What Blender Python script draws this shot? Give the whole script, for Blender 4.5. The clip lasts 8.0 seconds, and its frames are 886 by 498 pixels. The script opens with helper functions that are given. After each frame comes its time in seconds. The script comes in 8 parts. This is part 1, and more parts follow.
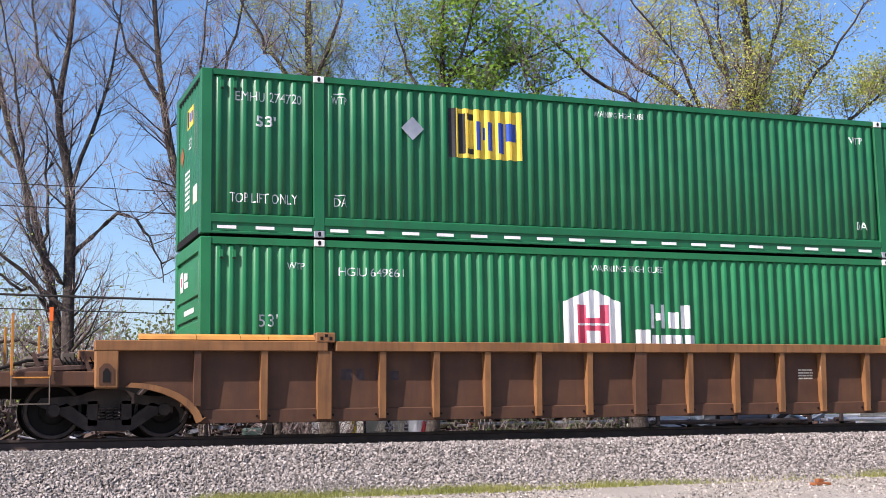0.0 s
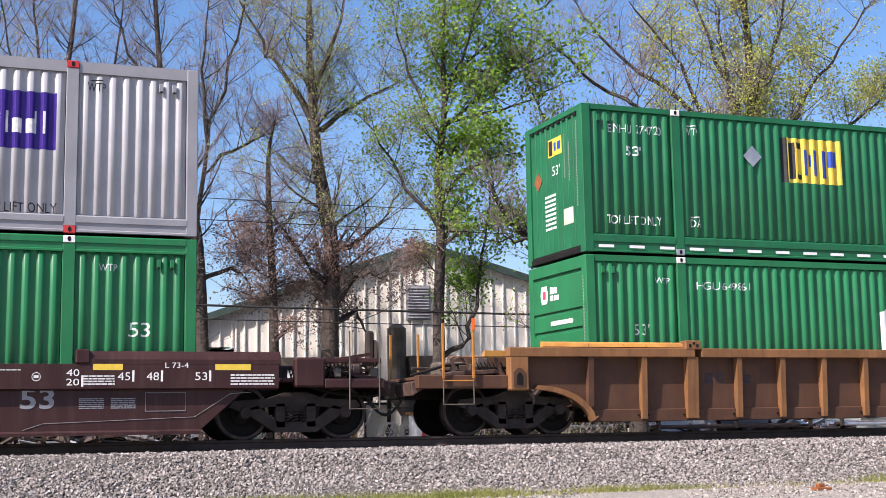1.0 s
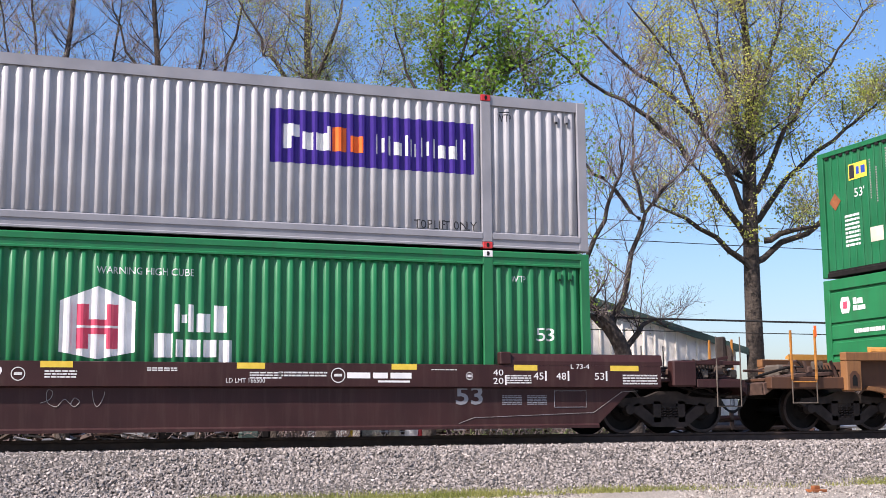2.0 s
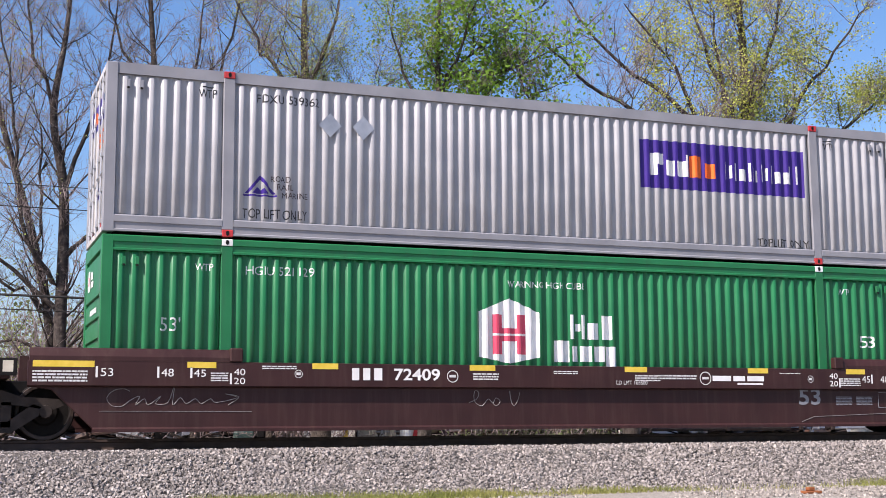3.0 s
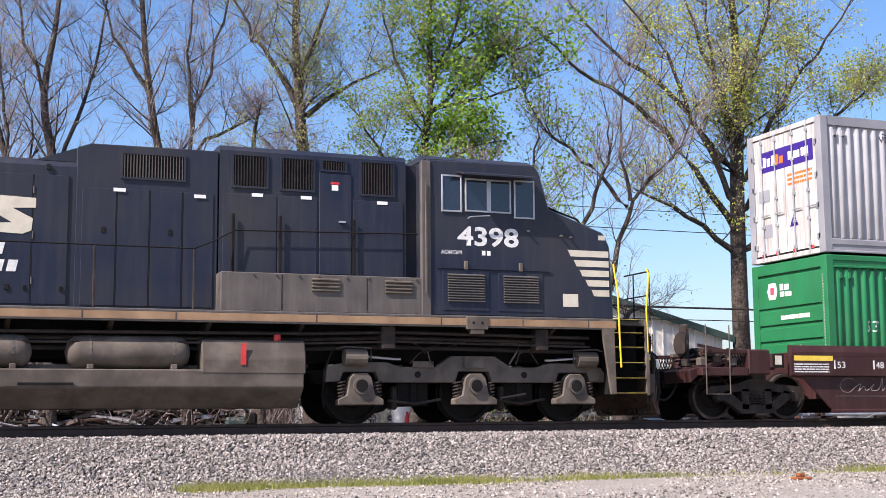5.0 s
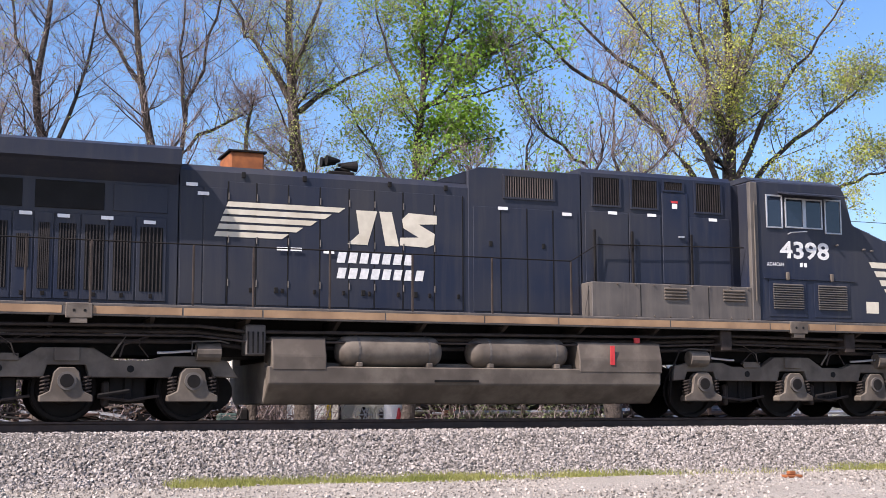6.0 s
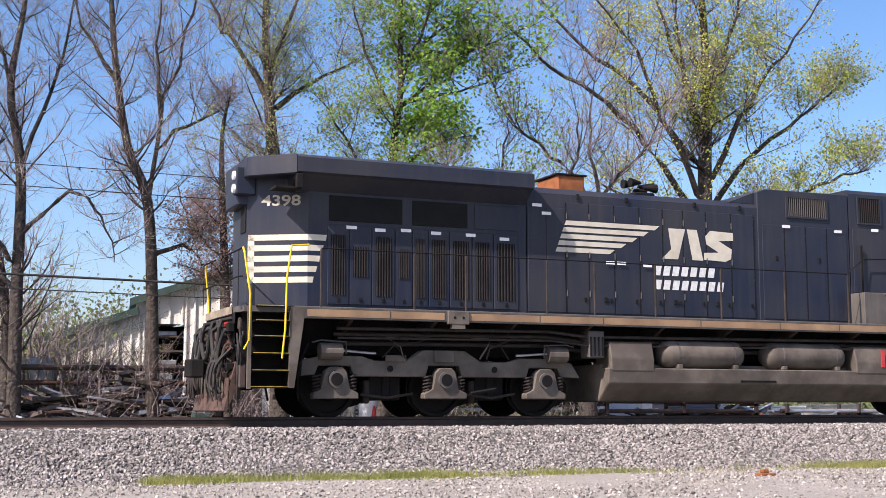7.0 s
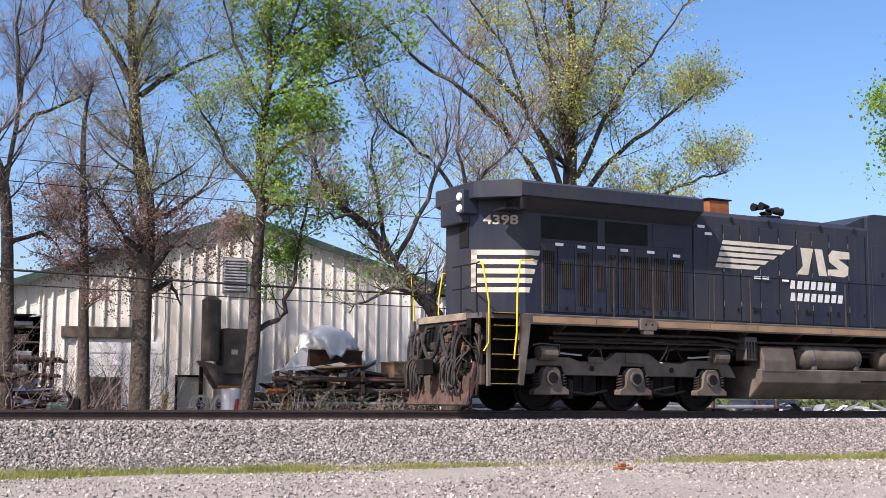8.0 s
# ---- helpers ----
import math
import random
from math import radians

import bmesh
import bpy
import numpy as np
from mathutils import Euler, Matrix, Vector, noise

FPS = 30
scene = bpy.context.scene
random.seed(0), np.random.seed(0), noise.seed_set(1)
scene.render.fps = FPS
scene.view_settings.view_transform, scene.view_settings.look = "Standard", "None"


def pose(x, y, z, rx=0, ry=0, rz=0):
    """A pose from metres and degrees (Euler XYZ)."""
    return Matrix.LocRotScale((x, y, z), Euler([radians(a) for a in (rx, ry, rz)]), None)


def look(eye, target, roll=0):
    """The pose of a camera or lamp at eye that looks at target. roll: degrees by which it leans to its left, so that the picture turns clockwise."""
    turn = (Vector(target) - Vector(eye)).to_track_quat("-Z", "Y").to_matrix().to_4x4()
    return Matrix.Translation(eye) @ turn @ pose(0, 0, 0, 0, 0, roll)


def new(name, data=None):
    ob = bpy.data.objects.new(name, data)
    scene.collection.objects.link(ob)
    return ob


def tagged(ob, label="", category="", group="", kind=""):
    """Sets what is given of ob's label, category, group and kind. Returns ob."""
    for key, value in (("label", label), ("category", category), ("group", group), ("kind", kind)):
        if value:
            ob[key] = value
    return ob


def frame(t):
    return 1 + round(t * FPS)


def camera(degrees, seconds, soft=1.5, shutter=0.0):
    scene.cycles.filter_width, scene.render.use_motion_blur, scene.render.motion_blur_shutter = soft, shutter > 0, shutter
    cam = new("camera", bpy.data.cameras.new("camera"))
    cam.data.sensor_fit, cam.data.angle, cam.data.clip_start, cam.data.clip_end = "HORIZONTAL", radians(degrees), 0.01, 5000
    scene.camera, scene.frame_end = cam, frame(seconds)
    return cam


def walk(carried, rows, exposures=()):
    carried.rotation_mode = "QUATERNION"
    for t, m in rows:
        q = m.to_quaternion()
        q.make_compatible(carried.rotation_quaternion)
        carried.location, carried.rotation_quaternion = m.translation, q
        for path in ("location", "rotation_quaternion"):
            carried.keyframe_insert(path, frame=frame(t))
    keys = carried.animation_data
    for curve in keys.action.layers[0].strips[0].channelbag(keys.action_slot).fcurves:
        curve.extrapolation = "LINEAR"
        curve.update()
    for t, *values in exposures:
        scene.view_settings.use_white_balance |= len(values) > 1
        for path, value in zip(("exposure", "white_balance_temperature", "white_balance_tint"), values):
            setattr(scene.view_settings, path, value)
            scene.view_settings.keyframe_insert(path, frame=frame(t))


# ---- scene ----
# x runs along the track in the train's direction, y across it away from the camera, z = 0 at the rail heads
cam = camera(38.0, 8.0, soft=0.5)
EYE = (0.0, -22.88, 0.15)
PATH = [(0, -20.79, 7.72, 0.99), (0.5, -20.73, 7.86, 1.02), (1, -20.76, 7.92, 0.95), (1.5, -20.82, 7.9, 0.69), (3, -21.15, 7.92, 0.43), (3.5, -21.32, 7.83, 0.42), (4, -21.36, 7.7, 0.57), (4.5, -21.42, 7.49, 0.52), (6, -21.89, 7.18, 0.23), (6.5, -22.19, 7.14, 0.1), (7, -22.98, 7.07, 0.06), (7.5, -25.23, 6.94, -0.14), (8, -28.99, 6.82, -0.25)]
walk(cam, [(t, pose(*EYE, 90 + p, r, y)) for t, y, p, r in PATH], [(0.0, 0.8, 6600, 21), (3.0, 0.71, 6600, 21), (4.5, 0.8, 6600, 21), (6.0, 0.9, 6600, 21), (7.0, 0.82, 6600, 21), (8.0, 0.72, 6600, 21)])

# how far the train has rolled, metres by seconds
RUN = [(0, 0.0), (0.5, 3.68), (1, 7.26), (1.5, 11.1), (2.8, 20.58), (3, 22.17), (3.5, 25.84), (4, 29.36), (4.5, 33.13), (5.8, 42.59), (6, 44.03), (6.5, 47.65), (7, 51.1), (7.5, 54.8), (8, 58.43)]
RUN_T = [a for a, b in RUN]
RUN_S = [b for a, b in RUN]

# ---- light ----
SUN = Vector((-0.92, -0.35, 1.0)).normalized()
world = bpy.data.worlds.new("world")
scene.world = world
world.use_nodes = True
wn = world.node_tree
sky = wn.nodes.new("ShaderNodeTexSky")
sky.sky_type = "NISHITA"
sky.sun_disc = False
sky.sun_elevation = math.asin(SUN.z)
sky.sun_rotation = math.atan2(SUN.x, SUN.y)
sky.air_density, sky.dust_density, sky.ozone_density = 1.0, 1.7, 3.5
deep = wn.nodes.new("ShaderNodeHueSaturation")
deep.inputs["Saturation"].default_value = 1.2
wn.links.new(sky.outputs[0], deep.inputs["Color"])
wn.links.new(deep.outputs[0], wn.nodes["Background"].inputs[0])
wn.nodes["Background"].inputs[1].default_value = 0.118
sun = new("sun", bpy.data.lights.new("sun", "SUN"))
sun.data.energy, sun.data.angle, sun.data.color = 5.0, radians(0.5), (1.0, 0.95, 0.87)
sun.matrix_world = look(SUN * 60, (0, 0, 0))

# ---- materials ----
def mat(name, c1, c2, rough=0.6, metal=0.0, scale=3.0, bump=0.15, bscale=60.0, spec=0.28, dirt=None, dirt_amount=0.5, dirt_scale=1.2, rnd=0.0, streak=False, bdist=0.01):
    """Two-tone noise paint with fine relief; dirt: a third colour in broad patches; rnd: brightness spread from piece to piece."""
    m = bpy.data.materials.new(name)
    m.use_nodes = True
    nt = m.node_tree
    b = nt.nodes["Principled BSDF"]
    b.inputs["Roughness"].default_value = rough
    b.inputs["Metallic"].default_value = metal
    b.inputs["Specular IOR Level"].default_value = spec
    tc = nt.nodes.new("ShaderNodeTexCoord")
    src = tc.outputs["Object"]
    n1 = nt.nodes.new("ShaderNodeTexNoise")
    n1.inputs["Scale"].default_value, n1.inputs["Detail"].default_value = scale, 6.0
    nt.links.new(src, n1.inputs["Vector"])
    ramp = nt.nodes.new("ShaderNodeValToRGB")
    ramp.color_ramp.elements[0].position, ramp.color_ramp.elements[1].position = 0.35, 0.68
    ramp.color_ramp.elements[0].color, ramp.color_ramp.elements[1].color = (*c1, 1), (*c2, 1)
    nt.links.new(n1.outputs[0], ramp.inputs[0])
    out = ramp.outputs[0]
    if dirt:
        n2 = nt.nodes.new("ShaderNodeTexNoise")
        n2.inputs["Scale"].default_value, n2.inputs["Detail"].default_value, n2.inputs["Roughness"].default_value = dirt_scale, 8.0, 0.65
        if streak:
            mp = nt.nodes.new("ShaderNodeMapping")
            mp.inputs["Scale"].default_value = (6.0, 6.0, 0.5)
            nt.links.new(src, mp.inputs[0])
            nt.links.new(mp.outputs[0], n2.inputs["Vector"])
        else:
            nt.links.new(src, n2.inputs["Vector"])
        r2 = nt.nodes.new("ShaderNodeMapRange")
        r2.inputs[1].default_value, r2.inputs[2].default_value = 0.48, 0.75
        r2.inputs[3].default_value, r2.inputs[4].default_value = 0.0, dirt_amount
        nt.links.new(n2.outputs[0], r2.inputs[0])
        mx = nt.nodes.new("ShaderNodeMixRGB")
        mx.inputs[2].default_value = (*dirt, 1)
        nt.links.new(r2.outputs[0], mx.inputs[0])
        nt.links.new(out, mx.inputs[1])
        out = mx.outputs[0]
    if rnd:
        geo = nt.nodes.new("ShaderNodeNewGeometry")
        hs = nt.nodes.new("ShaderNodeHueSaturation")
        mr = nt.nodes.new("ShaderNodeMapRange")
        mr.inputs[3].default_value, mr.inputs[4].default_value = 1 - rnd, 1 + rnd
        nt.links.new(geo.outputs["Random Per Island"], mr.inputs[0])
        nt.links.new(mr.outputs[0], hs.inputs["Value"])
        nt.links.new(out, hs.inputs["Color"])
        out = hs.outputs[0]
    nt.links.new(out, b.inputs["Base Color"])
    if bump:
        n3 = nt.nodes.new("ShaderNodeTexNoise")
        n3.inputs["Scale"].default_value, n3.inputs["Detail"].default_value = bscale, 4.0
        nt.links.new(src, n3.inputs["Vector"])
        bp = nt.nodes.new("ShaderNodeBump")
        bp.inputs["Strength"].default_value, bp.inputs["Distance"].default_value = bump, bdist
        nt.links.new(n3.outputs[0], bp.inputs["Height"])
        nt.links.new(bp.outputs[0], b.inputs["Normal"])
        rr = nt.nodes.new("ShaderNodeMapRange")
        rr.inputs[3].default_value, rr.inputs[4].default_value = max(rough - 0.12, 0.05), min(rough + 0.15, 1.0)
        nt.links.new(n1.outputs[0], rr.inputs[0])
        nt.links.new(rr.outputs[0], b.inputs["Roughness"])
    return m


def leafy(name, c1, c2):
    """Thin leaf that lets some light through."""
    m = mat(name, c1, c2, 0.55, scale=1.2, bump=0, rnd=0.35)
    nt = m.node_tree
    b = nt.nodes["Principled BSDF"]
    tl = nt.nodes.new("ShaderNodeBsdfTranslucent")
    mix = nt.nodes.new("ShaderNodeMixShader")
    mix.inputs[0].default_value = 0.55
    nt.links.new(b.inputs["Base Color"].links[0].from_socket, tl.inputs[0])
    nt.links.new(b.outputs[0], mix.inputs[1])
    nt.links.new(tl.outputs[0], mix.inputs[2])
    nt.links.new(mix.outputs[0], nt.nodes["Material Output"].inputs[0])
    return m


M = {}
M["green"] = mat("green_paint", (0.011, 0.142, 0.052), (0.0155, 0.17, 0.064), 0.34, scale=1.5, bump=0.05, dirt=(0.035, 0.10, 0.05), dirt_amount=0.5, streak=True)
M["green_dark"] = mat("dark_green_paint", (0.009, 0.115, 0.046), (0.012, 0.14, 0.057), 0.34, scale=1.5, bump=0.05, dirt=(0.03, 0.07, 0.04), dirt_amount=0.5, streak=True)
M["silver"] = mat("light_grey_paint", (0.31, 0.313, 0.325), (0.38, 0.383, 0.395), 0.38, scale=1.5, bump=0.05, dirt=(0.31, 0.30, 0.30), dirt_amount=0.6, streak=True)
M["rail_grey"] = mat("mid_grey_paint", (0.21, 0.215, 0.235), (0.27, 0.275, 0.295), 0.5, scale=1.5, bump=0.05, dirt=(0.25, 0.24, 0.24), streak=True)
M["white"] = mat("white_paint", (0.72, 0.72, 0.70), (0.82, 0.82, 0.80), 0.5, bump=0.03, dirt=(0.5, 0.46, 0.4), dirt_amount=0.4)
M["chalk"] = mat("worn_white_lettering", (0.55, 0.56, 0.54), (0.72, 0.72, 0.70), 0.6, scale=14, bump=0)
M["chalk_faint"] = mat("faint_chalk", (0.2, 0.185, 0.175), (0.32, 0.3, 0.285), 0.8, scale=20, bump=0)
M["tan_chalk"] = mat("yellowed_lettering", (0.32, 0.29, 0.23), (0.44, 0.4, 0.32), 0.6, scale=14, bump=0)
# brown slats, colour lowered for the shade under the radiator wing
M["slat"] = mat("shade_darkened_brown_slats", (0.02, 0.017, 0.016), (0.034, 0.029, 0.027), 0.65, scale=4, bump=0.1)
M["door_white"] = mat("stained_white_door_paint", (0.4, 0.385, 0.365), (0.56, 0.54, 0.515), 0.5, scale=1.1, bump=0.04, dirt=(0.18, 0.135, 0.105), dirt_amount=0.95, dirt_scale=1.8, streak=True)
M["black"] = mat("black_lettering", (0.012, 0.012, 0.014), (0.03, 0.03, 0.03), 0.5, bump=0)
M["purple"] = mat("purple_panel", (0.035, 0.016, 0.17), (0.045, 0.02, 0.20), 0.4, bump=0)
M["orange_mark"] = mat("orange_mark", (0.75, 0.13, 0.02), (0.8, 0.16, 0.03), 0.45, bump=0)
M["yellow"] = mat("yellow_panel", (0.66, 0.47, 0.05), (0.74, 0.54, 0.08), 0.45, scale=9, bump=0)
M["blue"] = mat("blue_mark", (0.02, 0.06, 0.30), (0.03, 0.08, 0.36), 0.45, bump=0)
M["red"] = mat("red_paint", (0.45, 0.03, 0.035), (0.55, 0.05, 0.05), 0.5, bump=0.03, dirt=(0.2, 0.06, 0.05))
M["pink"] = mat("faded_red_marks", (0.55, 0.06, 0.11), (0.62, 0.09, 0.14), 0.5, bump=0)
M["steel"] = mat("galvanised_steel", (0.35, 0.36, 0.38), (0.5, 0.51, 0.53), 0.4, 0.6, bump=0.1)
M["rust_orange"] = mat("faded_orange_brown_paint", (0.18, 0.083, 0.033), (0.25, 0.118, 0.046), 0.62, scale=2.2, bump=0.2, dirt=(0.09, 0.048, 0.03), dirt_amount=0.85, streak=True)
# grime-streaked brown, lowered further for the shade between the side posts
M["rust_side"] = mat("shade_darkened_weathered_brown", (0.068, 0.032, 0.018), (0.1, 0.048, 0.027), 0.7, scale=2.2, bump=0.2, dirt=(0.06, 0.032, 0.023), dirt_amount=0.8, streak=True)
M["ochre"] = mat("ochre_edge_paint", (0.42, 0.19, 0.04), (0.5, 0.24, 0.06), 0.6, scale=4, bump=0.15, dirt=(0.2, 0.09, 0.04), dirt_amount=0.9)
M["maroon"] = mat("dark_maroon_paint", (0.031, 0.011, 0.0108), (0.044, 0.0162, 0.0155), 0.55, scale=1.6, bump=0.12, dirt=(0.07, 0.04, 0.032), dirt_amount=0.55, streak=True)
# blue blotches paint sky reflection and shade into the black; dust streaks over
M["loco"] = mat("sky_tinted_weathered_black_paint", (0.0135, 0.0185, 0.036), (0.036, 0.0365, 0.041), 0.4, scale=0.5, bump=0.06, bscale=24, spec=0.26, dirt=(0.06, 0.056, 0.054), dirt_amount=0.38, streak=True)
M["loco_dusty"] = mat("dusty_black_steel", (0.072, 0.059, 0.048), (0.115, 0.097, 0.079), 0.7, scale=2.4, bump=0.2, dirt=(0.19, 0.162, 0.13), dirt_amount=0.6)
M["loco_grey"] = mat("dusty_grey_panel", (0.07, 0.063, 0.059), (0.102, 0.092, 0.083), 0.6, scale=2.0, bump=0.1, dirt=(0.15, 0.13, 0.108), dirt_amount=0.6, streak=True)
M["tan"] = mat("tan_reflective_stripe", (0.24, 0.15, 0.085), (0.34, 0.22, 0.125), 0.6, scale=2.2, bump=0.05, dirt=(0.17, 0.11, 0.07), dirt_amount=0.9)
M["cream"] = mat("cream_stripe", (0.5, 0.46, 0.365), (0.6, 0.56, 0.45), 0.55, scale=5, bump=0.05, dirt=(0.42, 0.37, 0.28), dirt_amount=0.8)
M["tan_dust"] = mat("dusty_platform_edge", (0.2, 0.165, 0.12), (0.3, 0.25, 0.18), 0.8, scale=5, bump=0.1, dirt=(0.1, 0.08, 0.06), dirt_amount=0.7, dirt_scale=3)
# sooty black, set darker still for the shade under and inside things
M["dark"] = mat("shade_darkened_sooty_steel", (0.007, 0.0065, 0.0065), (0.014, 0.0125, 0.012), 0.75, scale=5, bump=0.3, dirt=(0.028, 0.023, 0.019), dirt_amount=0.4, spec=0.15)
# near-black painted for the shade inside openings; also seams and black latches
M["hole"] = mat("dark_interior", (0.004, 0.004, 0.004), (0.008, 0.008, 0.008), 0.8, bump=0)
# wheel steel below its own tone: the shade under the cars is in the colour
M["wheel"] = mat("shade_darkened_wheel_steel", (0.007, 0.0063, 0.006), (0.015, 0.0128, 0.0118), 0.7, 0.0, scale=6, bump=0.2, spec=0.15)
M["rim"] = mat("rusty_wheel_rim", (0.028, 0.021, 0.018), (0.07, 0.05, 0.042), 0.5, 0.2, scale=9, bump=0.1)
M["truck"] = mat("sooty_brown_casting", (0.023, 0.0185, 0.0165), (0.047, 0.037, 0.032), 0.75, scale=5, bump=0.3, dirt=(0.075, 0.056, 0.045), dirt_amount=0.5, spec=0.2)
M["rigging"] = mat("rusty_brake_gear", (0.05, 0.03, 0.024), (0.1, 0.06, 0.046), 0.75, scale=8, bump=0.3, dirt=(0.14, 0.09, 0.07), dirt_amount=0.6)
M["tread"] = mat("polished_tread", (0.35, 0.34, 0.33), (0.5, 0.48, 0.46), 0.3, 0.9, scale=6, bump=0.05)
M["hose"] = mat("rubber_hose", (0.015, 0.015, 0.015), (0.035, 0.033, 0.03), 0.7, bump=0.05)
M["hi_yellow"] = mat("yellow_handrail_paint", (0.70, 0.48, 0.02), (0.80, 0.56, 0.04), 0.45, scale=8, bump=0.02, dirt=(0.35, 0.2, 0.03))
M["worn_yellow"] = mat("worn_yellow_edge", (0.16, 0.12, 0.03), (0.42, 0.31, 0.05), 0.6, scale=7, bump=0.05, dirt=(0.09, 0.075, 0.06), dirt_amount=0.9, dirt_scale=4)
M["hi_orange"] = mat("orange_handrail_paint", (0.34, 0.14, 0.025), (0.45, 0.19, 0.035), 0.55, scale=8, bump=0.02, dirt=(0.16, 0.08, 0.04), dirt_amount=0.9, dirt_scale=3)
M["glass"] = mat("dark_cab_glass", (0.012, 0.018, 0.03), (0.016, 0.022, 0.036), 0.06, bump=0, spec=0.8)
M["lamp"] = mat("headlamp_glass", (0.6, 0.62, 0.65), (0.75, 0.76, 0.78), 0.1, bump=0)
M["stack"] = mat("rusted_exhaust", (0.2, 0.068, 0.026), (0.3, 0.105, 0.036), 0.75, scale=6, bump=0.2, dirt=(0.12, 0.05, 0.03), dirt_amount=0.8)
M["rail"] = mat("rail_steel", (0.055, 0.04, 0.034), (0.085, 0.06, 0.05), 0.65, 0.2, scale=5, bump=0.2)
M["timber"] = mat("creosoted_timber", (0.06, 0.045, 0.035), (0.12, 0.095, 0.075), 0.85, scale=9, bump=0.4, dirt=(0.17, 0.15, 0.13))
M["stone"] = mat("ballast_stone", (0.172, 0.155, 0.142), (0.31, 0.282, 0.26), 0.9, scale=14, bump=0.5, bscale=90, rnd=0.5)
M["pebble"] = mat("gravel_stone", (0.2, 0.181, 0.16), (0.36, 0.325, 0.288), 0.9, scale=14, bump=0.3, bscale=90, rnd=0.5)
# bed coloured dark to give the shade in the gaps between stones
M["bed"] = mat("shaded_stone_gaps", (0.035, 0.032, 0.03), (0.13, 0.12, 0.11), 0.95, scale=26, bump=1.0, bscale=30)
M["gravel"] = mat("pale_gravel_ground", (0.17, 0.153, 0.132), (0.40, 0.37, 0.325), 0.95, scale=38, bump=1.0, bscale=44, dirt=(0.21, 0.186, 0.158), dirt_amount=0.85, dirt_scale=0.5, bdist=0.02)
M["grass"] = leafy("spring_grass", (0.23, 0.26, 0.07), (0.38, 0.37, 0.13))
M["metal_wall"] = mat("cream_metal_cladding", (0.76, 0.72, 0.65), (0.83, 0.79, 0.72), 0.6, scale=1.0, bump=0.04, dirt=(0.55, 0.49, 0.42), dirt_amount=0.5, streak=True)
M["roof_trim"] = mat("dull_green_trim", (0.035, 0.06, 0.052), (0.05, 0.08, 0.07), 0.6, bump=0.05)
M["bark"] = mat("grey_brown_bark", (0.042, 0.033, 0.027), (0.088, 0.071, 0.057), 0.9, scale=9, bump=1.0, bscale=14, bdist=0.05, dirt=(0.018, 0.014, 0.011), dirt_amount=0.85, dirt_scale=2.2, streak=True)
M["bark_dark"] = mat("dark_bark", (0.039, 0.031, 0.027), (0.086, 0.071, 0.061), 0.9, scale=9, bump=1.0, bscale=14, bdist=0.05, dirt=(0.016, 0.013, 0.011), dirt_amount=0.85, dirt_scale=2.2, streak=True)
M["twig"] = mat("twig_bark", (0.14, 0.11, 0.108), (0.25, 0.205, 0.198), 0.9, scale=5, bump=0)
M["leaf_green"] = leafy("fresh_green_leaf", (0.14, 0.27, 0.032), (0.27, 0.43, 0.068))
M["faded_mark"] = mat("faded_dark_lettering", (0.03, 0.024, 0.028), (0.06, 0.04, 0.04), 0.7, scale=9, bump=0)
M["leaf_yellow"] = leafy("yellow_green_leaf", (0.44, 0.48, 0.09), (0.62, 0.63, 0.15))
M["leaf_pale"] = leafy("pale_bud_leaf", (0.22, 0.29, 0.07), (0.36, 0.42, 0.12))
M["leaf_brown"] = leafy("dead_brown_leaf", (0.18, 0.115, 0.09), (0.32, 0.215, 0.175))
M["leaf_far"] = leafy("distant_leaf", (0.09, 0.12, 0.045), (0.17, 0.2, 0.085))


# ---- mesh helpers ----
ORG = {}


def thing(name, x, y, z, label, category, group="", kind=""):
    """A top-level Empty at its base; its parts are written in the coordinates of the place."""
    ob = new(name)
    ob.location = (x, y, z)
    ORG[ob] = Vector((x, y, z))
    return tagged(ob, label, category, group, kind)


def part(name, bm, material, parent=None, label="", smooth=False):
    """One mesh object from a bmesh, under a thing or a part."""
    o = ORG.get(parent, Vector())
    if o.length:
        bmesh.ops.translate(bm, verts=bm.verts, vec=-o)
    me = bpy.data.meshes.new(name)
    bm.to_mesh(me)
    bm.free()
    me.materials.append(material)
    if smooth:
        me.polygons.foreach_set("use_smooth", [True] * len(me.polygons))
    ob = new(name, me)
    if parent is not None:
        ob.parent = parent
        ORG[ob] = o
    if label:
        ob["label"] = label
    return ob


def box(bm, x0, x1, y0, y1, z0, z1, bevel=0.0):
    r = bmesh.ops.create_cube(bm, size=1.0)
    vs = r["verts"]
    for v in vs:
        v.co = Vector((x0 + (v.co.x + 0.5) * (x1 - x0), y0 + (v.co.y + 0.5) * (y1 - y0), z0 + (v.co.z + 0.5) * (z1 - z0)))
    if bevel:
        es = list({e for v in vs for e in v.link_edges})
        bmesh.ops.bevel(bm, geom=es, offset=bevel, segments=1, affect="EDGES")
    return vs


def one_box(*a, bevel=0.0):
    bm = bmesh.new()
    box(bm, *a, bevel=bevel)
    return bm


def cyl(bm, p0, p1, r0, r1=None, seg=12):
    p0, p1 = Vector(p0), Vector(p1)
    d = p1 - p0
    m = Matrix.Translation((p0 + p1) / 2) @ d.to_track_quat("Z", "Y").to_matrix().to_4x4()
    bmesh.ops.create_cone(bm, cap_ends=True, segments=seg, radius1=r0, radius2=r0 if r1 is None else r1, depth=d.length, matrix=m)


def one_cyl(p0, p1, r0, r1=None, seg=12):
    bm = bmesh.new()
    cyl(bm, p0, p1, r0, r1, seg)
    return bm


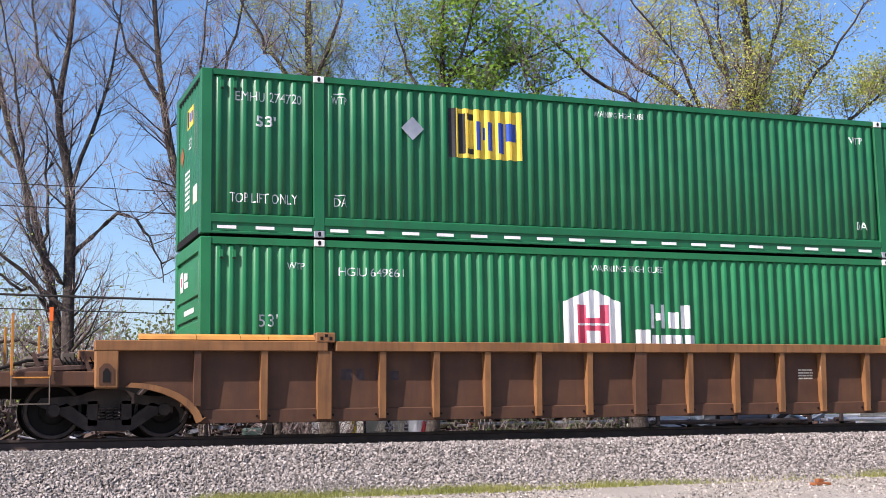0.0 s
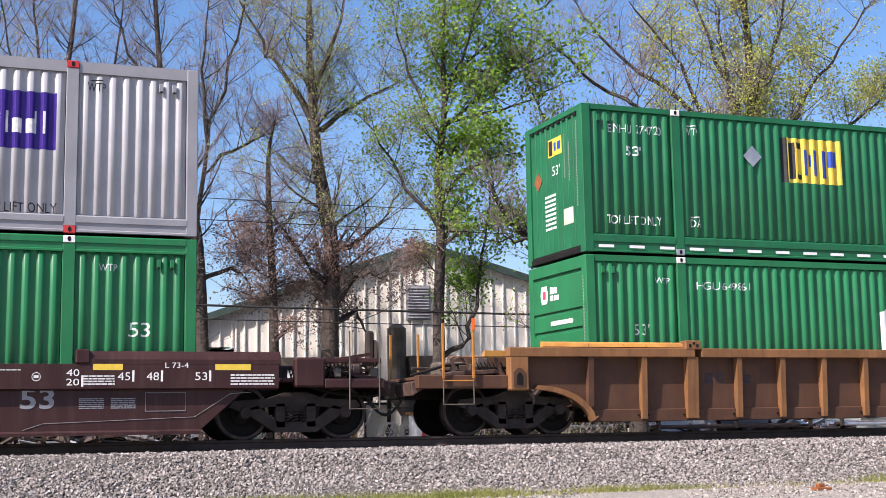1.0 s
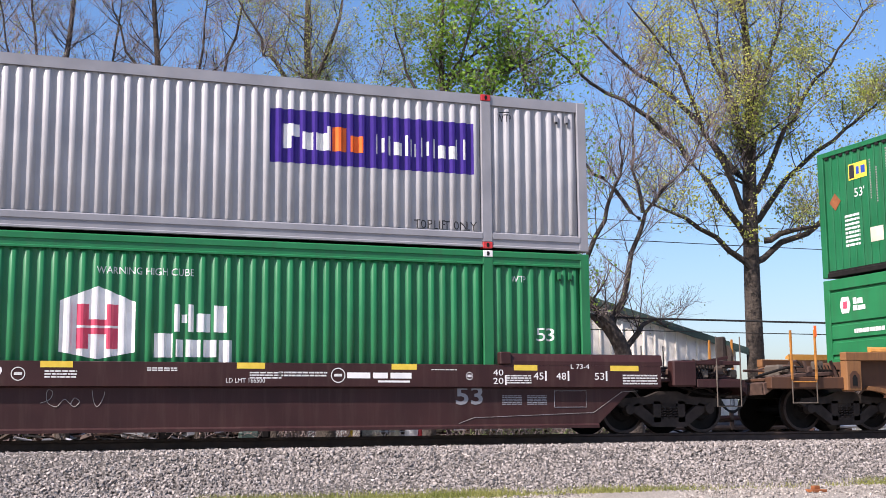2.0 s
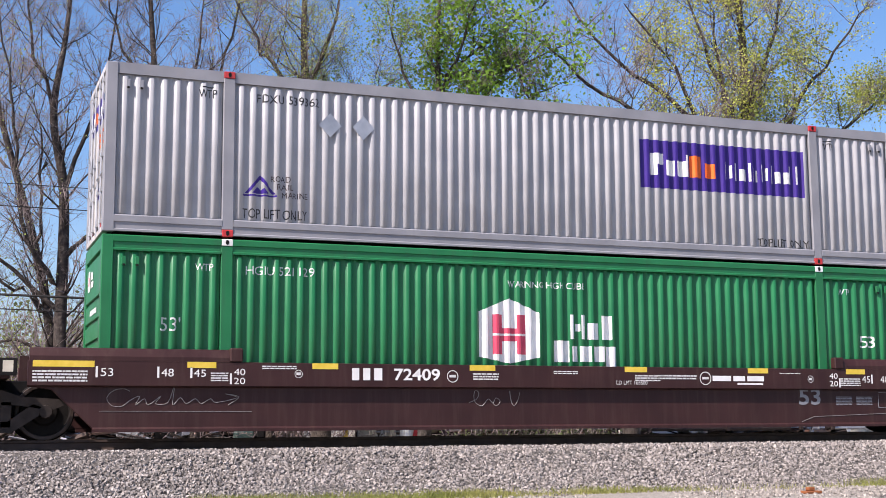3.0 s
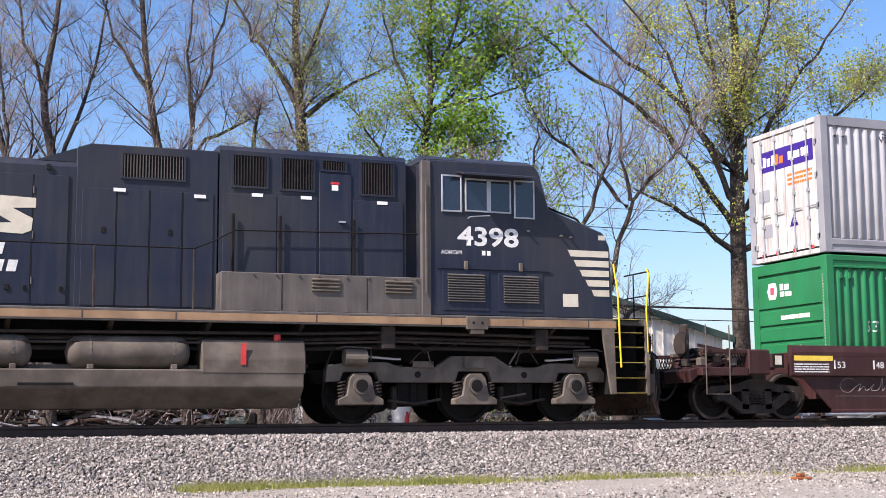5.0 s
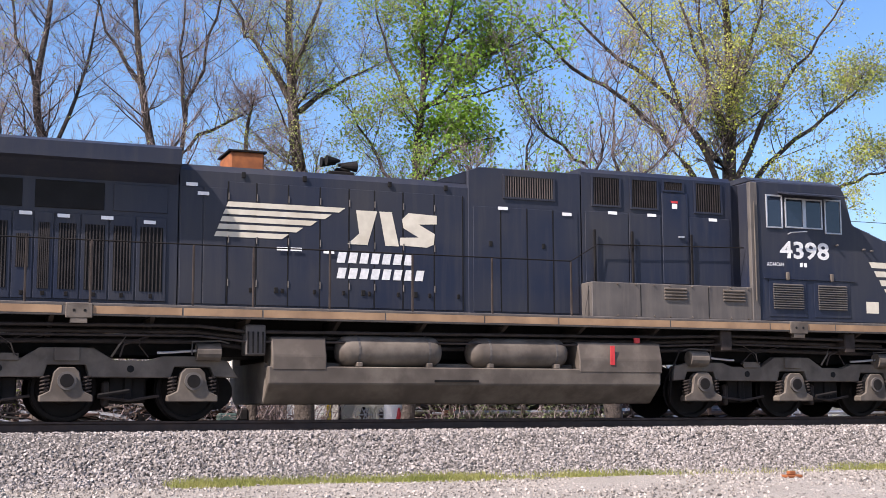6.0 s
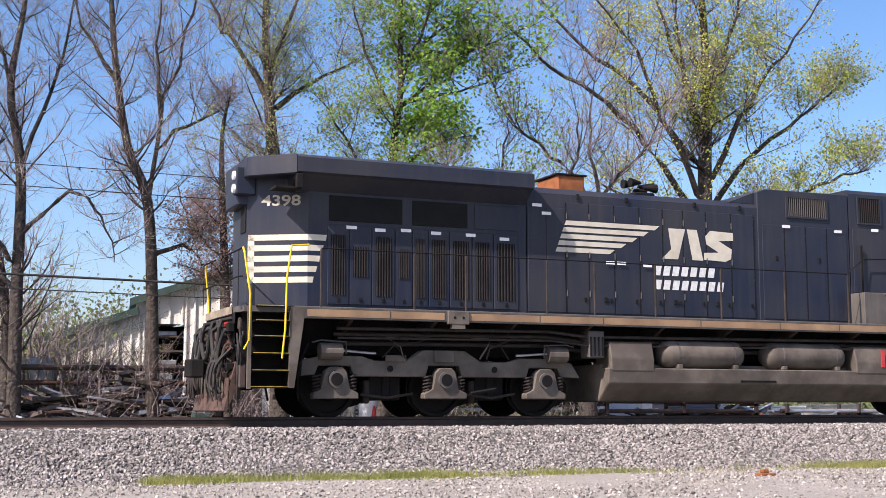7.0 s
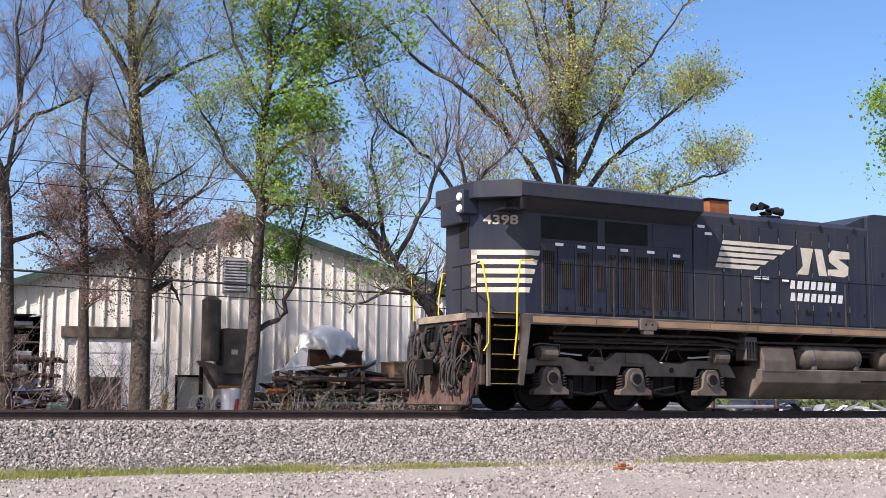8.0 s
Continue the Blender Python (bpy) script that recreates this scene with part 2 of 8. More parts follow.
def prism(bm, poly, a, b, axis="y", bevel=0.0):
    """A polygon swept from a to b: poly in (x, z) for axis y, (y, z) for axis x, (x, y) for axis z."""
    def P(u, v, w):
        return (u, w, v) if axis == "y" else (w, u, v) if axis == "x" else (u, v, w)
    A = [bm.verts.new(P(u, v, a)) for u, v in poly]
    B = [bm.verts.new(P(u, v, b)) for u, v in poly]
    n = len(poly)
    fs = [bm.faces.new(A), bm.faces.new(B[::-1])]
    for i in range(n):
        fs.append(bm.faces.new((A[i], B[i], B[(i + 1) % n], A[(i + 1) % n])))
    bmesh.ops.recalc_face_normals(bm, faces=fs)
    if bevel:
        bmesh.ops.bevel(bm, geom=list({e for f in fs for e in f.edges}), offset=bevel, segments=1, affect="EDGES")


def one_prism(poly, a, b, axis="y", bevel=0.0):
    bm = bmesh.new()
    prism(bm, poly, a, b, axis, bevel)
    return bm


def tube(bm, pts, r, seg=6):
    """A round bar along a polyline; r: one radius or one a point."""
    pts = [Vector(p) for p in pts]
    rings = []
    side = None
    for i, p in enumerate(pts):
        d = (pts[min(i + 1, len(pts) - 1)] - pts[max(i - 1, 0)]).normalized()
        if side is None:
            side = d.orthogonal().normalized()
        side = (side - d * side.dot(d)).normalized()
        up = d.cross(side)
        rad = r[i] if isinstance(r, (list, tuple)) else r
        rings.append([bm.verts.new(p + (side * math.cos(a) + up * math.sin(a)) * rad) for a in (2 * math.pi * k / seg for k in range(seg))])
    for a, b in zip(rings, rings[1:]):
        for k in range(seg):
            bm.faces.new((a[k], a[(k + 1) % seg], b[(k + 1) % seg], b[k]))
    bm.faces.new(rings[0][::-1])
    bm.faces.new(rings[-1])


def one_tube(pts, r, seg=6):
    bm = bmesh.new()
    tube(bm, pts, r, seg)
    return bm


def sag(p0, p1, drop, n=8):
    p0, p1 = Vector(p0), Vector(p1)
    return [p0.lerp(p1, i / n) - Vector((0, 0, drop * 4 * (i / n) * (1 - i / n))) for i in range(n + 1)]


def writing_mesh(body, w=None, h=None, bold=0.0):
    """Flat mesh of a text in the built-in font, its lower left at (0, 0), fitted to w and h."""
    cu = bpy.data.curves.new("text", "FONT")
    cu.body, cu.size, cu.resolution_u, cu.offset = body, 1.0, 3, bold
    ob = new("text", cu)
    dg = bpy.context.evaluated_depsgraph_get()
    me = bpy.data.meshes.new_from_object(ob.evaluated_get(dg))
    bpy.data.objects.remove(ob)
    bm = bmesh.new()
    bm.from_mesh(me)
    bpy.data.meshes.remove(me)
    xs, ys = [v.co.x for v in bm.verts], [v.co.y for v in bm.verts]
    ox, oy, sx, sy = min(xs), min(ys), max(xs) - min(xs), max(ys) - min(ys)
    fh = h / sy if h else w / sx
    fw = w / sx if w else fh
    for v in bm.verts:
        v.co = Vector(((v.co.x - ox) * fw, (v.co.y - oy) * fh, 0))
    return bm


def rects(*rs):
    """Flat mesh of rectangles (x0, x1, y0, y1)."""
    bm = bmesh.new()
    for x0, x1, y0, y1 in rs:
        bm.faces.new([bm.verts.new((x, y, 0)) for x, y in ((x0, y0), (x1, y0), (x1, y1), (x0, y1))])
    return bm


def flat(poly):
    bm = bmesh.new()
    bm.faces.new([bm.verts.new((x, y, 0)) for x, y in poly])
    return bm


def on_side(bm, x, z, y, ribs=None, off=0.004):
    """Lays a flat mesh on a side that faces the camera, at x, z; ribs: corrugation, which the paint follows."""
    for v in bm.verts:
        v.co = Vector((v.co.x + x, y - off, v.co.y + z))
    if ribs:
        lo, hi = min(v.co.x for v in bm.verts), max(v.co.x for v in bm.verts)
        for c in ribs.breaks(lo, hi):
            bmesh.ops.bisect_plane(bm, geom=bm.verts[:] + bm.edges[:] + bm.faces[:], plane_co=(c, 0, 0), plane_no=(1, 0, 0))
        for v in bm.verts:
            v.co.y = y - off + ribs.depth_at(v.co.x)
    return bm


def on_end(bm, y, z, x, off=0.004):
    """Lays a flat mesh on an end that faces -x; the mesh's x runs towards the camera (-y)."""
    for v in bm.verts:
        v.co = Vector((x - off, y - v.co.x, v.co.y + z))
    return bm


def smooth_line(pts, n):
    """A rounded line through guide points."""
    out = []
    for i in range(len(pts) - 1):
        p0, p1, p2, p3 = pts[max(i - 1, 0)], pts[i], pts[i + 1], pts[min(i + 2, len(pts) - 1)]
        for k in range(n):
            t = k / n
            out.append(0.5 * ((2 * p1) + (p2 - p0) * t + (2 * p0 - 5 * p1 + 4 * p2 - p3) * t * t + (3 * p1 - p0 - 3 * p2 + p3) * t ** 3))
    out.append(pts[-1])
    return out

# ---- ground and track ----
def sheet(name, xs, prof, material, label, jitter=0.0):
    """A ground sheet: prof is a list of (y, z) across the track."""
    bm = bmesh.new()
    rows = [[bm.verts.new((x, y, z + (noise.noise((x * 0.35, y * 0.8, 3.1)) * jitter if abs(y) < 40 else 0))) for y, z in prof] for x in xs]
    for a, b in zip(rows, rows[1:]):
        for i in range(len(prof) - 1):
            bm.faces.new((a[i], b[i], b[i + 1], a[i + 1]))
    ob = part(name, bm, material, smooth=True)
    return tagged(ob, label, name.replace("_", " "), kind="structure")


XS = [-3000, -900, -300, -120, -60] + [-40 + 2 * i for i in range(61)] + [110, 180, 400, 1000, 3000]
sheet("ground", XS, [(-3000, -1.4), (-300, -1.35), (-60, -1.3), (-22, -1.15), (-14, -1.05), (-10, -1.0), (-7, -0.97), (-5, -0.95), (-3.4, -0.94), (-1.5, -0.92), (1.5, -0.9), (3.4, -0.8), (6, -0.72), (12, -0.7), (30, -0.7), (100, -0.7), (400, -0.7), (3000, -0.7)], M["gravel"], "pale dusty gravel ground beside the railway track", 0.05)
sheet("ballast", [-300, -120, -60] + [-40 + 1 * i for i in range(121)] + [110, 300], [(-3.6, -0.97), (-3.3, -0.88), (-2.6, -0.56), (-2.05, -0.27), (-1.75, -0.215), (-0.85, -0.2), (0.85, -0.2), (1.75, -0.215), (2.1, -0.3), (3.3, -0.88), (3.7, -0.97)], M["bed"], "raised bed of crushed grey ballast under the track", 0.05)

RAIL_PROFILE = [(-0.037, 0.0), (0.037, 0.0), (0.037, -0.035), (0.009, -0.055), (0.009, -0.145), (0.07, -0.165), (0.07, -0.178), (-0.07, -0.178), (-0.07, -0.165), (-0.009, -0.145), (-0.009, -0.055), (-0.037, -0.035)]
track = thing("railway_track", 0, 0, -0.2, "steel railway track on dark timber sleepers in ballast", "railway track", kind="structure")
for y in (-0.755, 0.755):
    part("rail", one_prism([(y + a, b) for a, b in RAIL_PROFILE], -300, 300, "x"), M["rail"], track, "brown weathered steel rail")
sleeper_mesh = None
for i in range(110):
    x = -18 + i * 0.53
    if sleeper_mesh is None:
        sl = part("sleeper", one_box(-0.115, 0.115, -1.3, 1.3, -0.36, -0.183, bevel=0.01), M["timber"], track)
        sleeper_mesh = sl.data
    else:
        sl = new("sleeper", sleeper_mesh)
        sl.parent = track
    sl.location.x = x + random.uniform(-0.03, 0.03)
    sl.rotation_euler.z = random.uniform(-0.02, 0.02)


def chips(name, spots, sizes, material, label, flatten=0.75):
    """Loose angular stones as one mesh: a skewed box of eight corners each."""
    n = len(spots)
    base = np.array([(-1, -1, -1), (1, -1, -1), (1, 1, -1), (-1, 1, -1), (-1, -1, 1), (1, -1, 1), (1, 1, 1), (-1, 1, 1)], float)
    v = base[None] * (1 + np.random.uniform(-0.45, 0.35, (n, 8, 3)))
    v[:, :, 2] *= flatten
    v *= np.asarray(sizes)[:, None, None] / 2
    q = np.random.normal(size=(n, 4))
    q /= np.linalg.norm(q, axis=1)[:, None]
    w, x, y, z = q.T
    R = np.stack([np.stack([1 - 2 * (y * y + z * z), 2 * (x * y - z * w), 2 * (x * z + y * w)], -1), np.stack([2 * (x * y + z * w), 1 - 2 * (x * x + z * z), 2 * (y * z - x * w)], -1), np.stack([2 * (x * z - y * w), 2 * (y * z + x * w), 1 - 2 * (x * x + y * y)], -1)], 1)
    v = np.einsum("nij,nkj->nki", R, v) + np.asarray(spots)[:, None, :]
    f = np.array([(0, 3, 2, 1), (4, 5, 6, 7), (0, 1, 5, 4), (1, 2, 6, 5), (2, 3, 7, 6), (3, 0, 4, 7)])
    faces = (f[None] + (np.arange(n) * 8)[:, None, None]).reshape(-1, 4)
    me = bpy.data.meshes.new(name)
    me.from_pydata(v.reshape(-1, 3).tolist(), [], faces.tolist())
    me.materials.append(material)
    return tagged(new(name, me), label, name.replace("_", " "), kind="stuff")


def bed_height(y):
    return np.interp(y, [-3.6, -3.3, -2.6, -2.05, -1.75, -0.85, 0.85], [-0.97, -0.88, -0.56, -0.27, -0.215, -0.2, -0.2])


n = 76000
yy = -1.2 - 2.35 * np.random.rand(n) ** 0.85
xx = np.random.uniform(-0.5, 31, n)
chips("ballast_stones", np.stack([xx, yy, bed_height(yy) + np.random.uniform(-0.01, 0.03, n)], -1), 0.02 + 0.032 * np.random.rand(n) ** 1.3, M["stone"], "loose crushed grey ballast stones on the track shoulder")
n = 30000
yy = -3.3 - 9.0 * np.random.rand(n) ** 1.5
xx = np.random.uniform(-4, 26, n)
chips("gravel_stones", np.stack([xx, yy, np.interp(yy, [-14, -10, -7, -5, -3.4], [-1.05, -1.0, -0.97, -0.95, -0.94]) + np.random.uniform(-0.005, 0.012, n)], -1), 0.009 + 0.035 * np.random.rand(n) ** 2.2, M["pebble"], "scattered small pale gravel stones on the ground")


def grass(name, n, xr, y0, spread, label):
    vs, fs = [], []
    k = 0
    while k < n:
        x, y = random.uniform(*xr), random.gauss(y0, spread)
        # a dense strip, a thin stretch, bare gravel, and a second strip
        if random.random() > float(np.interp(x, [3.3, 3.7, 8.0, 8.7, 9.6, 10.2, 11.0, 12.2, 15.2, 15.7, 21, 25, 34], [0, 1, 1, 0.3, 0.25, 0.6, 0.3, 0.04, 0.06, 0.85, 0.85, 0.5, 0.4])):
            k += 0.1
            continue
        if noise.noise((x * 0.6, y * 1.5, 7.7)) + 0.35 * noise.noise((x * 2.7, y * 3, 1.7)) < random.uniform(-0.9, -0.05):
            k += 0.3
            continue
        k += 1
        h, a, r = random.uniform(0.03, 0.12), random.uniform(0, 6.28), random.uniform(0.004, 0.008)
        z = float(np.interp(y, [-14, -7, -5, -3.6, -3.3], [-1.05, -0.97, -0.95, -0.94, -0.88]))
        dx, dy = math.cos(a), math.sin(a)
        lx, ly = random.uniform(-0.05, 0.05), random.uniform(-0.05, 0.05)
        b = len(vs)
        vs += [(x - dx * r, y - dy * r, z), (x + dx * r, y + dy * r, z), (x + lx, y + ly, z + h)]
        fs.append((b, b + 1, b + 2))
    me = bpy.data.meshes.new(name)
    me.from_pydata(vs, [], fs)
    me.materials.append(M["grass"])
    return tagged(new(name, me), label, "grass", kind="stuff")


grass("grass", 46000, (3, 34), -3.66, 0.2, "short patchy yellow-green spring grass at the ballast foot")
red_scrap = thing("scrap_metal", 13.32, -5.1, -0.96, "small rusty red piece of scrap lying in the gravel", "scrap metal")
part("plate", one_box(13.17, 13.47, -5.2, -5.0, -0.96, -0.91, bevel=0.01), M["stack"], red_scrap)
part("lug", one_box(13.25, 13.37, -5.15, -5.05, -0.91, -0.85, bevel=0.01), M["stack"], red_scrap)

# ---- containers ----
class Ribs:
    """Rounded trapezoid corrugation along x: valley, slope, crest, slope, as shares of the pitch and of the depth."""
    WAVE = ((0.0, 1.0), (0.13, 1.0), (0.19, 0.9), (0.35, 0.12), (0.42, 0.0), (0.6, 0.0), (0.67, 0.12), (0.82, 0.9), (0.88, 1.0), (1.0, 1.0))

    def __init__(self, x0, spans, pitch=0.2176, deep=0.06):
        self.spans, self.deep = [], deep
        for a, b in spans:
            n = max(1, round((b - a) / pitch))
            self.spans.append((a, b, n, (b - a) / n))

    def knots(self, lo, hi):
        out = []
        for a, b, n, p in self.spans:
            for i in range(n):
                s = a + i * p
                out += [(s + u * p, k * self.deep) for u, k in self.WAVE[1:-1]]
        return [k for k in out if lo < k[0] < hi]

    def breaks(self, lo, hi):
        return [k[0] for k in self.knots(lo, hi)]

    def depth_at(self, x):
        for a, b, n, p in self.spans:
            if a <= x <= b:
                u = ((x - a) % p) / p
                return self.deep * float(np.interp(u, [a for a, b in self.WAVE], [b for a, b in self.WAVE]))
        return 0.0


def corrugated(ribs, span, z0, z1, y, out=-1):
    """A corrugated sheet over one span; y: the outer land; out: the way it faces."""
    a, b, n, p = span
    ks = [(a, ribs.deep)] + ribs.knots(a, b) + [(b, ribs.deep)]
    bm = bmesh.new()
    rows = []
    for z, k in ((z0, 1), (z0 + 0.04, 0), (z1 - 0.06, 0), (z1, 1)):
        rows.append([bm.verts.new((x, y - out * (ribs.deep if k else d), z)) for x, d in ks])
    for r, q in zip(rows, rows[1:]):
        for i in range(len(ks) - 1):
            f = (r[i], r[i + 1], q[i + 1], q[i])
            bm.faces.new(f if out < 0 else f[::-1])
    return bm


def casting(x, y, z, material, parent, out):
    bm = one_box(x - 0.095, x + 0.095, y - 0.01, y + 0.14, z, z + 0.118, bevel=0.008) if out < 0 else one_box(x - 0.095, x + 0.095, y - 0.14, y + 0.01, z, z + 0.118, bevel=0.008)
    c = part("corner_casting", bm, material, parent)
    part("casting_hole", one_prism([(x + 0.03 * math.cos(t * math.pi / 4), z + 0.06 + 0.045 * math.sin(t * math.pi / 4)) for t in range(8)], y + out * 0.014, y + out * 0.008), M["hole"], c)


def container(x0, z0, skin, frame_mat, label, low_rail, top_rail, cast_mat_top, cast_mat_low, pitch=0.2176):
    """A 53 foot container: 16.35 m long, 2.6 m wide, 2.9 m high, lifted at posts 12.19 m apart."""
    x1, z1, w = x0 + 16.35, z0 + 2.9, 1.3
    p1, p2 = x0 + 2.08, x0 + 2.08 + 12.19
    c = thing("shipping_container", (x0 + x1) / 2, 0, z0, label, "shipping container", "double-stacked containers")
    ribs = Ribs(x0, [(x0 + 0.2, p1 - 0.11), (p1 + 0.11, p2 - 0.11), (p2 + 0.11, x1 - 0.2)], pitch)
    zb, zt = z0 + low_rail, z1 - top_rail
    for out in (-1, 1):
        y = out * (w - 0.012)
        for sp in ribs.spans:
            part("side_panel", corrugated(ribs, sp, zb, zt, y, out), skin, c, smooth=True)
        for a, b in ((x0 + 0.18, p1 - 0.1), (p1 + 0.1, p2 - 0.1), (p2 + 0.1, x1 - 0.18)):
            for z, h, nm in ((z0 + 0.02, low_rail - 0.02, "bottom_rail"), (zt, top_rail, "top_rail")):
                o, i = out * (w - 0.015), out * (w - 0.1)
                if h > 0.2:
                    l = out * (w + 0.006)
                    prof = [(i, z), (l, z), (l, z + 0.03), (o, z + 0.045), (o, z + h * 0.52), (l, z + h * 0.58), (l, z + h - 0.02), (o, z + h), (i, z + h)]
                else:
                    prof = [(i, z), (o, z), (o, z + h), (i, z + h)]
                bm = one_prism(prof, a, b, "x")
                part(nm, bm, frame_mat, c)
        for x in (x0 + 0.095, x1 - 0.095):
            ya, yb = sorted((out * w, out * (w - 0.2)))
            part("corner_post", one_box(x - 0.095, x + 0.095, ya, yb, z0 + 0.01, z1, bevel=0.012), frame_mat, c)
        for x in (p1, p2):
            ya, yb = sorted((out * w, out * (w - 0.12)))
            part("lift_post", one_box(x - 0.1, x + 0.1, ya, yb, z0 + 0.12, z1 - 0.12, bevel=0.01), frame_mat, c)
            casting(x, out * w if out < 0 else w, z1 - 0.118, cast_mat_top, c, out)
            casting(x, out * w if out < 0 else w, z0, cast_mat_low, c, out)
    part("roof", one_box(x0 + 0.02, x1 - 0.02, -w + 0.06, w - 0.06, z1 - 0.06, z1 - 0.025), skin, c)
    part("floor", one_box(x0 + 0.02, x1 - 0.02, -w + 0.06, w - 0.06, z0 + 0.03, z0 + 0.16), M["dark"], c)
    part("end_wall", one_box(x1 - 0.06, x1 - 0.02, -w + 0.18, w - 0.18, z0 + 0.1, z1 - 0.04), skin, c)
    # small vents in pairs under the top rail
    for bx in (x0 + 0.36, x0 + 0.58, p2 + 1.45, p2 + 1.67):
        v = part("vent", one_box(bx - 0.035, bx + 0.035, -w - 0.012, -w + 0.03, zt - 0.24, zt - 0.1, bevel=0.006), frame_mat, c)
        part("vent_slot", one_box(bx - 0.02, bx + 0.02, -w - 0.016, -w - 0.008, zt - 0.26, zt - 0.225), M["hole"], v)
    return c, ribs


def words(parent, body, x, z, h, ribs=None, material=None, w=None, y=-1.288, bold=0.0):
    return part("lettering", on_side(writing_mesh(body, w, h, bold), x, z, y, ribs), material or M["chalk"], parent)


def pieces(bm):
    """The separate faces of a flat mesh, each as a mesh of its own, or the mesh itself if it is one piece or fine print."""
    if not 1 < len(bm.faces) <= 14:
        return [bm]
    out = []
    for f in bm.faces:
        q = bmesh.new()
        q.faces.new([q.verts.new(v.co) for v in f.verts])
        out.append(q)
    bm.free()
    return out


def mark(parent, bm, x, z, material, ribs=None, y=-1.288, off=0.003, name="painted_mark"):
    for q in pieces(bm):
        n = len(q.faces)
        ob = part(name, on_side(q, x, z, y, ribs, off), material, parent)
        if n > 14:
            tagged(ob, kind="stuff")
    return ob


def end_words(parent, body, y, z, h, x, material=None, w=None):
    return part("lettering", on_end(writing_mesh(body, w, h), y, z, x, 0.006), material or M["chalk"], parent)


def end_mark(parent, bm, y, z, x, material, off=0.004):
    for q in pieces(bm):
        n = len(q.faces)
        ob = part("painted_mark", on_end(q, y, z, x, off), material, parent)
        if n > 14:
            tagged(ob, kind="stuff")
    return ob


def tiny_lines(n, w, h, gap=0.45, seed=1):
    """Rows of small bars that stand for fine print."""
    r = random.Random(seed)
    out = []
    step = h / n
    for i in range(n):
        x, y = 0.0, h - (i + 1) * step
        while x < w * 0.98:
            l = min(r.uniform(0.03, 0.12) * max(1, w), w - x)
            out.append((x, x + l * 0.85, y, y + step * (1 - gap)))
            x += l
    return rects(*out)


def bar_panel_end(c, x0, z0, skin, w=1.3):
    """Closed front end with a rim and four long pressed horizontal channels."""
    bm = bmesh.new()
    box(bm, x0 + 0.05, x0 + 0.09, -w + 0.18, w - 0.18, z0 + 0.1, z0 + 2.85)
    part("end_wall", bm, skin, c)
    part("end_sill", one_box(x0, x0 + 0.1, -w + 0.18, w - 0.18, z0 + 0.01, z0 + 0.14, bevel=0.008), skin, c)
    part("end_header", one_box(x0, x0 + 0.1, -w + 0.18, w - 0.18, z0 + 2.66, z0 + 2.895, bevel=0.008), skin, c)
    for za, zb in ((1.92, 2.6), (1.55, 1.86), (1.2, 1.48), (0.85, 1.13), (0.5, 0.78), (0.18, 0.43)):
        part("end_panel", one_box(x0 + 0.012, x0 + 0.055, -w + 0.2, w - 0.2, z0 + za, z0 + zb, bevel=0.012), skin, c)


Z_LOW, Z_TOP = 0.47, 3.41
XA, XB = 3.86, -20.04

# upper dark green container
a_top, rb = container(XA, Z_TOP, M["green_dark"], M["green_dark"], "dark green corrugated steel shipping container with a yellow panel", 0.36, 0.10, M["white"], M["steel"])
words(a_top, "EMHU 274720", XA + 0.6, 5.78, 0.17, rb, w=1.18)
words(a_top, "53'", XA + 0.95, 5.33, 0.2, rb, w=0.37, bold=0.02)
words(a_top, "TOP LIFT ONLY", XA + 0.5, 3.98, 0.17, rb, w=1.19)
words(a_top, "WTP", XA + 2.31, 5.83, 0.14, rb, w=0.3)
mark(a_top, rects((0, 0.2, 0, 0.022)), XA + 2.36, 6.01, M["chalk"], rb)
words(a_top, "DA", XA + 2.37, 3.98, 0.16, rb, w=0.23)
mark(a_top, rects((0, 0.2, 0, 0.022)), XA + 2.38, 4.17, M["chalk"], rb)
words(a_top, "WTP", XA + 13.55, 5.8, 0.14, rb, w=0.3)
words(a_top, "DA", XA + 13.6, 3.98, 0.16, rb, w=0.25)
words(a_top, "WARNING HIGH CUBE", XA + 7.58, 5.97, 0.11, rb, w=1.08)
mark(a_top, flat([(0, 0.22), (0.22, 0), (0.44, 0.22), (0.22, 0.44)]), 7.48, 5.26, M["steel"], None, off=0.012, name="placard_holder")
mark(a_top, rects((0, 1.46, 0, 0.93)), 8.42, 5.0, M["yellow"], rb, name="company_panel")
mark(a_top, rects((0.0, 0.13, 0.0, 0.93), (0.19, 0.32, 0.08, 0.84), (0.36, 0.5, 0.72, 0.84), (0.36, 0.5, 0.08, 0.18)), 8.42, 5.0, M["black"], rb, off=0.006)
mark(a_top, rects((0.54, 0.65, 0.16, 0.7), (0.69, 0.73, 0.36, 0.6), (0.77, 0.88, 0.16, 0.7), (0.98, 1.11, 0.12, 0.7), (1.15, 1.36, 0.36, 0.7)), 8.42, 5.0, M["blue"], rb, off=0.006)
for i in range(24):
    x = XA + 0.28 + i * 0.665
    if abs(x + 0.15 - XA - 2.08) > 0.26 and abs(x + 0.15 - XA - 14.27) > 0.26:
        mark(a_top, rects((0, 0.33, 0, 0.055)), x, Z_TOP + 0.1, M["white"], None, y=-1.3, off=0.012, name="reflective_strip")
part("end_sill", one_box(XA, XA + 0.1, -1.12, 1.12, Z_TOP + 0.01, Z_TOP + 0.12, bevel=0.008), M["dark"], a_top)
part("end_header", one_box(XA, XA + 0.1, -1.12, 1.12, Z_TOP + 2.78, Z_TOP + 2.895, bevel=0.008), M["green_dark"], a_top)
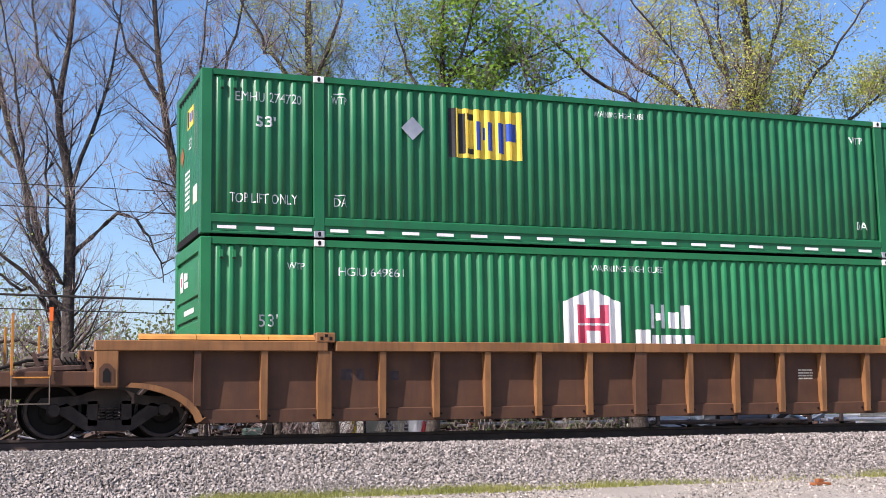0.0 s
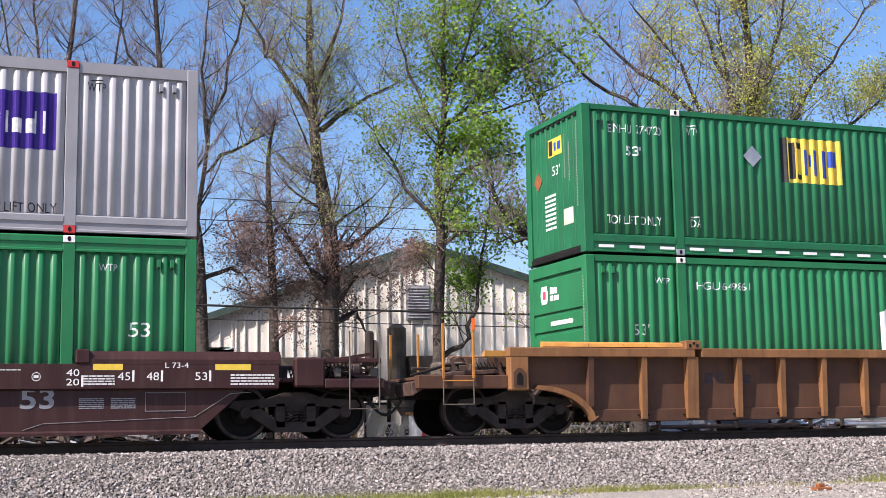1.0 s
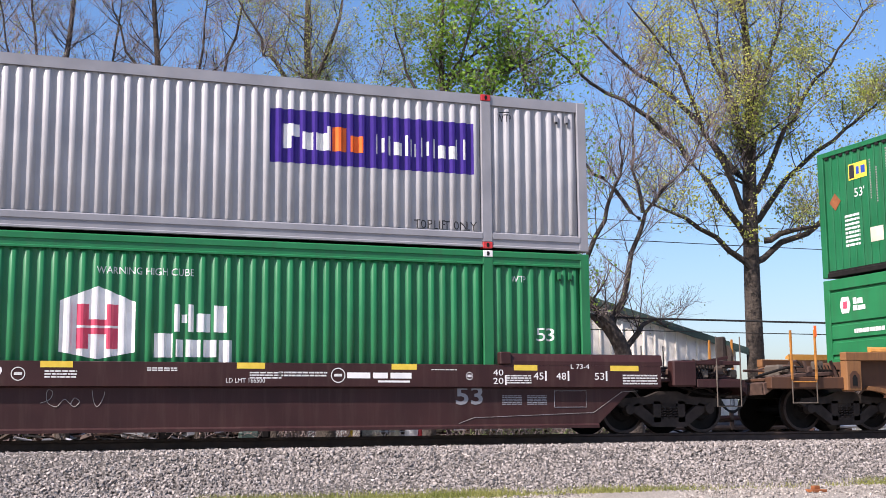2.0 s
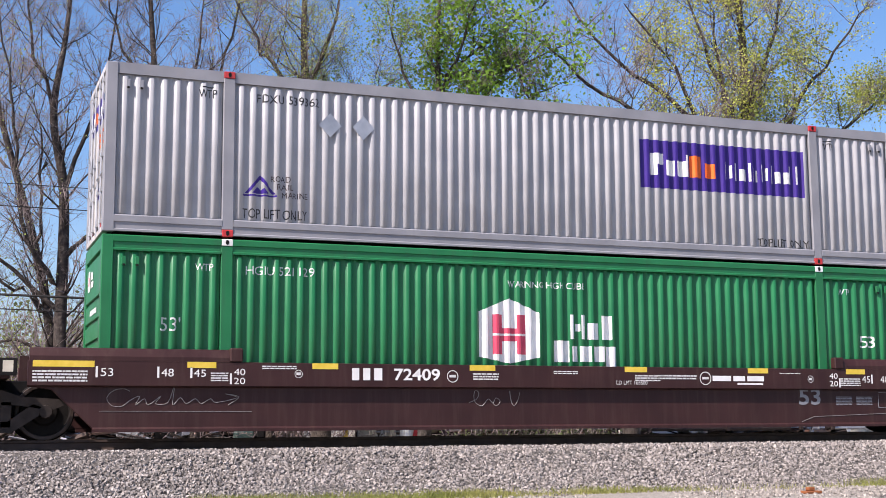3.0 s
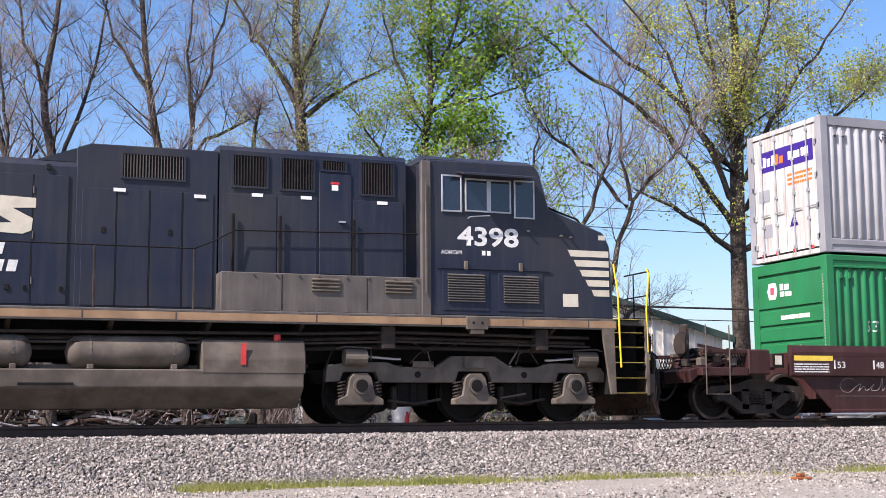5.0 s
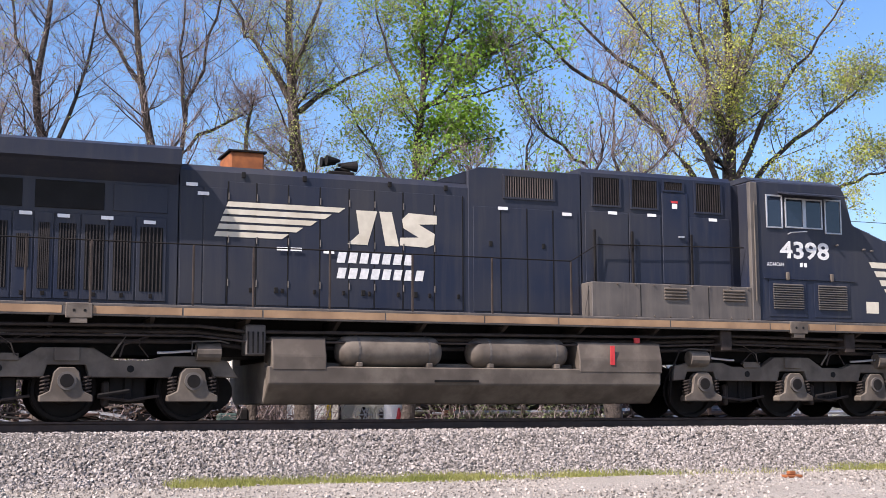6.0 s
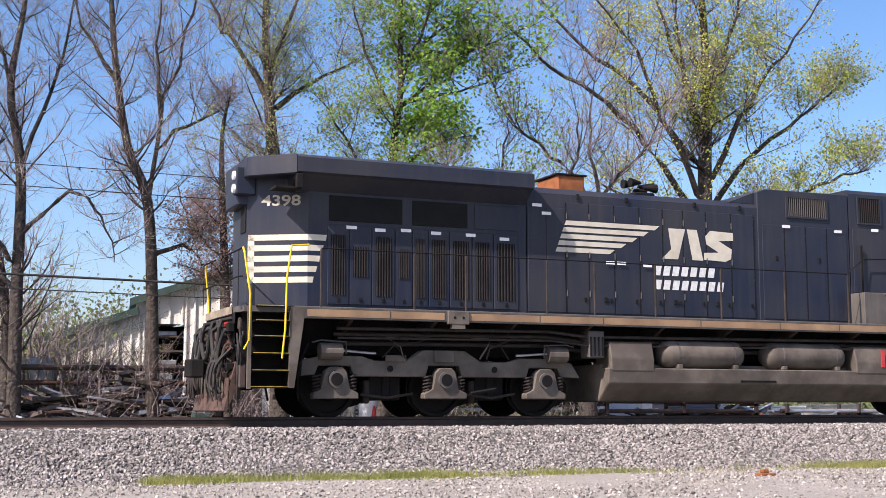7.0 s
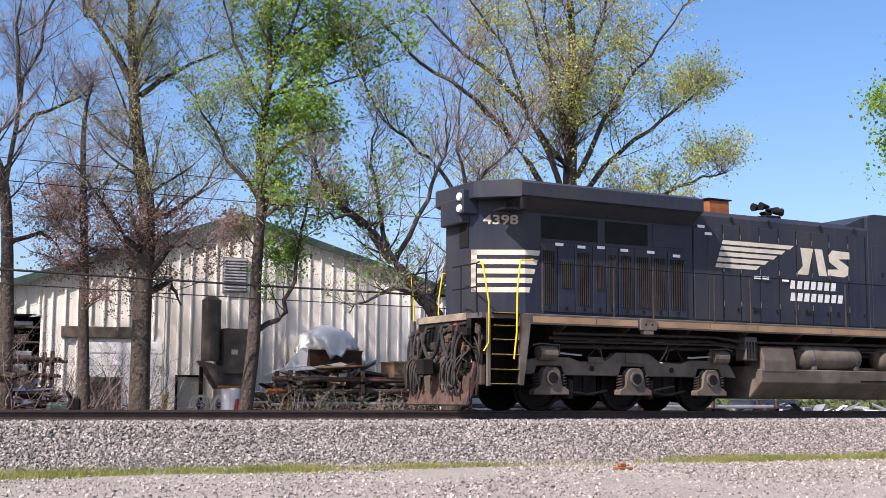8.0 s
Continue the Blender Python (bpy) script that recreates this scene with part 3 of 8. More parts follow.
for i in range(9):
    y = -1.1 + i * 0.244
    part("end_rib", one_prism([(y, Z_TOP + 0.12), (y + 0.225, Z_TOP + 0.12), (y + 0.225, Z_TOP + 2.78), (y, Z_TOP + 2.78)], XA + 0.03, XA + 0.07, "x", 0.012), M["green_dark"], a_top)
    part("end_notch", one_box(XA + 0.0, XA + 0.02, y + 0.05, y + 0.17, Z_TOP + 2.72, Z_TOP + 2.775), M["hole"], a_top)
part("end_backing", one_box(XA + 0.068, XA + 0.08, -1.12, 1.12, Z_TOP + 0.1, Z_TOP + 2.8), M["green_dark"], a_top)
XE = XA + 0.03
end_mark(a_top, rects((0, 0.62, 0, 0.36)), 0.25, 5.52, XE, M["yellow"])
end_mark(a_top, rects((0.03, 0.2, 0.03, 0.33)), 0.25, 5.52, XE, M["black"], 0.007)
end_mark(a_top, rects((0.26, 0.36, 0.1, 0.27), (0.42, 0.56, 0.1, 0.27)), 0.25, 5.52, XE, M["blue"], 0.007)
end_words(a_top, "53'", 0.08, 5.12, 0.2, XE, w=0.34)
end_mark(a_top, flat([(0, 0.2), (0.2, 0), (0.4, 0.2), (0.2, 0.4)]), 0.95, 4.92, XE, M["stack"], 0.01)
end_mark(a_top, tiny_lines(8, 0.5, 0.75, seed=3), 0.45, 4.05, XE, M["chalk"])
end_mark(a_top, rects((0, 0.42, 0, 0.32)), -0.38, 4.05, XE, M["cream"])
end_mark(a_top, tiny_lines(30, 0.05, 1.7, seed=4), -0.98, 4.35, XE, M["chalk_faint"])
end_mark(a_top, tiny_lines(16, 0.05, 0.9, seed=5), -0.45, 5.0, XE, M["chalk_faint"])
end_mark(a_top, tiny_lines(14, 0.05, 0.8, seed=6), -0.65, 4.9, XE, M["chalk_faint"])

# lower green container of the same stack
a_low, rb = container(XA, Z_LOW, M["green"], M["green"], "bright green corrugated steel shipping container sunk in the well", 0.2, 0.12, M["white"], M["steel"])
words(a_low, "HGIU 649861", XA + 2.44, 2.75, 0.15, rb, w=1.2)
words(a_low, "WARNING HIGH CUBE", XA + 7.41, 2.96, 0.12, rb, w=1.56)
words(a_low, "WTP", XA + 1.52, 2.84, 0.12, rb, w=0.3)
words(a_low, "53'", XA + 1.01, 1.84, 0.22, rb, w=0.34)


def shipper_mark(c, x, z, rb):
    """White six-sided badge with red bars, and white block rows beside it."""
    mark(c, flat([(0, 0.12), (0.6, 0), (1.2, 0.12), (1.2, 0.95), (0.6, 1.2), (0, 0.95)]), x, z, M["white"], rb, name="company_badge")
    mark(c, rects((0.27, 0.46, 0.17, 0.51), (0.27, 0.46, 0.55, 0.9), (0.74, 0.93, 0.17, 0.51), (0.74, 0.93, 0.55, 0.9), (0.46, 0.74, 0.41, 0.51), (0.46, 0.74, 0.55, 0.65)), x, z, M["pink"], rb, off=0.006)
    mark(c, rects((1.84, 1.94, 0.47, 0.93), (1.97, 2.05, 0.62, 0.76), (2.07, 2.17, 0.47, 0.93), (2.22, 2.45, 0.47, 0.78), (2.5, 2.72, 0.47, 0.92), (1.52, 1.82, 0.04, 0.44), (1.87, 2.0, 0.05, 0.34), (2.04, 2.28, 0.05, 0.34), (2.33, 2.55, 0.05, 0.34), (2.6, 2.82, -0.08, 0.34)), x, z, M["white"], rb, name="company_block")


shipper_mark(a_low, 10.66, 1.42, rb)
bar_panel_end(a_low, XA, Z_LOW, M["green"])


def shipper_end(c, x):
    end_mark(c, flat([(0.06, 0), (0.3, 0), (0.36, 0.18), (0.3, 0.36), (0.06, 0.36), (0, 0.18)]), 0.75, 2.58, x + 0.008, M["white"])
    end_mark(c, rects((0.11, 0.25, 0.1, 0.26)), 0.75, 2.58, x + 0.008, M["pink"], 0.008)
    end_mark(c, rects((0, 0.12, 0.14, 0.28), (0.15, 0.32, 0.14, 0.26), (0, 0.14, 0, 0.11), (0.17, 0.4, 0, 0.1)), 0.3, 2.62, x + 0.008, M["white"])
    end_mark(c, tiny_lines(1, 1.0, 0.1, 0.1, seed=9), 0.3, 2.12, x + 0.008, M["chalk"])
    end_words(c, "53'", 0.0, 1.37, 0.18, x + 0.008, w=0.36)
    end_mark(c, tiny_lines(24, 0.05, 1.5, seed=8), -1.15, 1.5, x + 0.0, M["chalk_faint"])


shipper_end(a_low, XA)

# upper light grey container
b_top, rb = container(XB, Z_TOP, M["silver"], M["rail_grey"], "light grey corrugated steel shipping container with purple panel", 0.30, 0.19, M["red"], M["red"])
mark(b_top, rects((0, 3.84, 0, 0.96)), -9.86, 4.78, M["purple"], rb, name="company_panel")
mark(b_top, rects((0.25, 0.38, 0.26, 0.7), (0.38, 0.54, 0.48, 0.7), (0.58, 0.78, 0.26, 0.57), (0.83, 1.03, 0.26, 0.57), (1.03, 1.11, 0.26, 0.7)), -9.86, 4.78, M["white"], rb, off=0.006, name="company_block")
mark(b_top, rects((1.14, 1.4, 0.26, 0.7), (1.46, 1.7, 0.26, 0.56)), -9.86, 4.78, M["orange_mark"], rb, off=0.006)
mark(b_top, rects((1.94, 1.98, 0.26, 0.62), (2.06, 2.1, 0.3, 0.56), (2.19, 2.23, 0.26, 0.62), (2.29, 2.45, 0.26, 0.5), (2.51, 2.55, 0.26, 0.64), (2.6, 2.64, 0.26, 0.58), (2.69, 2.72, 0.26, 0.5)), -9.86, 4.78, M["chalk"], rb, off=0.006)
mark(b_top, rects((2.8, 2.84, 0.26, 0.62), (2.92, 2.96, 0.3, 0.56), (3.05, 3.09, 0.26, 0.62), (3.15, 3.3, 0.26, 0.5), (3.36, 3.5, 0.26, 0.5), (3.5, 3.53, 0.26, 0.64), (3.63, 3.67, 0.26, 0.64)), -9.86, 4.78, M["chalk"], rb, off=0.006)
words(b_top, "TOP LIFT ONLY", -7.18, 3.73, 0.16, rb, M["black"], w=1.2)
words(b_top, "TOP LIFT ONLY", -17.7, 3.76, 0.17, rb, M["black"], w=1.15)
words(b_top, "WTP", -18.48, 5.82, 0.15, rb, M["black"], w=0.3)
mark(b_top, rects((0, 0.2, 0, 0.02)), -18.43, 6.0, M["black"], rb)
words(b_top, "WTP", -5.53, 5.82, 0.15, rb, M["black"], w=0.3)
mark(b_top, rects((0, 0.2, 0, 0.02)), -5.48, 6.0, M["black"], rb)
words(b_top, "FDXU 539362", -17.46, 5.82, 0.15, rb, M["black"], w=1.12)
words(b_top, "ROAD", -17.2, 4.42, 0.1, rb, M["faded_mark"], w=0.34)
words(b_top, "RAIL", -17.1, 4.28, 0.1, rb, M["faded_mark"], w=0.3)
words(b_top, "MARINE", -17.0, 4.14, 0.1, rb, M["faded_mark"], w=0.46)
mark(b_top, flat([(0.0, 0.0), (0.06, 0.0), (0.27, 0.25), (0.48, 0.0), (0.54, 0.0), (0.27, 0.33)]), -17.66, 4.2, M["purple"], rb)
mark(b_top, flat([(0.12, 0.0), (0.42, 0.0), (0.33, 0.1), (0.28, 0.06), (0.22, 0.12)]), -17.66, 4.2, M["purple"], rb)
mark(b_top, rects((-0.04, 0.56, -0.05, -0.02)), -17.66, 4.2, M["purple"], rb)
for x in (-16.36, -15.74):
    mark(b_top, flat([(0, 0.22), (0.21, 0), (0.42, 0.22), (0.21, 0.44)]), x, 5.28, M["steel"], None, off=0.012, name="placard_holder")
# white doors with locking bars at the end
for ya, yb in ((-1.1, -0.01), (0.01, 1.1)):
    d = part("door", one_box(XB + 0.03, XB + 0.09, ya, yb, Z_TOP + 0.12, Z_TOP + 2.78, bevel=0.01), M["door_white"], b_top, "stained white painted container door")
    for u in (0.27, 0.72):
        yc = ya + (yb - ya) * u
        part("locking_bar", one_cyl((XB + 0.005, yc, Z_TOP + 0.05), (XB + 0.005, yc, Z_TOP + 2.85), 0.018, seg=8), M["steel"], d)
        for z in (0.2, 0.75, 1.35, 2.1, 2.65):
            part("bar_bracket", one_box(XB - 0.015, XB + 0.035, yc - 0.045, yc + 0.045, Z_TOP + z, Z_TOP + z + 0.07, bevel=0.006), M["steel"], d)
        part("bar_handle", one_box(XB - 0.02, XB - 0.004, yc - 0.26, yc + 0.04, Z_TOP + 1.02, Z_TOP + 1.05, bevel=0.004), M["steel"], d)
    for z in (0.3, 0.95, 1.6, 2.3):
        yo = ya if ya < -0.5 else yb
        part("hinge", one_box(XB + 0.0, XB + 0.05, yo - 0.06, yo + 0.06, Z_TOP + z, Z_TOP + z + 0.13, bevel=0.008), M["steel"], d)
part("end_sill", one_box(XB, XB + 0.1, -1.12, 1.12, Z_TOP + 0.01, Z_TOP + 0.115, bevel=0.008), M["door_white"], b_top)
part("end_header", one_box(XB, XB + 0.1, -1.12, 1.12, Z_TOP + 2.785, Z_TOP + 2.895, bevel=0.008), M["door_white"], b_top)
XE = XB + 0.03
end_mark(b_top, rects((0, 1.85, 0, 0.46)), 0.85, 5.42, XE, M["purple"])
end_mark(b_top, rects((0.1, 0.2, 0.12, 0.34), (0.24, 0.36, 0.12, 0.3), (0.4, 0.5, 0.12, 0.34), (1.0, 1.15, 0.14, 0.32), (1.2, 1.4, 0.14, 0.3), (1.45, 1.7, 0.14, 0.32)), 0.85, 5.42, XE, M["white"], 0.008)
end_mark(b_top, rects((0.54, 0.66, 0.12, 0.34), (0.69, 0.82, 0.12, 0.28)), 0.85, 5.42, XE, M["orange_mark"], 0.008)
end_mark(b_top, tiny_lines(3, 0.85, 0.3, seed=11), -0.1, 5.0, XE, M["orange_mark"])
end_mark(b_top, rects((0, 0.4, 0, 0.28)), 0.95, 4.75, XE, M["rail_grey"])
end_mark(b_top, rects((0, 0.35, 0, 0.3)), 0.85, 3.95, XE, M["rail_grey"])
end_mark(b_top, flat([(0, 0), (0.3, 0), (0.15, 0.28)]), -0.12, 4.1, XE, M["purple"])
end_mark(b_top, rects((0, 0.12, 0, 0.06), (0.5, 0.62, 0, 0.06), (1.1, 1.22, 0, 0.06), (1.7, 1.82, 0, 0.06)), 0.9, Z_TOP + 0.14, XE, M["red"], 0.012)

# lower green container of the second stack
b_low, rb = container(XB, Z_LOW, M["green"], M["green"], "green corrugated steel shipping container in the maroon well car", 0.2, 0.26, M["white"], M["white"])
words(b_low, "HGIU 521129", XB + 2.42, 2.78, 0.15, rb, w=1.2)
words(b_low, "WARNING HIGH CUBE", XB + 7.3, 2.72, 0.12, rb, w=1.6)
words(b_low, "WTP", XB + 1.55, 2.82, 0.12, rb, w=0.3)
words(b_low, "53'", XB + 0.98, 1.78, 0.24, rb, w=0.34)
words(b_low, "WTP", XB + 14.75, 2.8, 0.12, rb, w=0.3)
words(b_low, "53", XB + 15.25, 1.72, 0.24, rb, w=0.34)
shipper_mark(b_low, -13.3, 1.31, rb)
bar_panel_end(b_low, XB, Z_LOW, M["green"])
shipper_end(b_low, XB)

# ---- well cars ----
WHEELSETS, AXLE = [], {}


def wheelset(parent, x, r, width=0.14):
    """Axle with two flanged wheels; it turns about its own middle."""
    ws = new("wheelset")
    ws.parent = parent
    o = ORG[parent]
    AXLE[ws] = Vector((x, 0, r)) - o
    ws.location = AXLE[ws]
    WHEELSETS.append((ws, r))
    ORG[ws] = Vector()
    part("axle", one_cyl((0, -0.95, 0), (0, 0.95, 0), 0.085, seg=10), M["wheel"], ws)
    for s in (-1, 1):
        bm = bmesh.new()
        prof = [(0.0, 0.80), (r * 0.42, 0.80), (r * 0.5, 0.755), (r * 0.84, 0.755), (r * 0.88, 0.82), (r - 0.004, 0.82), (r, 0.81), (r + 0.004, 0.72), (r + 0.028, 0.705), (r + 0.024, 0.685), (r * 0.86, 0.685), (r * 0.5, 0.70), (0.0, 0.70)]
        seg = 28
        rings = [[bm.verts.new((p * math.cos(a), s * q, p * math.sin(a))) for a in (2 * math.pi * k / seg for k in range(seg))] if p > 0 else None for p, q in prof]
        for i in range(1, len(prof) - 2):
            for k in range(seg):
                bm.faces.new((rings[i][k], rings[i][(k + 1) % seg], rings[i + 1][(k + 1) % seg], rings[i + 1][k]))
        bm.faces.new(rings[1])
        bm.faces.new(rings[-2])
        bmesh.ops.recalc_face_normals(bm, faces=bm.faces)
        part("wheel", bm, M["wheel"], ws)
        bm = bmesh.new()
        ring = [[bm.verts.new((q * math.cos(a), s * y_, q * math.sin(a))) for a in (2 * math.pi * k / seg for k in range(seg))] for q, y_ in ((r * 0.87, 0.821), (r * 0.9, 0.8235), (r - 0.006, 0.8235), (r + 0.001, 0.812), (r + 0.005, 0.725))]
        for p_, q_ in zip(ring, ring[1:]):
            for k in range(seg):
                bm.faces.new((p_[k], p_[(k + 1) % seg], q_[(k + 1) % seg], q_[k]))
        bmesh.ops.recalc_face_normals(bm, faces=bm.faces)
        # locomotive rims take the shade-darkened wheel colour
        part("rim", bm, M["rim"] if r < 0.5 else M["wheel"], ws, "dull worn steel wheel rim")
    part("axle_cap", one_cyl((0, -0.99, 0), (0, -0.95, 0), 0.13, seg=6), M["dark"], ws)
    return ws


def arch(pts, cx, cz, rx, rz, a0, a1, n=8):
    return pts + [(cx + rx * math.cos(math.radians(a0 + (a1 - a0) * i / n)), cz + rz * math.sin(math.radians(a0 + (a1 - a0) * i / n))) for i in range(n + 1)]


def freight_truck(car, xc, base=1.76, r=0.46):
    """Two-axle truck with cast side frames and a spring nest."""
    h = base / 2
    for x in (xc - h, xc + h):
        wheelset(car, x, r)
    for s in (-1, 1):
        ya, yb = sorted((s * 0.92, s * 1.08))
        outer = [(-h - 0.28, 0.56), (-h - 0.2, 0.66), (-h * 0.55, 0.7), (-0.2, 0.8), (0.2, 0.8), (h * 0.55, 0.7), (h + 0.2, 0.66), (h + 0.28, 0.56), (h + 0.12, 0.42), (h * 0.62, 0.4), (0.34, 0.13), (-0.34, 0.13), (-h * 0.62, 0.4), (-h - 0.12, 0.42)]
        bm = bmesh.new()
        # open windows: upper and lower chords, columns, diagonals
        top = [(xc + x, z) for x, z in outer[:8]] + [(xc + h + 0.1, 0.48), (xc + h * 0.5, 0.56), (xc - h * 0.5, 0.56), (xc - h - 0.1, 0.48)]
        prism(bm, top, ya, yb, "y")
        frame_part = part("side_frame", bm, M["truck"], car)
        part("frame_tension_bar", one_prism([(xc - 0.36, 0.12), (xc + 0.36, 0.12), (xc + h - 0.06, 0.42), (xc + h + 0.1, 0.46), (xc + h - 0.2, 0.58), (xc + 0.3, 0.3), (xc - 0.3, 0.3), (xc - h + 0.2, 0.58), (xc - h - 0.1, 0.46), (xc - h + 0.06, 0.42)], ya, yb), M["truck"], frame_part)
        for sx in (-1, 1):
            part("frame_column", one_box(xc + sx * 0.27 - 0.085, xc + sx * 0.27 + 0.085, ya, yb, 0.2, 0.62, bevel=0.01), M["truck"], frame_part)
            part("bearing_cap", one_cyl((xc + sx * h, s * 1.0, r), (xc + sx * h, s * 1.13, r), 0.12, 0.1, 10), M["truck"], frame_part)
        for sx in (-0.13, 0.0, 0.13):
            part("spring", one_tube([(xc + sx + 0.055 * math.cos(a * 0.9), s * 1.04 + 0.055 * math.sin(a * 0.9), 0.25 + a * 0.0072) for a in range(38)], 0.013, 5), M["truck"], frame_part)
    part("bolster", one_box(xc - 0.18, xc + 0.18, -1.05, 1.05, 0.44, 0.62, bevel=0.02), M["truck"], car)
    part("brake_beam", one_box(xc - 0.5, xc - 0.42, -0.8, 0.8, 0.3, 0.4, bevel=0.01), M["truck"], car)
    part("brake_beam", one_box(xc + 0.42, xc + 0.5, -0.8, 0.8, 0.3, 0.4, bevel=0.01), M["truck"], car)


def end_gear(car, xc, e, reach, seed, sheet_mat):
    """Brake rods, levers, chains and valves crowded on an end platform."""
    g = random.Random(seed)
    for k in range(13):
        u0, u1 = g.uniform(0.2, reach * 0.6), g.uniform(reach * 0.5, reach)
        y, z = g.uniform(-1.3, 0.4), g.uniform(1.08, 1.34)
        part("brake_rod", one_tube([(xc + e * u0, y, z), (xc + e * (u0 + u1) / 2, y + g.uniform(-0.08, 0.08), z + g.uniform(-0.06, 0.1)), (xc + e * u1, y + g.uniform(-0.1, 0.1), z + g.uniform(-0.12, 0.08))], g.choice((0.014, 0.02, 0.028)), 5), g.choice((M["rigging"], M["truck"], M["rigging"])), car)
    for k in range(9):
        u, y, z = g.uniform(0.25, reach), g.uniform(-1.32, 0.2), g.uniform(1.06, 1.26)
        a, b, c_ = g.uniform(0.05, 0.14), g.uniform(0.04, 0.1), g.uniform(0.06, 0.18)
        part("brake_valve", one_box(xc + e * u - a, xc + e * u + a, y - b, y + b, z, z + c_, bevel=0.02), g.choice((M["rigging"], M["truck"], M["loco_dusty"])), car)
    for k in range(4):
        u = 0.3 + 0.25 * k
        part("brake_lever", one_prism([(xc + e * u, 1.06), (xc + e * (u + 0.07), 1.06), (xc + e * (u + 0.2), 1.4), (xc + e * (u + 0.14), 1.42)], -1.28 + 0.1 * k, -1.25 + 0.1 * k), M["rigging"], car)
    part("end_shroud", one_prism([(xc + e * reach * 1.18, 0.72), (xc + e * reach * 1.2, 0.96), (xc + e * reach * 0.72, 1.16), (xc + e * 0.3, 1.2), (xc + e * 0.3, 1.12), (xc + e * reach * 0.66, 1.08), (xc + e * reach * 0.98, 0.94)], -1.26, -0.3, "y", 0.012), sheet_mat, car, "dusty steel shroud over the end wheels")


def coupler(car, xa, xb, z=0.86):
    s = 1 if xb > xa else -1
    part("drawbar", one_box(min(xa, xb), max(xa, xb), -0.09, 0.09, z - 0.1, z + 0.1, bevel=0.02), M["dark"], car)
    part("knuckle", one_prism([(xb - s * 0.12, -0.17), (xb + s * 0.12, -0.15), (xb + s * 0.22, -0.02), (xb + s * 0.12, 0.0), (xb + s * 0.08, 0.14), (xb - s * 0.12, 0.17)], z - 0.16, z + 0.16, "z", 0.02), M["dark"], car)


def air_hose(car, x0, x1, y, z, drop):
    part("air_hose", one_tube(sag((x0, y, z), (x1, y, z - 0.05), drop, 10), 0.022, 6), M["hose"], car)


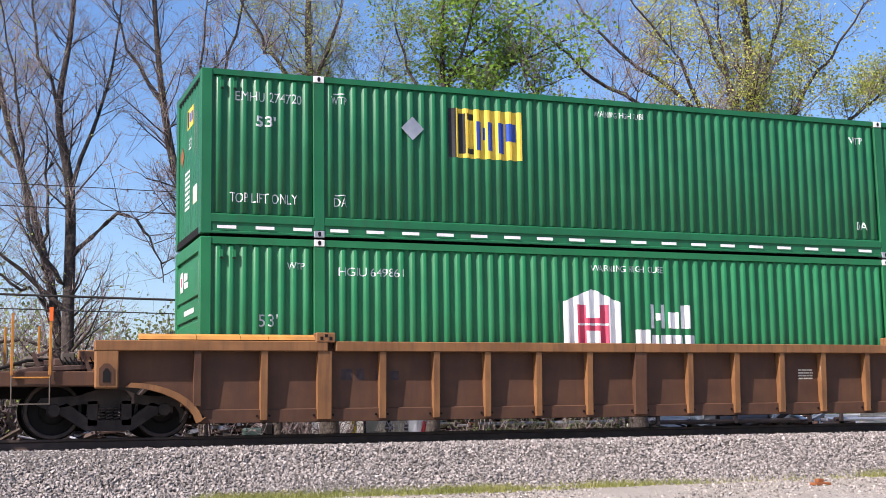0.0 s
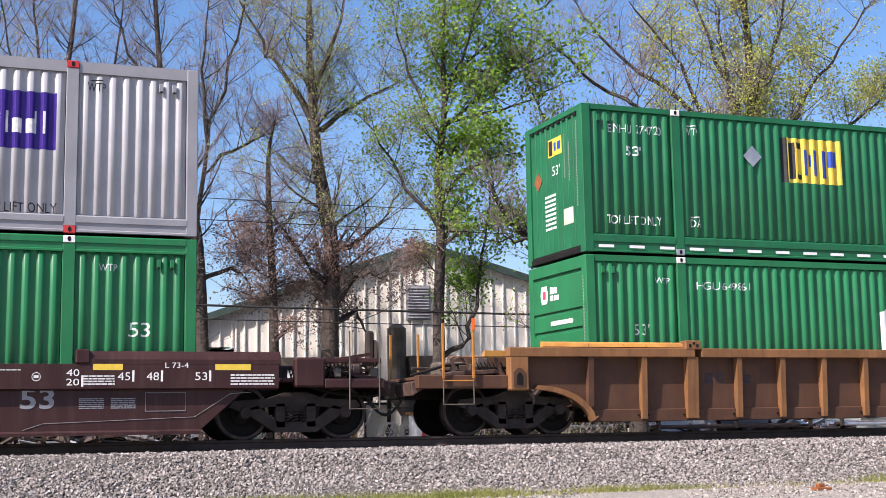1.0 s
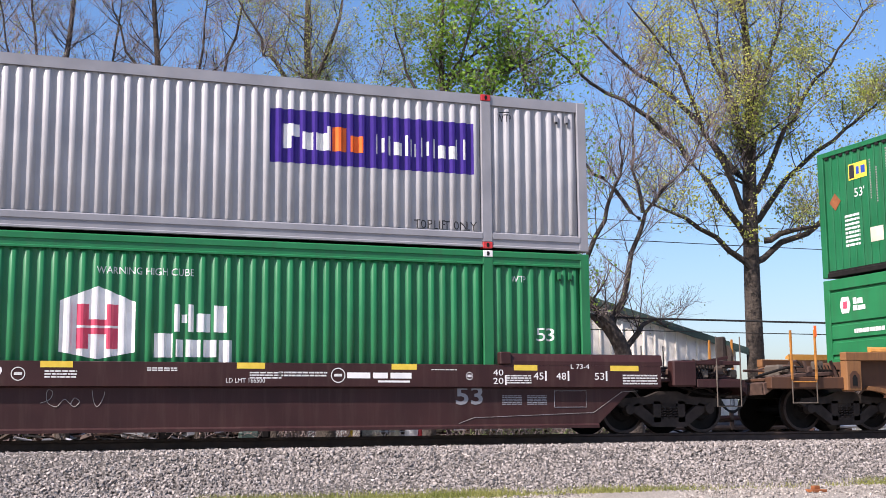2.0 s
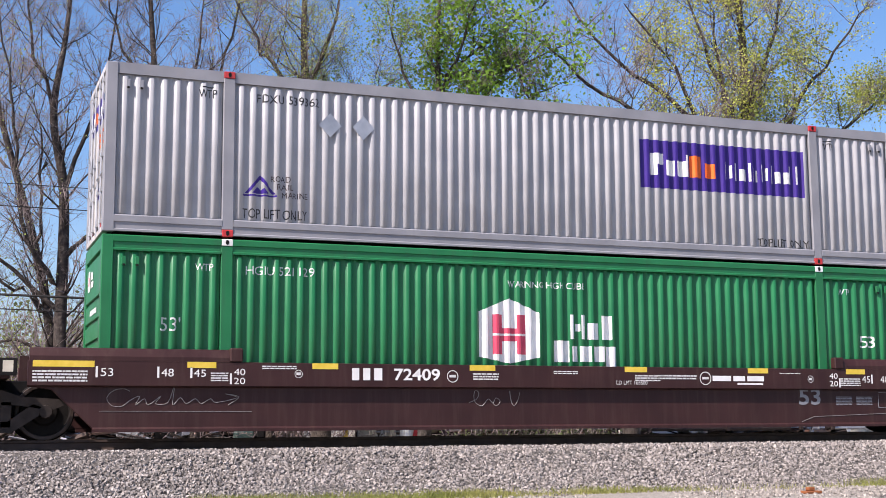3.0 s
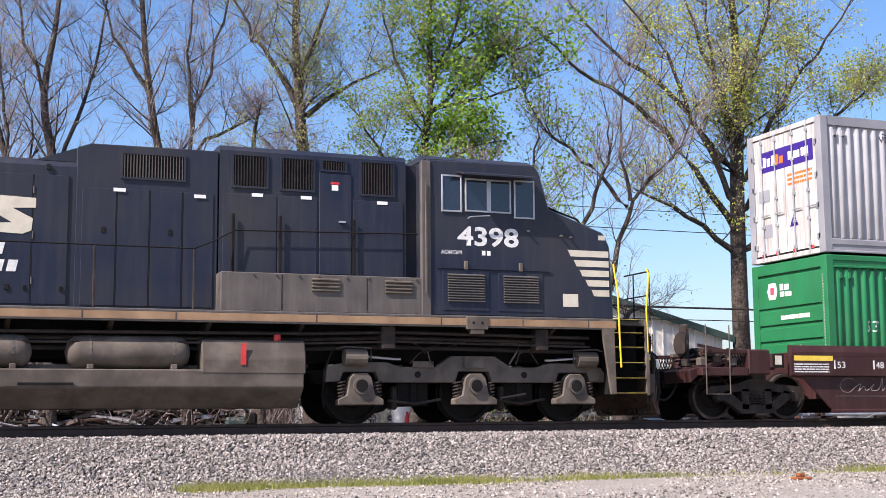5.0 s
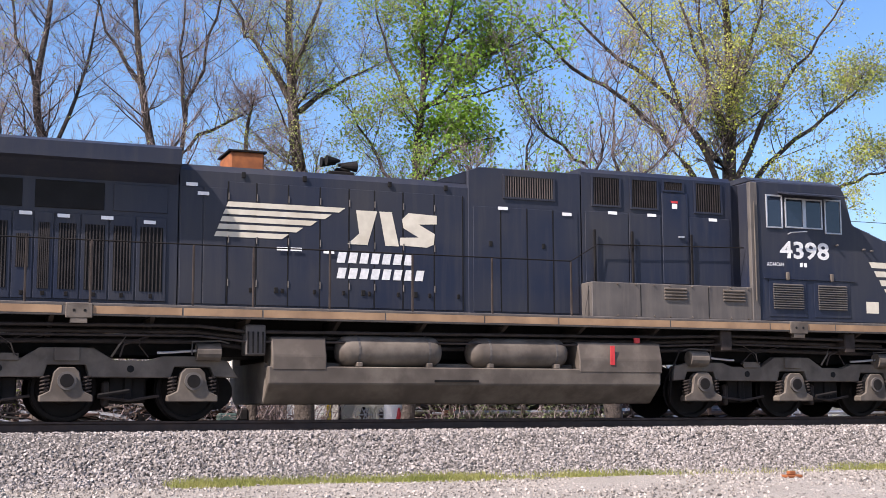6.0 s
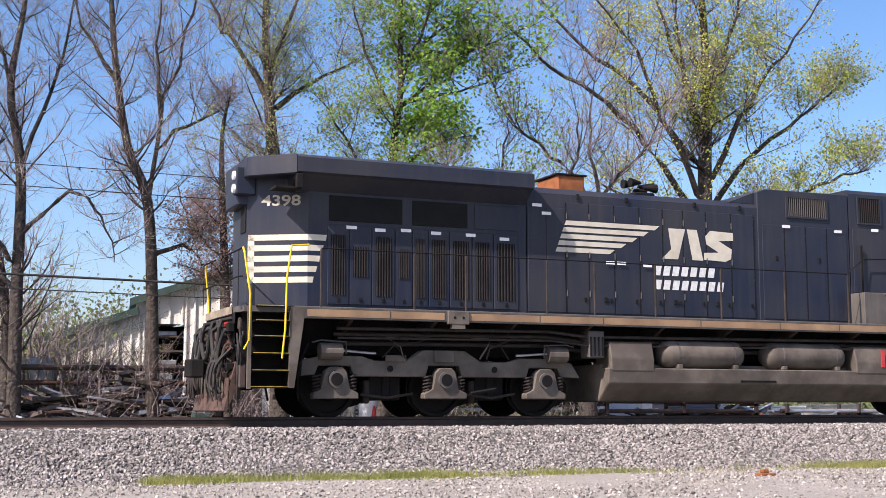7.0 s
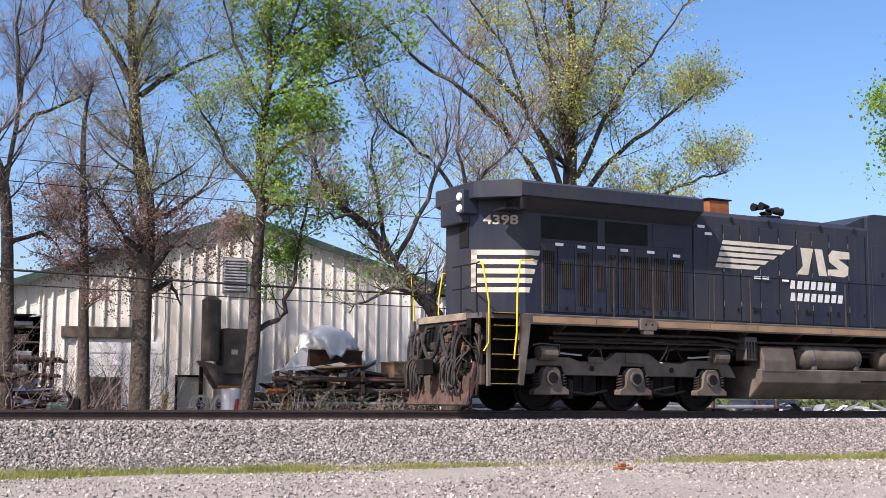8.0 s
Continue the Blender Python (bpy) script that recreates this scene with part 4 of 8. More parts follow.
# -- orange-brown car with outside posts --
car_a = thing("well_car", 11.93, 0, 0, "weathered orange-brown steel well car with outside side posts", "well car", "well cars")
for s in (-1, 1):
    yo, yi = s * 1.54, s * 1.33
    ys = sorted((s * 1.335, s * 1.36))
    # side sheet with a curved cut over each truck
    L, Rr = 2.16, 21.7
    low = arch([], 2.6, 0.1, 1.22, 0.72, 88, 10, 8)
    poly = [(L, 1.56), (L, 0.82)] + low + [(3.86, 0.25), (20.0, 0.25)] + [(23.86 - x, z) for x, z in low[::-1]] + [(Rr, 0.82), (Rr, 1.56)]
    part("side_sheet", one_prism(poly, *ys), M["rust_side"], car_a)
    # flanged lip along the cut
    lip = [(x, z) for x, z in low] + [(3.86, 0.25)]
    lip2 = [(x + 0.09, z + 0.075) for x, z in lip[::-1]]
    part("arch_flange", one_prism(lip + lip2, *sorted((s * 1.36, s * 1.47))), M["rust_orange"], car_a)
    ca = sorted((yo, s * 1.34))
    for a, b in ((2.14, 6.02), (6.16, 12.0), (12.0, 17.85), (17.85, 21.72)):
        part("top_chord", one_box(a, b, *ca, 1.41, 1.58, bevel=0.012), M["rust_orange"], car_a, "worn orange-brown top chord")
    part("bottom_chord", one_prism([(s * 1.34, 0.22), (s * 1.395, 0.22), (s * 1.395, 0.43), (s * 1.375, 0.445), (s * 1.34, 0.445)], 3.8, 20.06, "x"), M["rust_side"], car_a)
    # raised guide plates over the well ends
    for a, b in ((2.85, 3.78), (3.79, 4.52), (4.53, 5.0), (5.01, 5.83), (18.03, 18.9), (18.91, 20.9)):
        part("guide_plate", one_prism([(s * 1.335, 1.58), (s * 1.47, 1.6), (s * 1.44, 1.66), (s * 1.335, 1.7)], a, b, "x"), M["ochre"], car_a)
    for x in (5.95, 17.95):
        bracket = part("lock_bracket", one_box(x - 0.14, x + 0.2, *sorted((s * 1.34, s * 1.55)), 1.56, 1.73, bevel=0.015), M["rust_orange"], car_a)
        for i in range(3):
            part("bracket_slot", one_box(x - 0.07 + i * 0.08, x - 0.02 + i * 0.08, *sorted((s * 1.545, s * 1.555)), 1.6 + (i % 2) * 0.05, 1.66 + (i % 2) * 0.04), M["hole"], bracket)
    posts = [3.8, 4.92, 5.97, 7.02, 8.02, 9.0, 10.01, 11.05, 12.12, 13.2, 14.24, 15.28, 16.26, 17.33, 18.4, 19.4, 20.05]
    for i, x in enumerate(posts):
        wd = 0.12 if i in (2, 8) else 0.055
        zl = 0.26 if i not in (0, 16) else 0.5
        bm = bmesh.new()
        # tapered post: deep under the chord, shallower at its foot
        yt, yl = s * 1.52, s * 1.47
        yb_ = s * 1.345
        A = [(x - wd, yb_, zl), (x + wd, yb_, zl), (x + wd, yl, zl), (x - wd, yl, zl)]
        B = [(x - wd, yb_, 1.41), (x + wd, yb_, 1.41), (x + wd, yt, 1.41), (x - wd, yt, 1.41)]
        va, vb = [bm.verts.new(p) for p in A], [bm.verts.new(p) for p in B]
        fs = [bm.faces.new(va), bm.faces.new(vb[::-1])] + [bm.faces.new((va[k], vb[k], vb[(k + 1) % 4], va[(k + 1) % 4])) for k in range(4)]
        bmesh.ops.recalc_face_normals(bm, faces=fs)
        part("side_post", bm, M["rust_orange"] if i not in (0, 8) else M["rust_side"], car_a)
        for sx in (-1, 1):
            part("bolt", one_cyl((x + sx * (wd + 0.05), s * 1.39, 0.33), (x + sx * (wd + 0.05), s * 1.41, 0.33), 0.022, seg=6), M["dark"], car_a)
    # end posts with jacking pockets
    for x in (2.32, 21.54):
        ep = part("end_post", one_box(x - 0.17, x + 0.2, *sorted((s * 1.33, s * 1.535)), 0.8, 1.42, bevel=0.02), M["rust_orange"], car_a)
        part("jack_pocket", one_prism([(x - 0.11, 0.86), (x + 0.13, 0.86), (x + 0.13, 1.12), (x + 0.05, 1.2), (x - 0.03, 1.2), (x - 0.11, 1.12)], *sorted((s * 1.53, s * 1.545)), "y"), M["rust_side"], ep)
        part("pocket_hole", one_prism([(x - 0.05, 0.9), (x + 0.07, 0.9), (x + 0.07, 1.06), (x + 0.03, 1.12), (x - 0.01, 1.12), (x - 0.05, 1.06)], *sorted((s * 1.547, s * 1.551)), "y"), M["hole"], ep)
        part("end_sill_beam", one_box(min(x - 0.15, 0.42) if x < 10 else x, x if x < 10 else 23.44, *sorted((s * 1.2, s * 1.42)), 0.84, 1.08, bevel=0.015), M["rust_side"], car_a)
for xc, e in ((2.44, -1), (21.42, 1)):
    freight_truck(car_a, xc)
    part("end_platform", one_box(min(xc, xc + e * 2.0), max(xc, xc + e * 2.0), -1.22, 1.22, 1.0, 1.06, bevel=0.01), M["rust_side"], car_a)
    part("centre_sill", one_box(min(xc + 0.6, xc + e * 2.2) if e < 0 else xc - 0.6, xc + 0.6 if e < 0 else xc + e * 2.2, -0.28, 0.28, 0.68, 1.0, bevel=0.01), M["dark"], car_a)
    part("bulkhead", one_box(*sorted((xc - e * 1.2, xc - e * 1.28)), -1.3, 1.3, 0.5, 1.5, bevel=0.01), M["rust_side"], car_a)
    coupler(car_a, xc + e * 2.1, xc + e * 2.62)
    for s in (-1, 1):
        # end handrails and step stirrup
        xa, xb = sorted((xc + e * 0.98, xc + e * 1.56))
        for x, top in ((xa, 2.0), (xb, 2.02)):
            part("handrail_post", one_box(x - 0.022, x + 0.022, s * 1.47 - 0.02, s * 1.47 + 0.02, 1.02, top, bevel=0.006), M["hi_orange"], car_a, "orange painted handrail post")
        part("handrail", one_tube([(xa, s * 1.47, 1.02), (xa, s * 1.47, 0.98), (xb, s * 1.47, 0.98), (xb, s * 1.47, 1.02)], 0.015), M["hi_orange"], car_a)
        part("step_stirrup", one_tube([(xa, s * 1.47, 1.0), (xa, s * 1.47, 0.56), (xb, s * 1.47, 0.56), (xb, s * 1.47, 1.0)], 0.014), M["loco_dusty"], car_a)
    part("reflector", one_box(xc + e * 0.98 - 0.03, xc + e * 0.98 + 0.03, -1.50, -1.49, 1.88, 2.1), M["orange_mark"], car_a)
    # brake gear on the platform
    part("walkway_grating", one_box(*sorted((xc + e * 0.2, xc + e * 0.72)), -1.2, -0.4, 1.2, 1.24), M["dark"], car_a)
    for i in range(7):
        x = xc + e * (0.22 + i * 0.08)
        part("grating_bar", one_tube([(x, -1.21, 1.06), (x - 0.12, -1.21, 1.32)], 0.012, 5), M["dark"], car_a)
    part("brake_valve", one_box(*sorted((xc + e * 0.85, xc + e * 1.35)), -0.7, -0.2, 1.06, 1.36, bevel=0.04), M["loco_dusty"], car_a)
    part("brake_pipe", one_tube([(xc + e * 0.3, -0.9, 1.1), (xc + e * 0.8, -0.9, 1.3), (xc + e * 1.3, -0.9, 1.28), (xc + e * 1.9, -0.7, 1.1)], 0.03), M["dark"], car_a)
    end_gear(car_a, xc, e, 1.75, 61, M["rigging"])
    air_hose(car_a, xc + e * 1.9, xc + e * 2.75, -0.5, 0.86, 0.42)
for i in range(14):
    part("well_crossbeam", one_box(4.2 + i * 1.18, 4.45 + i * 1.18, -1.33, 1.33, 0.3, 0.46), M["dark"], car_a)
words(car_a, "20", 5.87, 1.08, 0.13, None, M["black"], w=0.18, y=-1.485)
words(car_a, "40", 5.87, 0.88, 0.13, None, M["black"], w=0.18, y=-1.48)
words(car_a, "657736", 12.9, 1.46, 0.085, None, M["black"], w=0.52, y=-1.5)
mark(car_a, rects((0, 0.1, 0, 0.085), (0.13, 0.23, 0, 0.085), (0.26, 0.36, 0, 0.085)), 12.44, 1.46, M["black"], None, y=-1.5)
mark(car_a, tiny_lines(2, 0.8, 0.1, seed=21), 10.6, 1.45, M["black"], None, y=-1.5)
mark(car_a, tiny_lines(3, 0.75, 0.09, seed=22), 6.4, 1.45, M["black"], None, y=-1.5)
mark(car_a, tiny_lines(3, 1.0, 0.09, seed=23), 16.0, 1.45, M["black"], None, y=-1.5)
mark(car_a, rects((0, 0.2, 0, 0.2), (0.28, 0.42, 0, 0.2), (0.62, 0.82, 0, 0.16), (0.88, 1.05, 0, 0.16)), 6.3, 0.92, M["faded_mark"], None, y=-1.36)
mark(car_a, tiny_lines(4, 0.35, 0.22, seed=24), 15.75, 0.9, M["cream"], None, y=-1.36)
mark(car_a, rects((0, 0.11, 0, 0.3)), 16.2, 0.86, M["cream"], None, y=-1.475)

# -- smooth dark maroon car --
car_b = thing("well_car", -11.95, 0, 0, "smooth dark maroon steel well car with white stencilled markings", "well car", "well cars")
B0, B1 = -21.12, -2.78
for s in (-1, 1):
    ys = sorted((s * 1.34, s * 1.38))
    poly = [(B0, 1.27), (B0, 0.86), (-20.75, 0.8), (-20.1, 0.18), (-3.62, 0.16), (-2.85, 0.84), (-2.3, 0.86), (-2.3, 1.27)]
    part("side_sheet", one_prism(poly, *ys, "y", 0.012), M["maroon"], car_b)
    part("side_sill", one_prism([(s * 1.345, 0.12), (s * 1.41, 0.12), (s * 1.41, 0.17), (s * 1.383, 0.2), (s * 1.345, 0.2)], -20.1, -3.6, "x"), M["maroon"], car_b)
    part("side_rib", one_prism([(s * 1.38, 0.84), (s * 1.478, 0.87), (s * 1.478, 1.26), (s * 1.38, 1.272)], B0, -2.3, "x"), M["maroon"], car_b)
    for a, b in ((-21.1, -17.9), (-5.47, -2.26)):
        part("raised_end", one_prism([(s * 1.34, 1.262), (s * 1.48, 1.262), (s * 1.48, 1.34), (s * 1.42, 1.47), (s * 1.34, 1.48)], a, b, "x"), M["maroon"], car_b)
    for x in (-17.78, -5.5):
        part("lock_bracket", one_box(x - 0.12, x + 0.1, *sorted((s * 1.345, s * 1.5)), 1.27, 1.5, bevel=0.02), M["maroon"], car_b)
for xc, e in ((-21.68, -1), (-1.9, 1)):
    freight_truck(car_b, xc)
    part("end_platform", one_box(*sorted((xc - e * 0.3, xc + e * 1.5)), -1.3, 1.3, 0.98, 1.04, bevel=0.01), M["maroon"], car_b)
    part("centre_sill", one_box(*sorted((xc - e * 0.8, xc + e * 1.65)), -0.28, 0.28, 0.66, 0.98, bevel=0.01), M["dark"], car_b)
    part("bulkhead", one_box(*sorted((xc - e * 1.5, xc - e * 1.56)), -1.36, 1.36, 0.4, 1.4, bevel=0.01), M["maroon"], car_b)
    coupler(car_b, xc + e * 1.6, xc + e * 2.1)
    for s in (-1, 1):
        ya, yb = sorted((s * 1.2, s * 1.44))
        part("equipment_box", one_box(*sorted((xc - e * 0.1, xc + e * 0.42)), ya, yb, 0.88, 1.38, bevel=0.03), M["maroon"], car_b)
        part("end_beam", one_box(*sorted((xc + e * 0.42, xc + e * 1.5)), ya, yb, 0.86, 1.02, bevel=0.015), M["maroon"], car_b)
        part("side_rail_bar", one_box(*sorted((xc + e * 0.4, xc + e * 1.45)), *sorted((s * 1.36, s * 1.4)), 1.3, 1.38, bevel=0.01), M["maroon"], car_b)
        xa, xb = sorted((xc + e * 0.86, xc + e * 1.4))
        part("step_stirrup", one_tube([(xa, s * 1.44, 1.3), (xa, s * 1.44, 0.5), (xb, s * 1.44, 0.5), (xb, s * 1.44, 1.3)], 0.014), M["loco_dusty"], car_b)
        for x in (xa, xb):
            part("grab_iron", one_tube([(x, s * 1.45, 1.0), (x, s * 1.45, 1.85)], 0.013), M["loco_dusty"], car_b)
        for i in range(6):
            x = xc + e * (0.46 + i * 0.07)
            part("grating_bar", one_tube([(x, s * 1.3, 1.04), (x + 0.1, s * 1.3, 1.32)], 0.012, 5), M["dark"], car_b)
            part("grating_bar", one_tube([(x + 0.1, s * 1.31, 1.04), (x, s * 1.31, 1.32)], 0.012, 5), M["dark"], car_b)
    part("brake_reservoir", one_cyl((xc + e * 0.55, -0.7, 1.24), (xc + e * 1.25, -0.7, 1.24), 0.19, seg=14), M["dark"], car_b)
    part("hand_brake", one_cyl((xc + e * 1.5, -0.75, 1.5), (xc + e * 1.55, -0.75, 1.5), 0.24, seg=16), M["truck"], car_b)
    part("brake_mast", one_box(*sorted((xc + e * 1.38, xc + e * 1.5)), -0.85, -0.62, 1.04, 1.9, bevel=0.03), M["truck"], car_b)
    part("brake_pipe", one_tube([(xc + e * 0.1, -1.0, 0.95), (xc + e * 0.7, -1.0, 0.78), (xc + e * 1.3, -1.0, 0.72), (xc + e * 1.6, -0.8, 0.8)], 0.03), M["dark"], car_b)
    # brake rigging crowded on the end platform
    for k in range(5):
        part("brake_rod", one_tube([(xc + e * (0.45 + 0.05 * k), -1.2 + 0.16 * k, 1.1 + 0.07 * (k % 3)), (xc + e * (1.0 + 0.08 * k), -1.15 + 0.12 * k, 1.16 + 0.05 * k), (xc + e * 1.5, -1.0 + 0.1 * k, 1.08 + 0.1 * (k % 2))], 0.018, 5), M["rail"] if k % 2 else M["dark"], car_b)
    for k, (u, y, z) in enumerate(((0.6, -1.25, 1.1), (0.95, -1.22, 1.16), (1.28, -1.2, 1.1), (0.8, -0.95, 1.3))):
        part("brake_valve", one_box(*sorted((xc + e * u, xc + e * (u + 0.16))), y - 0.08, y + 0.08, z - 0.06, z + 0.12, bevel=0.03), M["rail"] if k % 2 else M["loco_dusty"], car_b)
    part("brake_lever", one_prism([(xc + e * 0.5, 1.28), (xc + e * 1.35, 1.44), (xc + e * 1.35, 1.5), (xc + e * 0.5, 1.35)], -1.1, -1.07), M["maroon"], car_b)
    end_gear(car_b, xc, e, 1.4, 62, M["maroon"])
    air_hose(car_b, xc + e * 1.45, xc + e * 2.15, -0.5, 0.82, 0.4)
for i in range(14):
    part("well_crossbeam", one_box(-19.6 + i * 1.18, -19.35 + i * 1.18, -1.36, 1.36, 0.3, 0.46), M["dark"], car_b)
YB = -1.478
part("lamp_box", one_box(-21.55, -21.28, -1.47, -1.44, 1.02, 1.3, bevel=0.01), M["dark"], car_b)
mark(car_b, rects((0, 0.16, 0, 0.18)), -21.5, 1.08, M["cream"], None, y=-1.47)
for x, w in ((-21.05, 0.95), (-18.61, 0.48), (-16.48, 0.46), (-13.57, 0.5), (-10.42, 0.48), (-7.69, 0.47), (-5.35, 0.47), (-3.38, 0.6)):
    mark(car_b, rects((0, w, 0, 0.1)), x, 1.165, M["yellow"], None, y=YB, name="reflective_strip")
for body, x, z, h, w in (("53", -20.0, 1.02, 0.13, 0.2), ("48", -18.75 - 0.28, 1.02, 0.13, 0.2), ("45", -18.5 + 0.0, 1.02, 0.12, 0.2), ("40", -17.83, 1.05, 0.11, 0.19), ("20", -17.83, 0.9, 0.11, 0.19),
                         ("53", -3.71, 1.0, 0.13, 0.2), ("48", -4.5, 1.0, 0.13, 0.2), ("45", -4.96, 1.0, 0.13, 0.2), ("40", -5.76, 1.07, 0.11, 0.2), ("20", -5.76, 0.92, 0.11, 0.2)):
    words(car_b, body, x, z, h, None, M["white"], w=w, y=YB)
for x, z in ((-20.08, 1.0), (-19.1, 1.0), (-18.56, 1.0), (-17.9, 0.9), (-3.48, 0.98), (-4.27, 0.98), (-4.73, 0.98), (-5.53, 0.9)):
    mark(car_b, rects((0, 0.035, 0, 0.18)), x, z, M["white"], None, y=YB)
words(car_b, "72409", -15.0, 0.98, 0.21, None, M["white"], w=0.86, y=YB, bold=0.02)
mark(car_b, rects((0, 0.13, 0, 0.21), (0.2, 0.33, 0, 0.21), (0.4, 0.55, 0, 0.21)), -15.77, 0.98, M["white"], None, y=YB)
words(car_b, "LD LMT 166500", -10.6, 0.93, 0.075, None, M["chalk"], w=0.66, y=YB)
words(car_b, "L 73-4", -4.2, 1.2, 0.09, None, M["chalk"], w=0.38, y=YB)
words(car_b, "53", -6.45, 0.55, 0.33, None, M["rail_grey"], w=0.52, y=-1.382, bold=0.02)


def ring_badge(car, x, z, r, y):
    bm = bmesh.new()
    n = 20
    a = [bm.verts.new((r * math.cos(t), r * math.sin(t), 0)) for t in (2 * math.pi * k / n for k in range(n))]
    b = [bm.verts.new((0.86 * r * math.cos(t), 0.86 * r * math.sin(t), 0)) for t in (2 * math.pi * k / n for k in range(n))]
    for k in range(n):
        bm.faces.new((a[k], a[(k + 1) % n], b[(k + 1) % n], b[k]))
    part("round_badge", on_side(bm, x, z, y, None), M["chalk"], car)


for x, z, r in ((-16.72, 1.08, 0.07), (-13.9, 1.06, 0.11), (-8.66, 1.06, 0.13), (-6.22, 1.06, 0.07)):
    ring_badge(car_b, x, z, r, YB)
    mark(car_b, rects((-r * 0.55, r * 0.55, -0.02, 0.025)), x, z, M["chalk"], None, y=YB)
mark(car_b, rects((0, 0.42, 0, 0.1), (0.47, 0.74, 0, 0.1), (0.79, 1.18, 0, 0.1), (0.56, 1.15, -0.07, -0.035)), -8.5, 1.01, M["white"], None, y=YB)
for x, z, n, w, h, sd in ((-21.05, 0.93, 4, 0.85, 0.2, 31), (-18.22, 0.95, 4, 0.3, 0.16, 32), (-17.35, 1.16, 2, 0.6, 0.07, 33), (-13.5, 1.0, 3, 0.5, 0.14, 34), (-11.9, 1.12, 2, 0.5, 0.07, 35), (-10.2, 1.0, 3, 0.55, 0.13, 36), (-5.5, 0.93, 4, 0.5, 0.17, 37), (-3.12, 0.92, 4, 0.75, 0.2, 38), (-5.55, 0.55, 6, 0.4, 0.18, 39), (-5.05, 0.55, 6, 0.4, 0.18, 40), (-6.95, 1.16, 1, 0.5, 0.03, 41), (-9.7, 1.04, 2, 0.85, 0.1, 42)):
    mark(car_b, tiny_lines(n, w, h, seed=sd), x, z, M["chalk"] if sd not in (39, 40) else M["rail_grey"], None, y=YB if z > 0.87 else -1.382)
part("chalk_line", one_tube([(-20.0, -1.384, 0.46), (-17.5, -1.384, 0.45)], 0.005, 4), M["chalk_faint"], car_b)
part("chalk_line", one_tube([(-6.4, -1.384, 0.22), (-6.1, -1.384, 0.32), (-3.7, -1.384, 0.4), (-3.1, -1.384, 0.78), (-2.75, -1.384, 0.8)], 0.006, 4), M["chalk_faint"], car_b)
part("chalk_line", one_tube([(-4.5, -1.384, 0.5), (-4.5, -1.384, 0.8), (-3.85, -1.384, 0.8), (-3.85, -1.384, 0.5), (-4.5, -1.384, 0.5)], 0.006, 4), M["rail_grey"], car_b)
# chalk scrawl
scrawl = [(-19.52, 0.78), (-19.62, 0.82), (-19.78, 0.79), (-19.88, 0.67), (-19.8, 0.55), (-19.64, 0.54), (-19.5, 0.64), (-19.36, 0.7), (-19.42, 0.56), (-19.28, 0.66), (-19.22, 0.56), (-19.02, 0.7), (-19.1, 0.58), (-18.9, 0.6), (-18.8, 0.88), (-18.82, 0.56), (-18.7, 0.68), (-18.6, 0.58), (-18.45, 0.66), (-18.35, 0.58), (-18.2, 0.66), (-18.1, 0.6), (-17.75, 0.68), (-17.95, 0.74), (-17.72, 0.69), (-17.9, 0.56)]
part("chalk_scrawl", one_tube(smooth_line([Vector((x, -1.384, z)) for x, z in scrawl], 4), 0.006, 4), M["chalk_faint"], car_b)
scrawl = [(-13.55, 0.6), (-13.4, 0.66), (-13.36, 0.78), (-13.44, 0.8), (-13.44, 0.62), (-13.3, 0.54), (-13.18, 0.66), (-13.1, 0.6), (-13.02, 0.54), (-12.94, 0.62), (-13.02, 0.68), (-13.08, 0.58)]
part("chalk_scrawl", one_tube(smooth_line([Vector((x, -1.384, z)) for x, z in scrawl], 4), 0.006, 4), M["chalk_faint"], car_b)
part("chalk_scrawl", one_tube(smooth_line([Vector((x, -1.384, z)) for x, z in ((-12.75, 0.8), (-12.72, 0.62), (-12.66, 0.54), (-12.58, 0.66), (-12.55, 0.78))], 4), 0.006, 4), M["chalk_faint"], car_b)

# ---- locomotive ----
loco = thing("locomotive", -35.6, 0, 0, "weathered black diesel locomotive with cream end stripes and tan sill", "locomotive")
Y1 = -1.06          # hood side
YC = -1.52          # cab side
YS = -1.58          # walkway edge


def both(fn):
    for s in (-1, 1):
        fn(s)


